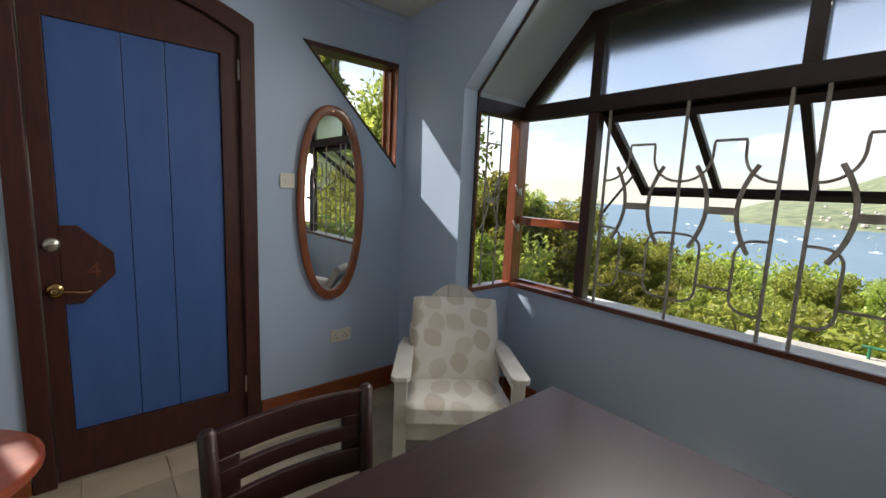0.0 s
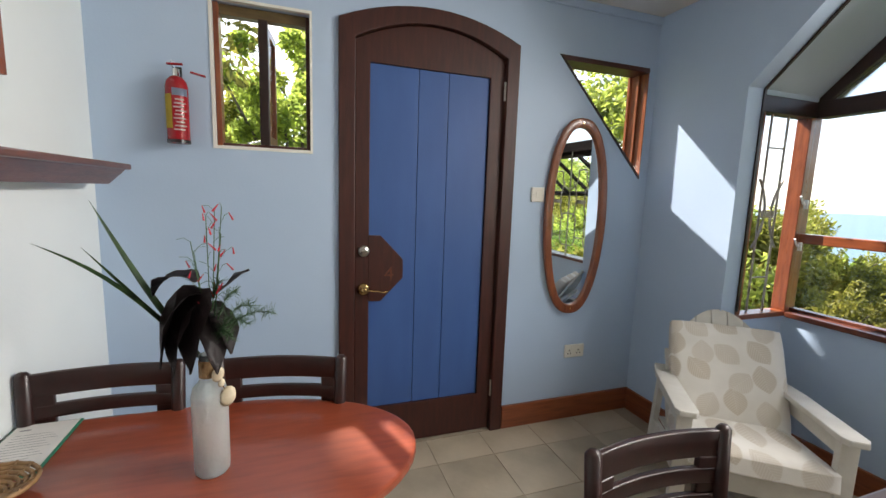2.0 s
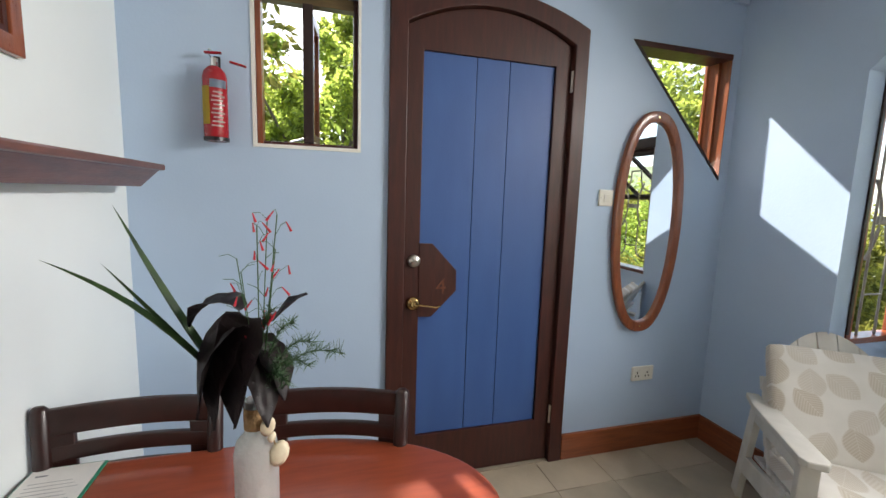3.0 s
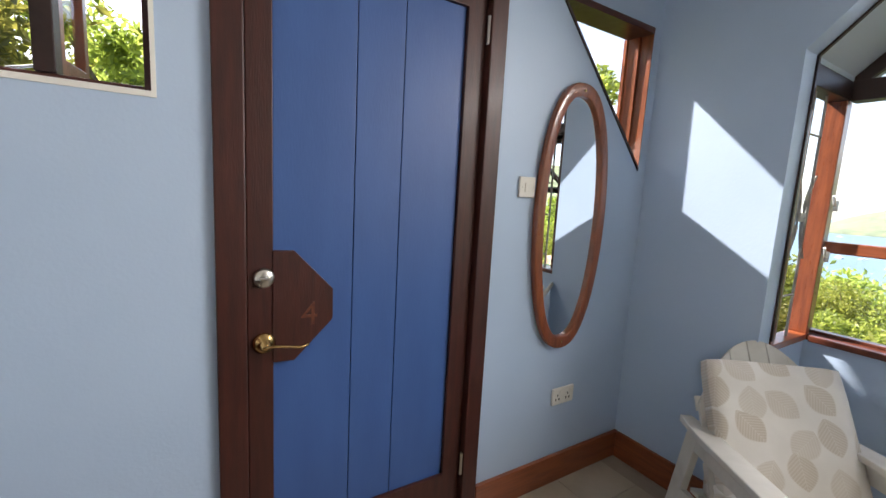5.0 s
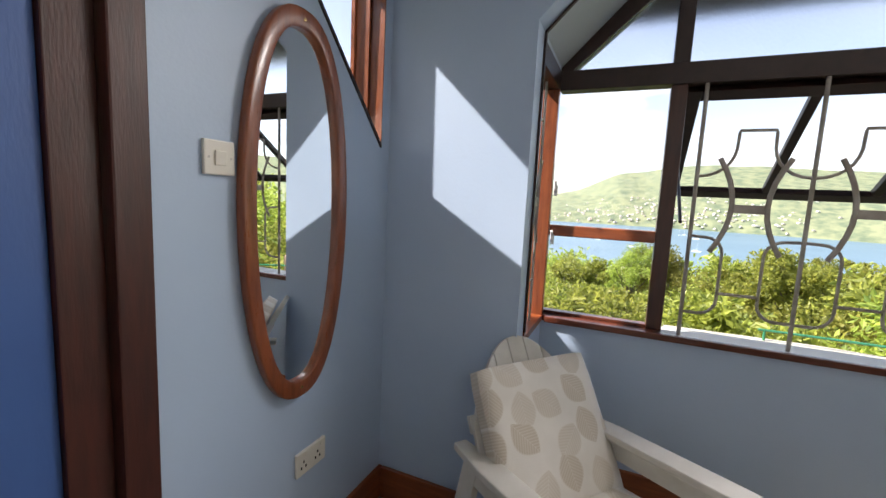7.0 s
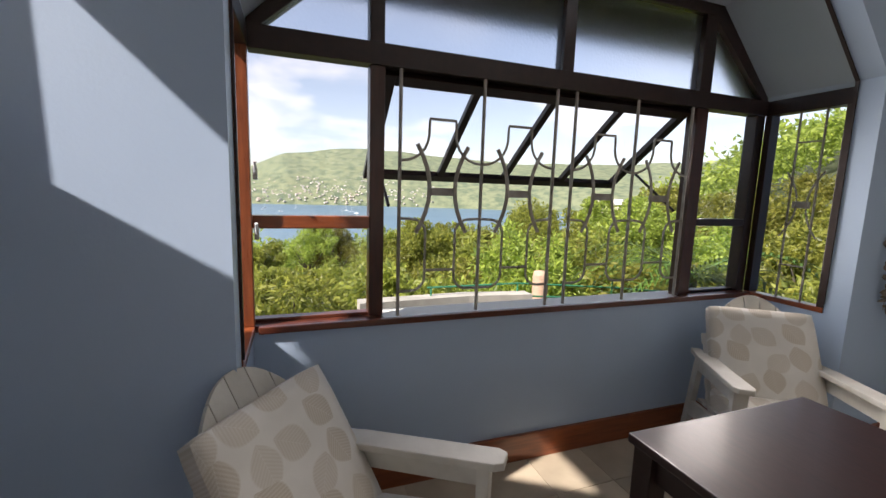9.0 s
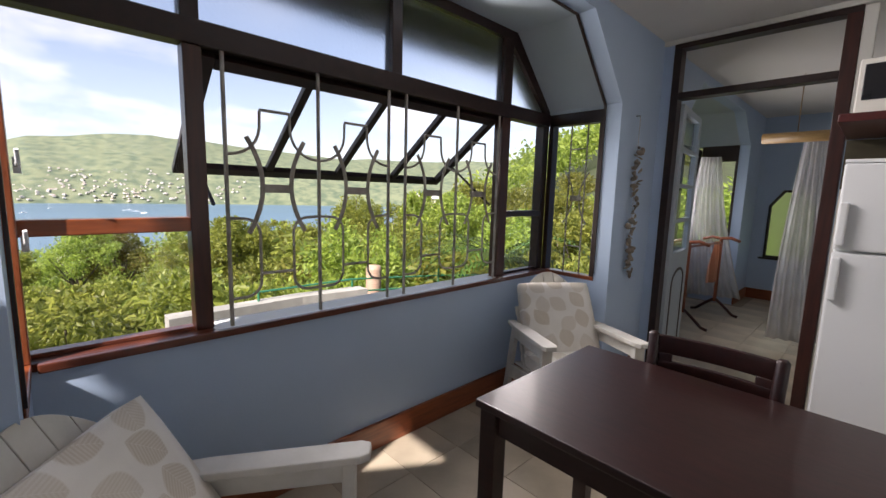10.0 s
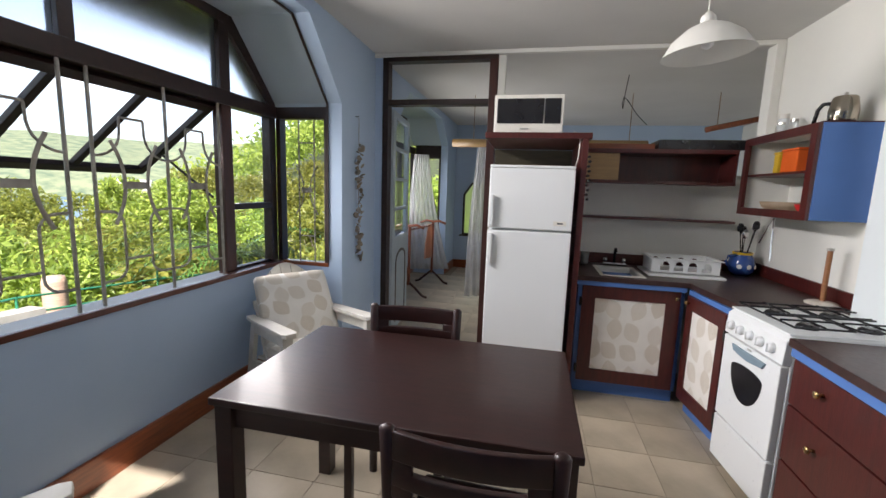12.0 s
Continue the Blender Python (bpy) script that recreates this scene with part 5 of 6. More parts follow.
for x in (-0.40, -0.15):
    for y in (-0.125, 0.125):
        b = part("burner", lathe([(0, 0.004), (0.045, 0.004), (0.042, 0.016), (0.03, 0.024), (0, 0.024)], 20, None, pose(x, y, CT)), M_BLACK, st)
        part("pan_support", merged(tube([(x - 0.115, y, CT + 0.034), (x - 0.09, y, CT + 0.036), (x + 0.115, y, CT + 0.036)], 0.005, 5), tube([(x, y - 0.11, CT + 0.036), (x, y, CT + 0.037), (x, y + 0.11, CT + 0.036)], 0.005, 5)), M_BLACK, st)
        part("support_ring", tube([(x + dx, y + dy, CT + 0.03) for dx, dy in ((-0.115, -0.11), (0.115, -0.11), (0.115, 0.11), (-0.115, 0.11))], 0.005, 5, None, 1, True), M_BLACK, st)
for y in (-0.22, 0.22):
    part("foot", rod((-0.06, y, 0), (-0.06, y, 0.052), 0.016), M_BLACK, st)
    part("foot", rod((-0.5, y, 0), (-0.5, y, 0.052), 0.016), M_BLACK, st)

dr = thing("drawer_unit", pose(-0.555, 0.31, 0), "dark red wooden drawer unit with brass knobs", "drawers")
part("carcass", box(-0.41, -0.022, 0, 0.665, 0.10, CT - 0.04), M_CAB, dr)
part("toe_kick", box(-0.41, -0.07, 0, 0.665, 0, 0.098), M_CABBLUE, dr)
for z0, z1 in ((0.11, 0.352), (0.360, 0.600), (0.608, 0.80)):
    d = part("drawer", box(-0.02, 0.0, 0.006, 0.659, z0, z1, 0.004), M_CAB, dr)
    part("knob", lathe([(0, 0), (0.007, 0), (0.007, 0.014), (0.015, 0.022), (0.013, 0.03), (0, 0.032)], 16, None, pose(0, 0.2, (z0 + z1) / 2 + 0.03, 90, 0, 90)), M_BRASS, d, "brass knob", True)

# shelves on the low back wall
sh = thing("kitchen_shelf_unit", pose(0, 0, 0), "long dark red open shelf box on the kitchen wall", "shelf")
part("bottom", box(-0.84, 0.221, SOUTH + 0.002, -1.1, 1.535, 1.556, 0.003), M_CAB, sh)
part("top", box(-0.84, 0.221, SOUTH + 0.002, -1.1, 1.755, 1.785, 0.003), M_CAB, sh)
part("back", box(-0.84, 0.221, SOUTH + 0.002, SOUTH + 0.012, 1.556, 1.755), M_CAB, sh)
for x in (-0.838, 0.203):
    part("end", box(x, x + 0.016, SOUTH + 0.012, -1.104, 1.556, 1.755), M_CAB, sh)
part("sliding_door", box(-0.06, 0.201, -1.125, -1.115, 1.558, 1.753, 0.002), wood("pale_plywood", (0.42, 0.27, 0.12), (0.32, 0.2, 0.09), 0.5, (1, 5, 6)), sh, "pale plywood sliding door")
ts = thing("narrow_shelf", pose(0, 0, 1.26), "narrow dark red wooden shelf along the kitchen wall", "shelf")
part("board", box(-0.93, 0.221, SOUTH + 0.002, -1.24, 0, 0.018, 0.003), M_CAB, ts)
hb = thing("black_tray", pose(-0.6, -1.24, 1.785), "flat black box lying on the shelf", "box")
part("body", box(-0.28, 0.28, -0.12, 0.12, 0, 0.07, 0.006), M_BLACK, hb)
wb = thing("wooden_plank", pose(-0.05, -1.26, 1.785), "bare wooden plank lying on the shelf", "plank")
part("plank", box(-0.26, 0.22, -0.08, 0.08, 0, 0.045, 0.004), M_VARN_H, wb)
structure("post_kitchen", box(-1.149, -1.09, SOUTH - 0.1, -1.345, 1.60, H - 0.03, 0.004), M_WALL_W, "white painted post above the kitchen wall", category="post")

M_ORANGE = material("orange_plastic", (0.75, 0.13, 0.02), 0.35)
M_YELLOW = material("yellow_plastic", (0.75, 0.50, 0.04), 0.35)
M_BOWL = material("stoneware_bowl", (0.42, 0.32, 0.22), 0.5, 0, (0.33, 0.24, 0.16), 12)
ZB, ZM = 1.35 + 0.018, 1.35 + 0.259
for name, mat, y, w, h, label, cat in (("storage_box", M_ORANGE, -0.62, 0.16, 0.14, "orange plastic storage box in the wall cabinet", "box"), ("storage_box", M_YELLOW, -0.755, 0.05, 0.13, "yellow plastic storage box in the wall cabinet", "box")):
    t = thing(name, pose(-0.97, y, ZM), label, cat)
    part("body", box(-0.08, 0.07, -w / 2, w / 2, 0, h - 0.014, 0.006), mat, t)
    part("lid", box(-0.083, 0.073, -w / 2 - 0.004, w / 2 + 0.004, h - 0.013, h, 0.003), mat, t)
for mat, y, r, h, label in ((M_BOWL, -0.79, 0.115, 0.07, "brown stoneware bowl in the wall cabinet"), (material("red_bowl", (0.55, 0.02, 0.02), 0.3), -0.50, 0.075, 0.06, "red plastic bowl in the wall cabinet")):
    t = thing("bowl", pose(-0.98, y, ZB), label, "bowl")
    part("bowl", lathe([(0, 0.0), (r * 0.5, 0.0), (r * 0.85, h * 0.5), (r, h), (r * 0.95, h), (r * 0.8, h * 0.5), (r * 0.4, 0.008), (0, 0.008)], 28), mat, t, "", True)
ZT = 1.348 + 0.508
cp = thing("coffee_pot", pose(-1.02, -0.43, ZT) @ Matrix.Scale(0.86, 4), "steel coffee pot with a black handle and spout", "coffee pot")
part("body", lathe([(0, 0), (0.062, 0.0), (0.072, 0.02), (0.074, 0.08), (0.062, 0.155), (0.055, 0.165), (0, 0.17)], 28), material("smoked_steel", (0.45, 0.40, 0.33), 0.15, 1.0), cp, "", True)
part("lid_knob", lathe([(0, 0.17), (0.008, 0.17), (0.012, 0.185), (0, 0.195)], 14), M_SILVER, cp, "", True)
part("handle", tube([(0.03, -0.06, 0.135), (0.05, -0.11, 0.14), (0.06, -0.14, 0.11), (0.065, -0.15, 0.05), (0.06, -0.17, 0.02)], 0.012, 8), M_BLACK, cp, "", True)
for x, y, r, h, mat, label in ((-1.0, -0.94, 0.03, 0.14, M_PLASTIC, "white canister standing on the wall cabinet"), (-0.93, -0.82, 0.022, 0.07, M_SILVER, "small glass jar with a metal lid"), (-0.95, -0.72, 0.022, 0.075, M_SILVER, "small glass jar with a metal lid")):
    t = thing("jar", pose(x, y, ZT), label, "jar")
    part("jar", lathe([(0, 0), (r, 0), (r, h * 0.75), (r * 0.85, h * 0.8), (0, h * 0.8)], 20), M_WHITE if mat is M_PLASTIC else M_BOTTLE, t, "", True)
    part("lid", lathe([(0, h * 0.8), (r * 0.95, h * 0.8), (r * 0.95, h), (0, h)], 20), mat, t)

# on the worktop
M_JUG = material("blue_glaze", (0.04, 0.11, 0.38), 0.2, 0, (0.03, 0.08, 0.30), 10, 0, coat=0.5)
jug = thing("ceramic_jug", pose(-1.0, -1.23, CT) @ Matrix.Scale(1.1, 4), "blue glazed jug with yellow rim holding utensils", "jug")
part("body", lathe([(0, 0), (0.05, 0), (0.075, 0.03), (0.082, 0.07), (0.07, 0.115), (0.055, 0.14), (0.056, 0.155), (0.051, 0.155), (0.05, 0.14), (0.066, 0.11), (0, 0.02)], 28), M_JUG, jug, "", True)
part("rim_band", lathe([(0.056, 0.142), (0.0575, 0.142), (0.06, 0.158), (0.056, 0.158), (0.056, 0.142)], 28), M_YELLOW, jug)
part("handle", tube([(0.05, 0.03, 0.14), (0.10, 0.04, 0.13), (0.115, 0.04, 0.09), (0.08, 0.03, 0.05)], 0.009, 8), M_JUG, jug, "", True)
for a in range(3):
    part("flower_spot", lathe([(0, 0), (0.016, 0), (0.014, 0.002), (0, 0.002)], 10, None, pose(0, 0, 0.065, 0, 0, 60 + 40 * a) @ pose(0.081, 0, 0, 0, 90)), M_LABEL_W, jug)
for i, (dx, dy, h) in enumerate(((0.03, 0.02, 0.14), (-0.03, 0.02, 0.16), (0.0, -0.02, 0.12), (-0.045, -0.02, 0.15), (0.015, 0.035, 0.1))):
    u = part("utensil", tube([(0, 0, 0.04), (dx * 0.7, dy * 0.7, 0.16), (dx * 1.5, dy * 1.5, 0.16 + h)], 0.004, 6), M_CHROME if i > 2 else M_BLACK, jug)
    part("utensil_head", lathe([(0, 0), (0.02, 0.01), (0.022, 0.04), (0.012, 0.06), (0, 0.062)], 12, None, pose(dx * 1.5, dy * 1.5, 0.15 + h), 0.35), M_CHROME if i > 2 else M_BLACK, jug, "", True)
rack = thing("dish_rack", pose(-0.535, -1.08, CT), "white plastic dish rack on a drip tray", "dish rack")
part("drip_tray", box(-0.25, 0.25, -0.16, 0.17, 0.0, 0.018, 0.006), M_WHITE, rack)
arches = [[(x - 0.03, 0.04), (x - 0.03, 0.075)] + [(x - 0.03 * math.cos(radians(a)), 0.075 + 0.03 * math.sin(radians(a))) for a in range(20, 180, 20)] + [(x + 0.03, 0.075), (x + 0.03, 0.04)] for x in (-0.135, -0.045, 0.045, 0.135)]
for y in (0.118, -0.126):
    part("long_side", slab(rect(-0.22, 0.22, 0.03, 0.12), arches, "y", y, y + 0.008), M_WHITE, rack)
for x in (-0.222, 0.214):
    part("short_side", box(x, x + 0.008, -0.117, 0.117, 0.03, 0.12, 0.002), M_WHITE, rack)
part("rack_floor", box(-0.214, 0.214, -0.117, 0.117, 0.024, 0.03), M_WHITE, rack)
part("rim", slab(rect(-0.24, 0.24, -0.14, 0.14), [rect(-0.212, 0.212, -0.116, 0.116)], "z", 0.1205, 0.128, None, 0.002), M_WHITE, rack)
ph = thing("paper_roll_holder", pose(-1.05, -0.40, CT), "wooden kitchen roll holder on a marble base", "roll holder")
part("base", lathe([(0, 0), (0.075, 0.0), (0.078, 0.006), (0.06, 0.016), (0.02, 0.022), (0, 0.022)], 28), material("pale_marble", (0.62, 0.58, 0.5), 0.3, 0, (0.45, 0.4, 0.35), 20), ph, "", True)
part("post", rod((0, 0, 0.02), (0, 0, 0.30), 0.013), wood("turned_post_wood", (0.35, 0.15, 0.06), (0.25, 0.1, 0.04)), ph)
part("cap", lathe([(0, 0.30), (0.017, 0.30), (0.017, 0.312), (0, 0.316)], 16), M_SILVER, ph)
tg = thing("steel_tongs", pose(-0.87, -0.62, 1.348), "steel tongs hanging under the wall cabinet", "tongs")
part("arm", tube([(0, 0, -0.002), (0.01, -0.03, -0.06), (0.02, -0.09, -0.17)], 0.005, 6, None, 0.4), M_CHROME, tg)
part("arm", tube([(0, 0, -0.002), (0.01, 0.02, -0.07), (0.012, 0.045, -0.26)], 0.005, 6, None, 0.4), M_CHROME, tg)
gl = thing("drinking_glass", pose(0.11, -1.27, CT), "small clear glass beside the sink", "glass")
part("glass", lathe([(0, 0), (0.028, 0), (0.032, 0.09), (0.029, 0.09), (0.025, 0.006), (0, 0.006)], 20), M_BOTTLE, gl, "", True)
hooks = thing("key_strings", pose(0.225, -0.62, 1.68), "dark bead strings hanging on the surround", "beads")
for i in range(10):
    part("bead", lathe([(0, -0.01), (0.011, -0.004), (0.011, 0.004), (0, 0.01)], 8, None, pose(-0.01 - 0.006 * (i % 2), 0.01, -0.03 * i)), M_BLACK, hooks, "", True)

# pendant lamp
LEAN = pose(0, 0, 0.18, 0, 4) @ pose(0, 0, -0.18)
pl = thing("pendant_lamp", pose(-0.18, 0.0, 2.10), "white shallow dome pendant lamp, unlit", "lamp")
M_SHADE = material("white_shade", (0.80, 0.79, 0.74), 0.35, 0, (0.77, 0.76, 0.71), 4, 0, vary=0.02)
part("shade", lathe([(0.192, 0.0), (0.188, 0.004), (0.148, 0.067), (0.09, 0.113), (0.04, 0.135), (0.034, 0.135), (0.083, 0.107), (0.14, 0.063), (0.185, 0.0), (0.192, 0.0)], 48, None, LEAN), M_SHADE, pl, "", True)
part("neck", lathe([(0, 0.13), (0.036, 0.13), (0.03, 0.165), (0.012, 0.185), (0, 0.185)], 20, None, LEAN), M_SHADE, pl, "", True)
part("flex", rod((0, 0, 0.18), (0, 0, H - 2.10 - 0.03), 0.004), M_SHADE, pl)
part("ceiling_rose", lathe([(0, H - 2.10 - 0.035), (0.03, H - 2.10 - 0.03), (0.04, H - 2.10), (0, H - 2.10)], 20), M_SHADE, pl, "", True)
part("bulb", lathe([(0, 0.02), (0.025, 0.035), (0.03, 0.06), (0.018, 0.09), (0, 0.1)], 16, None, LEAN), M_WHITE, pl, "", True)

# shell string
ss = thing("shell_mobile", pose(EAST - 0.03, -0.955, 1.99), "hanging string of weathered shells", "wall hanging")
part("cord", rod((0, 0, 0), (0, 0, -1.14), 0.0015, None, 5), M_JUTE, ss)
part("wall_hook", rod((0.03, 0, 0.0), (0.0, 0, 0.0), 0.003), M_BLACK, ss)
M_DRIFT = material("weathered_shell", (0.34, 0.29, 0.23), 0.7, 0, (0.20, 0.17, 0.14), 40, 0.3)
rs = random.Random(7)
for i in range(52):
    z = -0.22 - 0.92 * i / 51
    y = rs.uniform(-0.045, 0.045)
    r = rs.uniform(0.011, 0.022)
    part("shell", lathe([(0, -0.3 * r), (0.7 * r, -0.2 * r), (r, 0.05 * r), (0.5 * r, 0.35 * r), (0, 0.45 * r)], 9, None, pose(rs.uniform(-0.02, 0.005), y, z, rs.uniform(0, 180), rs.uniform(0, 180), rs.uniform(0, 180)), 1.5), M_DRIFT, ss)

# ---- bedroom, seen through the doorway ----
M_NET = material("white_net", (0.82, 0.82, 0.82), 0.9)
nb = M_NET.node_tree.nodes["Principled BSDF"]
nb.inputs["Transmission Weight"].default_value, nb.inputs["Alpha"].default_value = 0.0, 0.82


def drape(name, m, w, h, folds, label, category, sweep=0.0, mat=M_NET):
    """Hanging cloth in folds, gathered or swept at its foot."""
    own = bmesh.new()
    nx, nz = folds * 6, 14
    grid = []
    for j in range(nz + 1):
        k = j / nz
        row = []
        for i in range(nx + 1):
            u = i / nx
            x = (u - 0.5) * w * (0.35 + 0.65 * k) + sweep * k * k
            row.append(own.verts.new((x, 0.03 * (0.4 + 0.6 * k) * math.sin(2 * math.pi * folds * u) + 0.012 * math.sin(9 * u + 4 * k), -h * k)))
        grid.append(row)
    for a, b in zip(grid, grid[1:]):
        for i in range(nx):
            own.faces.new((a[i], a[i + 1], b[i + 1], b[i]))
    bmesh.ops.solidify(own, geom=own.faces[:], thickness=0.002)
    t = thing(name, m, label, category)
    part("cloth", own, mat, t, "", True)
    return t


drape("curtain", pose(2.24, -3.95, 1.95, 0, 0, 20), 0.62, 1.76, 7, "thin white curtain hanging in the bedroom bay", "curtain", -0.17)
drape("bed_net", pose(1.17, -3.05, 2.02, 0, 0, 20), 0.55, 1.95, 6, "white mosquito net gathered over the bed", "mosquito net", -0.08)
bp = thing("bamboo_pole", pose(1.02, -3.0, 2.02), "thick bamboo pole carrying the mosquito net", "pole")
part("pole", tube([(-1.7, 0, 0.0), (-0.5, 0, 0.0), (0.1, 0, 0), (0.56, 0, 0)], 0.05, 16), wood("bamboo", (0.42, 0.27, 0.11), (0.3, 0.18, 0.07), 0.4, (1, 6, 6)), bp, "", True)
# black disc on the capped end, painted shade of a hollow
part("hollow_shade", lathe([(0, 0), (0.04, 0), (0.04, 0.003), (0, 0.003)], 16, None, pose(0.5605, 0, 0, 0, 90)), M_BLACK, bp)
for x in (-1.5, 0.3):
    part("hanging_cord", rod((x, 0, 0.04), (x, 0, H - 2.02), 0.004), M_JUTE, bp)
vs = thing("clothes_stand", pose(2.06, -3.42, 0, 0, 0, 84), "red-brown wooden clothes stand with a peach cloth", "clothes stand")
for s in (-0.45, 0.45):
    part("upright", tube([(s, 0, 0.16), (s, 0, 0.5), (s, 0, 0.95)], 0.02, 8), M_VARN, vs)
    for k in (-1, 1):
        part("foot", tube([(s, 0, 0.2), (s, k * 0.1, 0.12), (s, k * 0.2, 0.03), (s, k * 0.26, 0.015)], 0.017, 8, None, 1, False, (1, 0, 0)), M_WOOD, vs, "", True)
    part("yoke", tube([(s, -0.2, 0.93), (s, -0.1, 0.965), (s, 0, 0.95), (s, 0.1, 0.965), (s, 0.2, 0.93)], 0.018, 8, None, 1, False, (1, 0, 0)), M_VARN, vs, "", True)
part("rail", rod((-0.45, 0, 0.9), (0.45, 0, 0.9), 0.014), M_VARN, vs)
drape("peach_cloth", pose(2.03, -3.72, 0.92, 0, 0, 84), 0.26, 0.5, 2, "peach cotton cloth hung over the stand", "cloth", 0.0, material("peach_cotton", (0.62, 0.34, 0.22), 0.9))
dp = thing("wooden_pole", pose(-1.52, -3.0, 2.25), "brown wooden pole hung under the bedroom ceiling", "pole")
part("pole", tube([(-0.6, 0, 0.14), (-0.2, 0, 0.045), (0.2, 0, -0.045), (0.26, 0, -0.06)], 0.03, 12), M_VARN, dp, "", True)
for x in (-0.4, 0.15):
    part("hanging_cord", rod((x, 0, 0.1 if x < 0 else 0.0), (x, 0, H - 2.25), 0.004), M_JUTE, dp)
hw = thing("hanging_wire", pose(-0.27, -2.2, 2.12), "thin wire looped below the bedroom ceiling", "cable")
part("wire", tube([(-0.2, 0, 0.0), (-0.1, 0, 0.1), (0.0, 0, 0.24), (0.03, 0, 0.26), (0.04, 0, 0.2), (0.03, 0, 0.15), (0.02, 0, 0.3), (0, 0, 0.465)], 0.004, 6), M_BLACK, hw)

# ---- floor tiles ----
PITCH, JOINT = 0.338, 0.004
tile_bm = box(-(PITCH - JOINT) / 2, (PITCH - JOINT) / 2, -(PITCH - JOINT) / 2, (PITCH - JOINT) / 2, -0.004, 0.0)
tile_me = bpy.data.meshes.new("tile")
tile_bm.to_mesh(tile_me)
tile_bm.free()
tile_me.materials.append(M_TILE)
floor_ob = bpy.data.objects["floor"]
for i in range(-4, 9):
    for j in range(-16, 9):
        x, y = -0.18 + PITCH * (i + 0.5), -0.13 + PITCH * (j + 0.5)
        if (i + 0.5) * PITCH < -0.98 or (x > 1.9 and not (-0.75 < y < 2.25 or -4.6 < y < -1.7)) or x > 2.6 or y > 2.95 or y < -5.4:
            continue
        if y < -1.6 and x < 0.6:
            continue
        ob = new("tile", tile_me)
        ob.parent = floor_ob
        ob.location = (x, y, 0.0)

# ---- outdoors ----
structure("eave", slab([(2.62, 2.70), (3.25, 2.48), (3.25, 2.53), (2.62, 2.76)], [], "y", -5.2, 2.9), M_FRAME, "dark wooden roof eave above the bay", category="eave")
M_SEA = material("sea_water", (0.10, 0.18, 0.245), 0.35, 0, (0.075, 0.15, 0.215), 0.01, 0.25, 0.4)
sea_bm = bmesh.new()
bmesh.ops.create_circle(sea_bm, cap_ends=True, segments=96, radius=4700)
bmesh.ops.translate(sea_bm, verts=sea_bm.verts[:], vec=(0, 0, -60))
structure("water", sea_bm, M_SEA, "blue sea of a wide bay", category="sea")


def land(x, y):
    """Height of the hillside that the house stands on."""
    r, az = math.hypot(x, y), math.degrees(math.atan2(y, x))
    fall = -2.9 - 0.16 * max(x - 3, 0) - 0.0002 * max(x, 0) ** 2
    right = min(max((-38 - az) / 30, 0), 1) if az > -150 else 1
    rise = right * max(r - 12, 0) * 0.20
    north = min(max((az - 48) / 30, 0), 1) * 1.2
    lump = 1.2 * noise.noise(Vector((x * 0.03, y * 0.03, 0))) * min(r / 40, 1)
    z = fall * (1 - 0.75 * right) + min(rise, 55) + north + lump
    return max(z, -66) if r > 250 else z


M_SOIL = material("leafy_soil", (0.055, 0.075, 0.025), 0.95, 0, (0.04, 0.045, 0.02), 2.0, 0.5, 8)
gb = bmesh.new()
radii = [2.2, 3.5, 5, 7, 10, 14, 20, 28, 40, 60, 85, 120, 170, 240, 330, 420]
rows = []
for r in radii:
    rows.append([gb.verts.new((0.8 + r * 1.5 * math.cos(radians(a)), 0.5 + r * 1.5 * math.sin(radians(a)), min(land(0.8 + r * 1.5 * math.cos(radians(a)), 0.5 + r * 1.5 * math.sin(radians(a))), -0.5 if r < 4 else 99))) for a in range(0, 360, 4)])
for a, b in zip(rows, rows[1:]):
    for i in range(len(a)):
        j = (i + 1) % len(a)
        gb.faces.new((a[i], b[i], b[j], a[j]))
structure("ground", gb, M_SOIL, "leaf-covered hillside falling to the sea", True, "ground")


def leaf_material(name, tone, second, through_light=0.35):
    m = bpy.data.materials.new(name)
    m.use_nodes = True
    n, l = m.node_tree.nodes, m.node_tree.links
    b = n["Principled BSDF"]
    b.inputs["Roughness"].default_value = 0.45
    geo, info, ramp, tr, mx, tint = (n.new(k) for k in ("ShaderNodeNewGeometry", "ShaderNodeObjectInfo", "ShaderNodeValToRGB", "ShaderNodeBsdfTranslucent", "ShaderNodeMixShader", "ShaderNodeHueSaturation"))
    ramp.color_ramp.elements[0].color, ramp.color_ramp.elements[1].color = (*second, 1), (*tone, 1)
    rng = n.new("ShaderNodeMapRange")
    rng.inputs["To Min"].default_value, rng.inputs["To Max"].default_value = 0.6, 1.4
    hue = n.new("ShaderNodeMapRange")
    hue.inputs["To Min"].default_value, hue.inputs["To Max"].default_value = 0.475, 0.53
    l.new(info.outputs["Random"], hue.inputs["Value"]), l.new(hue.outputs[0], tint.inputs["Hue"])
    l.new(geo.outputs["Random Per Island"], ramp.inputs[0]), l.new(info.outputs["Random"], rng.inputs["Value"])
    l.new(ramp.outputs[0], tint.inputs["Color"]), l.new(rng.outputs[0], tint.inputs["Value"])
    l.new(tint.outputs[0], b.inputs["Base Color"]), l.new(tint.outputs[0], tr.inputs["Color"])
    mx.inputs[0].default_value = through_light
    l.new(b.outputs[0], mx.inputs[1]), l.new(tr.outputs[0], mx.inputs[2]), l.new(mx.outputs[0], n["Material Output"].inputs[0])
    return m


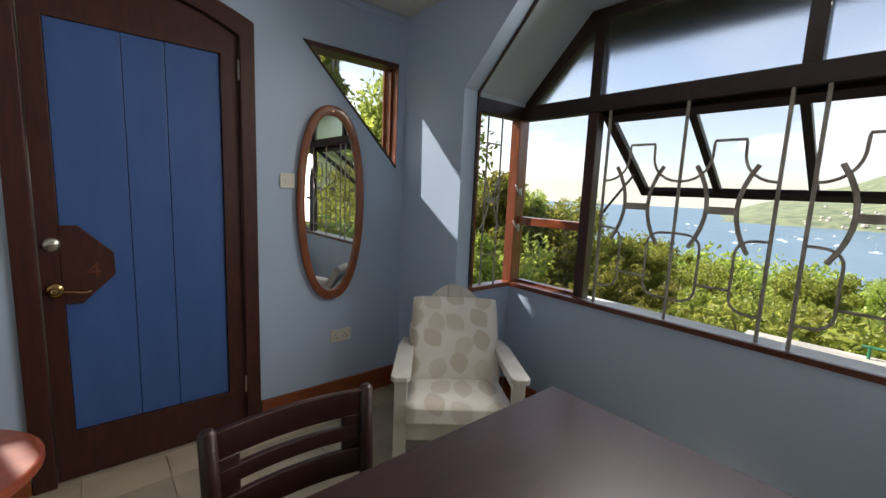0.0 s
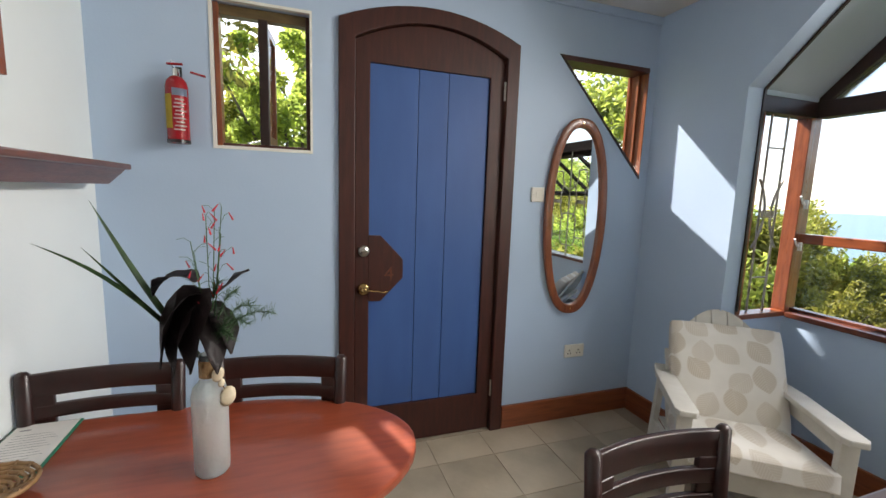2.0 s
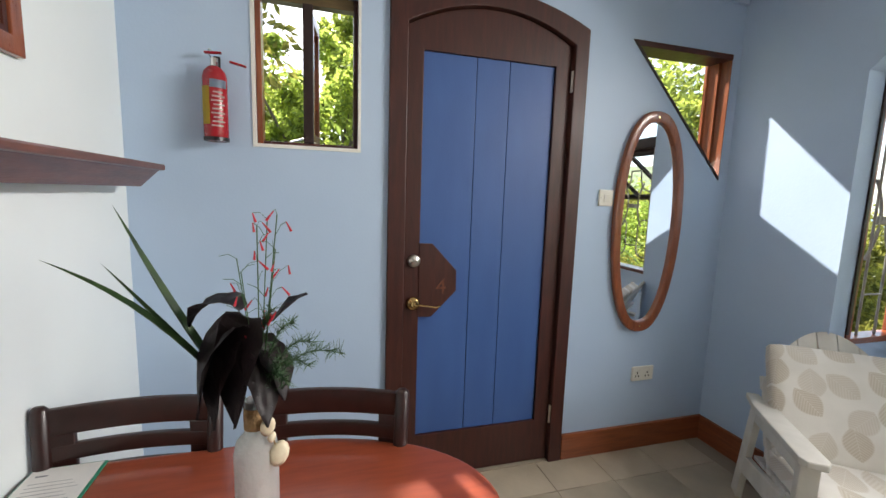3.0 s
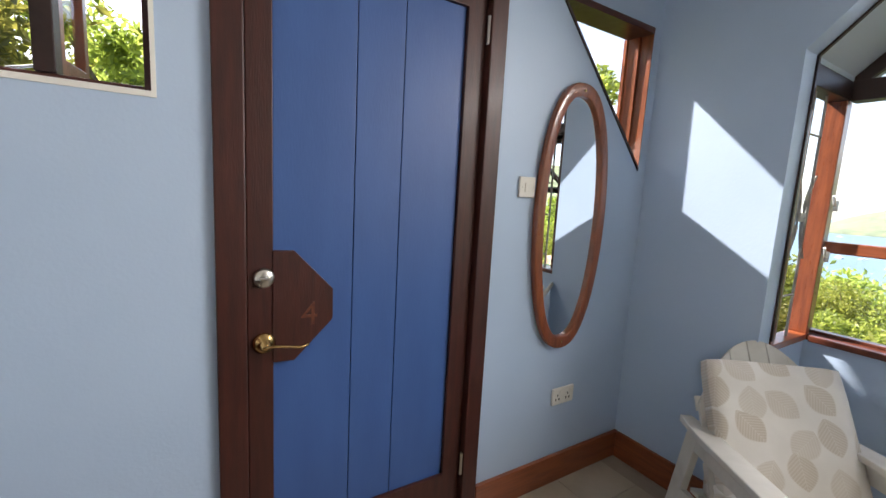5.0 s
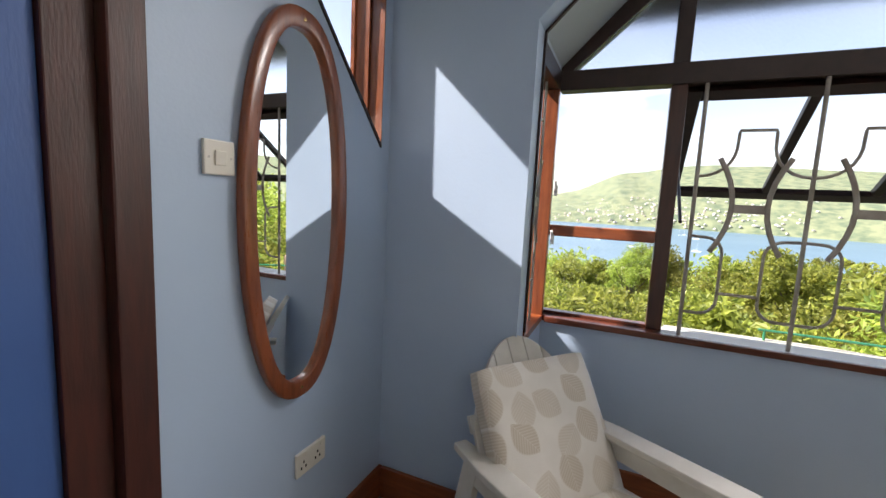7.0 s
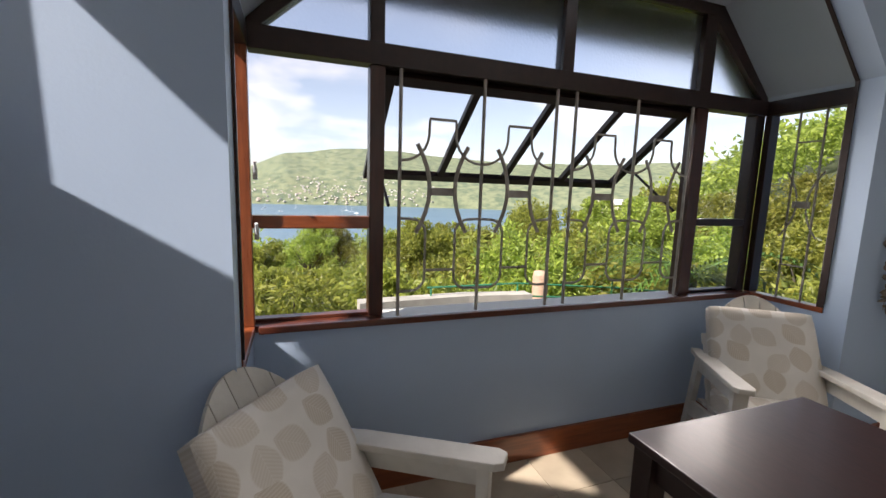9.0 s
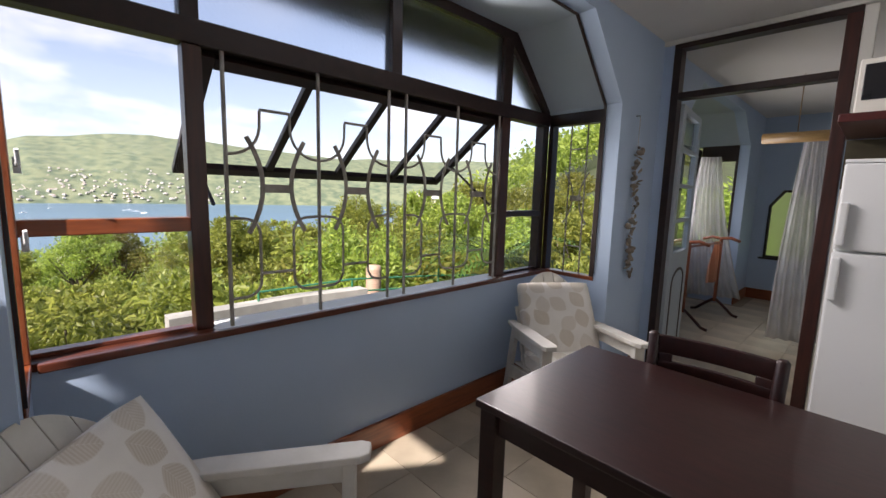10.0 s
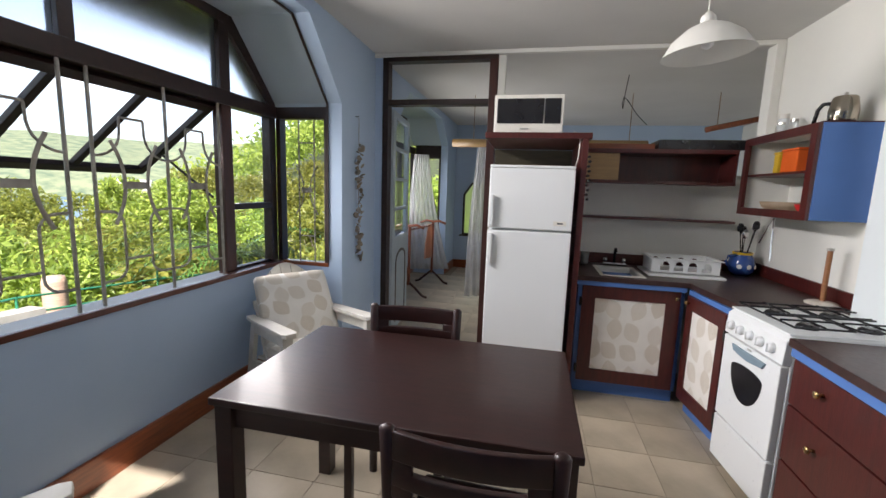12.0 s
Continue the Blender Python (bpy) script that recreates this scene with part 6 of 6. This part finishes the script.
M_LEAF = leaf_material("foliage", (0.47, 0.49, 0.09), (0.16, 0.20, 0.043), 0.6)
M_LEAF_G = leaf_material("silver_foliage", (0.42, 0.46, 0.36), (0.2, 0.27, 0.19), 0.3)
M_PALM = leaf_material("palm_foliage", (0.14, 0.22, 0.04), (0.07, 0.13, 0.025))
M_BARK = material("grey_bark", (0.20, 0.165, 0.125), 0.9, 0, (0.11, 0.09, 0.07), 7, 0.6, 25, (3, 3, 1))


def leaves(centres, spread, count, size, rng, mat, name, parent, droop=0.2):
    """Folded leaves scattered in clumps round the centres."""
    c = np.repeat(np.asarray(centres, float), count, 0)
    k = len(c)
    d = rng.normal(size=(k, 3))
    d /= np.linalg.norm(d, axis=1)[:, None]
    p = c + d * (rng.random(k) ** 0.45)[:, None] * np.repeat(np.asarray(spread, float), count)[:, None]
    axis = d + rng.normal(size=(k, 3)) * 0.7 - np.array((0, 0, droop))
    axis /= np.linalg.norm(axis, axis=1)[:, None]
    side = np.cross(axis, rng.normal(size=(k, 3)))
    side /= np.linalg.norm(side, axis=1)[:, None]
    s = (size * (0.6 + 0.8 * rng.random(k)))[:, None]
    lift = np.cross(axis, side) * s * 0.10
    v = np.stack([p - axis * s * 0.5, p + side * s * 0.24 + lift, p + axis * s * 0.55, p - side * s * 0.24 + lift], 1).reshape(-1, 3)
    f = np.arange(k)[:, None] * 4
    faces = np.concatenate([np.hstack([f, f + 1, f + 2]), np.hstack([f, f + 2, f + 3])])
    me = bpy.data.meshes.new(name)
    me.from_pydata(v.tolist(), [], faces.tolist())
    me.materials.append(mat)
    ob = new(name, me)
    ob.parent = parent
    return ob


def tree(m, seed, label, high=6.0, wide=2.3, clumps=46, per=110, size=0.17, mat=None, name="tree"):
    """A leaning trunk with limbs and an uneven crown of clumps."""
    rng = np.random.default_rng(seed)
    t = thing(name, m, label, "tree", "hillside trees")
    lean = rng.uniform(-0.5, 0.5, 2) * min(1.0, (wide / 2.3) ** 2)
    fork = Vector((lean[0] * 0.5, lean[1] * 0.5, high * 0.42))
    wood_bm = tube([(0, 0, -0.6), (lean[0] * 0.1, lean[1] * 0.15, high * 0.2), fork], 0.13, 8, None, 1, False, (0, 1, 0), lambda k: 1.2 - 0.5 * k)
    centres, spread = [], []
    for i in range(clumps):
        a, e, k = rng.uniform(0, 2 * math.pi), rng.uniform(-0.35, 1.0), rng.uniform(0.45, 1.0)
        out = wide * k * (0.75 + 0.5 * noise.noise(Vector((math.cos(a) * 1.5 + seed, math.sin(a) * 1.5, e))))
        centres.append((lean[0] + math.cos(a) * out * math.cos(e * 1.2), lean[1] + math.sin(a) * out * math.cos(e * 1.2), high * 0.66 + e * high * 0.33 * k))
        spread.append(rng.uniform(0.22, 0.56) * wide / 2.3)
    for c in centres[::4]:
        end = Vector(c)
        tube([fork, fork.lerp(end, 0.5) + Vector((0, 0, -0.1)), end], 0.05, 5, wood_bm, 1, False, (0, 1, 0), lambda k: 1.1 - 0.85 * k)
    part("trunk", wood_bm, M_BARK, t)
    leaves(centres, spread, per, size, rng, mat or M_LEAF, "crown", t)
    return t


LABELS = ("broad-leaved tree with a sunlit green crown", "leafy tree with yellow-green foliage on the slope", "spreading tree with dense green leaves below the window", "tall leafy tree on the hillside")
kinds = [tree(pose(7.5, 2.6, -6.2), 11, LABELS[0], 5.2, 2.0, 46, 210, 0.125), tree(pose(9.0, -1.4, -6.4), 12, LABELS[1], 5.6, 2.3, 50, 210, 0.135),
         tree(pose(8.2, 0.7, -6.6), 13, LABELS[2], 5.6, 2.4, 54, 200, 0.12), tree(pose(13.0, 4.6, -6.5), 14, LABELS[3], 7.4, 2.6, 54, 170, 0.16)]
kinds[3].matrix_basis = pose(11.0, 8.6, -5.6)
rt = random.Random(21)


def canopy_top(az):
    """Elevation of the near canopy's skyline, in degrees."""
    pts = ((-80, 8.0), (-66, 5.5), (-58, 2.5), (-48, 1.8), (-37, 0.8), (-26, 0.2), (-18, -2.2), (-8, -4.2), (2, -5.2), (8, -6.0), (16, -6.5), (24, -4.8), (28, -2.0), (30, 0.0), (36, 1.6), (43, 3.0), (48, 3.0), (60, 6.0), (90, 12))
    for (a0, e0), (a1, e1) in zip(pts, pts[1:]):
        if a0 <= az <= a1:
            return e0 + (e1 - e0) * (az - a0) / (a1 - a0)
    return 6.0


for r, step, lower in ((8.5, 13, 6.5), (12.5, 10, 3.6), (18, 8, 1.6), (27, 6, 0.3), (40, 5, 0.0)):
    az = -78 + rt.uniform(0, step)
    while az < 62:
        rr = r * rt.uniform(0.88, 1.15)
        top = 1.45 + rr * math.tan(radians(canopy_top(az) - lower - rt.choice((-1.8, -0.6, 0.6, 2.0, 3.5, 5.0))))
        kind = rt.choice(kinds)
        k = rt.uniform(0.85, 1.1) * (1 + r / 55)
        high = {0: 5.2, 1: 5.6, 2: 5.6, 3: 7.4}[kinds.index(kind)] * k
        x, y = 0.7 + rr * math.cos(radians(az)), 1.4 + rr * math.sin(radians(az))
        if not (x < 4.8 and y > -8):
            c = copy_thing(kind, pose(x, y, top - high, 0, 0, rt.uniform(0, 360)) @ Matrix.Scale(1, 4))
            c.scale = (k, k, k)
        az += step * rt.uniform(0.8, 1.2)

# trees behind the north wall
for x, y, z, k, i in ((-2.6, 7.4, -1.2, 1.05, 2), (-0.2, 9.8, -1.5, 1.2, 0), (2.6, 9.0, -1.6, 1.0, 1), (5.2, 8.0, -2.0, 1.1, 2), (-4.6, 10.5, -1.5, 1.3, 3), (1.4, 13.0, -1.5, 1.15, 3), (-7.5, 9.0, -1.5, 1.2, 1), (-2.2, 13.5, -1.4, 1.2, 0), (4.0, 5.0, -3.3, 0.85, 0), (7.0, 12.0, -2.5, 1.1, 1), (12.2, 10.4, -4.9, 1.3, 0), (9.4, 10.2, -4.4, 1.2, 1)):
    c = copy_thing(kinds[i], pose(x, y, z, 0, 0, rt.uniform(0, 360)))
    c.scale = (k, k, k)
# shrub added to keep most sun out of the bay's north side light
tree(pose(1.80, 3.65, -2.4), 31, "slim dense green shrub added to block sun at the bay", 6.4, 0.15, 110, 130, 0.07, None, "shrub")
# unseen tree added to break up sunlight on the oval table
tree(pose(-2.0, 6.9, -0.9), 37, "slender tree with loose foliage, added to dapple the sun", 9.0, 1.35, 60, 110, 0.11)
tree(pose(5.6, 1.25, -2.9), 33, "silver-leaved shrub below the window", 2.5, 0.7, 26, 90, 0.13, M_LEAF_G, "shrub")
tree(pose(6.6, -0.4, -3.3), 35, "silver-leaved shrub below the window", 2.6, 0.7, 26, 90, 0.13, M_LEAF_G, "shrub")


def palm(m, seed, label):
    rng = random.Random(seed)
    t = thing("palm", m, label, "palm")
    part("trunk", tube([(0, 0, -1.5), (0.05, 0, 0), (0.1, 0.05, 1.0)], 0.09, 8), M_BARK, t)
    for i in range(15):
        a, up, ln = 2 * math.pi * i / 15 + rng.uniform(-0.15, 0.15), rng.uniform(0.25, 1.0), rng.uniform(1.2, 1.7)
        d = Vector((math.cos(a), math.sin(a), 0))
        spine = [Vector((0.1, 0.05, 1.0)) + d * ln * k / 9 + Vector((0, 0, up * ln * (k / 9) - 0.95 * ln * (k / 9) ** 2)) for k in range(10)]
        fb = tube(spine, 0.012, 4, None, 1, False, (0, 0, 1), lambda k: 1 - 0.8 * k)
        for k in range(1, 10):
            for s in (-1, 1):
                for q in (0.0, 0.5):
                    base = spine[k - 1].lerp(spine[k], q)
                    side = Vector((-d.y, d.x, 0)) * s
                    blade([base, base + side * 0.17 + d * 0.10 + Vector((0, 0, 0.02)), base + side * 0.33 + d * 0.24 - Vector((0, 0, 0.08))], 0.016, 0.2, fb)
        part("frond", fb, M_PALM, t)
    return t


pa = palm(pose(6.2, 3.9, -2.0), 5, "green palm with arching fronds below the window")
copy_thing(pa, pose(7.6, 2.2, -2.9, 0, 0, 50))
copy_thing(pa, pose(4.6, -2.8, -0.6, 0, 0, 100))

# terrace edge, rail and post below the window
tw = thing("terrace_wall", pose(0, 0, 0), "pale rendered low terrace wall below the window", "wall")
part("wall", slab([(5.04, 1.4), (5.24, 1.4), (5.3, 0.1), (5.2, -0.7), (5.0, -0.7), (5.1, 0.1)], [], "z", -3.2, 0.2), material("weathered_render", (0.46, 0.44, 0.38), 0.85, 0, (0.30, 0.29, 0.25), 3, 0.2, 30), tw)
rail = thing("green_rail", pose(0, 0, 0), "thin green pipe rail along the terrace", "railing")
M_GREEN = material("green_rail_paint", (0.03, 0.20, 0.10), 0.4)
for z in (0.14, 0.30):
    part("pipe", tube([(5.2, 0.6, z), (5.2, -0.6, z), (5.1, -2.0, z - 0.1), (4.9, -3.2, z - 0.2)], 0.012, 6), M_GREEN, rail)
for x, y in ((5.2, 0.55), (5.2, -0.6), (5.1, -2.0), (4.92, -3.1)):
    part("post", rod((x, y, -3.0), (x, y, 0.31), 0.012), M_GREEN, rail)
wp = thing("wooden_post", pose(5.4, -1.06, -3.0), "weathered pinkish wooden post", "post")
part("post", lathe([(0, 0), (0.11, 0), (0.105, 3.34), (0.09, 3.40), (0, 3.41)], 14), wood("weathered_post", (0.52, 0.36, 0.25), (0.4, 0.26, 0.18), 0.7), wp, "", True)

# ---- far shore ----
# distance haze is put into this muted green base colour
M_FAR = material("hazed_far_hillside", (0.19, 0.215, 0.12), 0.95, 0, (0.09, 0.125, 0.075), 0.03, 0.25, 0.06, mix=(0.35, 0.6), detail=9.0)


def ridge(az):
    pts = ((-75, 6.0), (-60, 5.0), (-45, 4.2), (-29, 4.1), (-18, 4.9), (-9, 5.5), (-3, 5.0), (1, 4.3), (6, 2.3), (11, 0.8), (15, -0.8), (18, -2.1))
    for (a0, e0), (a1, e1) in zip(pts, pts[1:]):
        if a0 <= az <= a1:
            return e0 + (e1 - e0) * (az - a0) / (a1 - a0)
    return -2.1


fb = bmesh.new()
grid = []
for i in range(0, 187):
    az = -75 + i * 0.5
    top = ridge(az) + 0.25 * noise.noise(Vector((az * 0.25, 0, 0)))
    col = []
    for j in range(13):
        k = j / 12
        r = 1660 + 900 * k
        z_top = 2560 * math.tan(radians(top))
        z = -61 + (z_top + 61) * (k ** 0.75) + 26 * noise.noise(Vector((az * 0.22, k * 3, 3))) * k * (1 - k) * 2
        col.append(fb.verts.new((r * math.cos(radians(az)), r * math.sin(radians(az)), z)))
    grid.append(col)
for a, b in zip(grid, grid[1:]):
    for j in range(12):
        fb.faces.new((a[j], a[j + 1], b[j + 1], b[j]))
structure("backdrop_hills", fb, M_FAR, "green hills across the bay in a haze-muted colour", True, "hills")


def shore_point(az, k):
    r = 1660 + 900 * k
    return Vector((r * math.cos(radians(az)), r * math.sin(radians(az)), -61 + (2560 * math.tan(radians(ridge(az))) + 61) * (k ** 0.75)))


def house_at(bm, p, w, d, h, turn, roof=True):
    m = Matrix.Translation(p) @ Matrix.Rotation(turn, 4, "Z")
    box(-w / 2, w / 2, -d / 2, d / 2, -1.5, h, 0, bm, m)
    if roof:
        slab([(-w * 0.56, h), (w * 0.56, h), (0, h + d * 0.3)], [], "y", -d * 0.55, d * 0.55, bm, 0, m)


walls_far, roofs_far = bmesh.new(), bmesh.new()
for i in range(270):
    az = rt.gauss(rt.choice((-13, -7, -1, 4)), 3.2)
    if not -40 < az < 9:
        continue
    k = min(abs(rt.gauss(0, 0.13)) + 0.008, 0.36)
    p = shore_point(az, k)
    w, d, h, turn = rt.uniform(5, 10), rt.uniform(4, 7), rt.uniform(1.6, 3.0), rt.uniform(0, 3.1)
    house_at(walls_far, p, w, d, h, turn, False)
    slab([(-w * 0.55, h), (w * 0.55, h), (0, h + 1.3)], [], "y", -d * 0.55, d * 0.55, roofs_far, 0, Matrix.Translation(p) @ Matrix.Rotation(turn, 4, "Z"))
M_RENDERED = material("white_render", (0.66, 0.64, 0.58), 0.8, 0, (0.5, 0.47, 0.4), 0.02)
M_ROOF = material("pale_roof", (0.55, 0.42, 0.36), 0.8, 0, (0.62, 0.58, 0.55), 0.03, mix=(0.45, 0.55))
town = tagged(new("far_town"), "white and pale houses of a town on the far shore", "houses", "", "stuff")
part("walls", walls_far, M_RENDERED, town)
part("roofs", roofs_far, M_ROOF, town)


def villa(m, w, d, h, label):
    t = thing("house", m, label, "house")
    part("wall", box(-w / 2, w / 2, -d / 2, d / 2, -5, h), M_RENDERED, t)
    part("roof", slab([(-w * 0.56, h), (w * 0.56, h), (w * 0.2, h + d * 0.24), (-w * 0.2, h + d * 0.24)], [], "y", -d * 0.56, d * 0.56), M_RENDERED, t)
    for i in range(4):
        x = -w * 0.36 + w * 0.24 * i
        part("window", box(x - 0.5, x + 0.5, -d / 2 - 0.05, -d / 2 + 0.05, h * 0.35, h * 0.75), M_BLACK, t)
    return t


villa(pose(66, -1.2, -10.0, 0, 0, -80), 6, 5, 2.6, "white house roof among the trees below")
villa(pose(60, -72, -1.6, 0, 0, -40), 11, 8, 3.5, "white house among the trees on the hillside")
villa(pose(105, -160, 9.0, 0, 0, -30), 14, 9, 4.5, "white house high on the wooded hillside")
villa(pose(130, -112, -5.0, 0, 0, -45), 12, 8, 4.0, "pale house on the wooded slope")

# wooded slope to the right of the bay, and woods on the slope below
rw = np.random.default_rng(8)
cents, spr = [], []
for _ in range(5200):
    az, r = rw.uniform(-100, 46), rw.uniform(48, 330)
    x, y = r * math.cos(radians(az)), r * math.sin(radians(az))
    z = land(x, y)
    lim = 1.45 + r * math.tan(radians(canopy_top(az) + (4.2 if az < -40 else 1.0)))
    h = min(z + rw.uniform(3, 7), lim)
    if h < z + 0.5:
        h = z + 1.0
    cents.append((x, y, h)), spr.append(rw.uniform(1.5, 3.2) * (0.7 + r / 260))
woods = tagged(new("far_woods"), "dense green woods covering the slopes", "woods", "", "stuff")
leaves(cents, spr, 70, 0.75, rw, M_LEAF, "foliage_mass", woods)


def sail_boat(m):
    t = thing("sailing_boat", m, "small white sailing boat moored in the bay", "boat", "moored boats")
    part("hull", slab([(-7, 0.9), (7.5, 1.2), (5.5, -0.4), (-6.2, -0.4)], [], "y", -1.7, 1.7, None, 0.3), M_WHITE, t)
    part("cabin", box(-3, 2.5, -1.1, 1.1, 1.0, 1.9, 0.2), M_WHITE, t)
    part("mast", rod((0.8, 0, 1), (0.8, 0, 14), 0.09), M_WHITE, t)
    part("boom", rod((0.8, 0, 2.6), (-5, 0, 2.5), 0.18), M_WHITE, t)
    return t


boat = sail_boat(pose(900, 160, -59.9, 0, 0, 30))
for i in range(28):
    az, r = rt.uniform(-8, 21), rt.uniform(720, 1560)
    copy_thing(boat, pose(r * math.cos(radians(az)), r * math.sin(radians(az)), -59.9, 0, 0, rt.uniform(0, 360)))
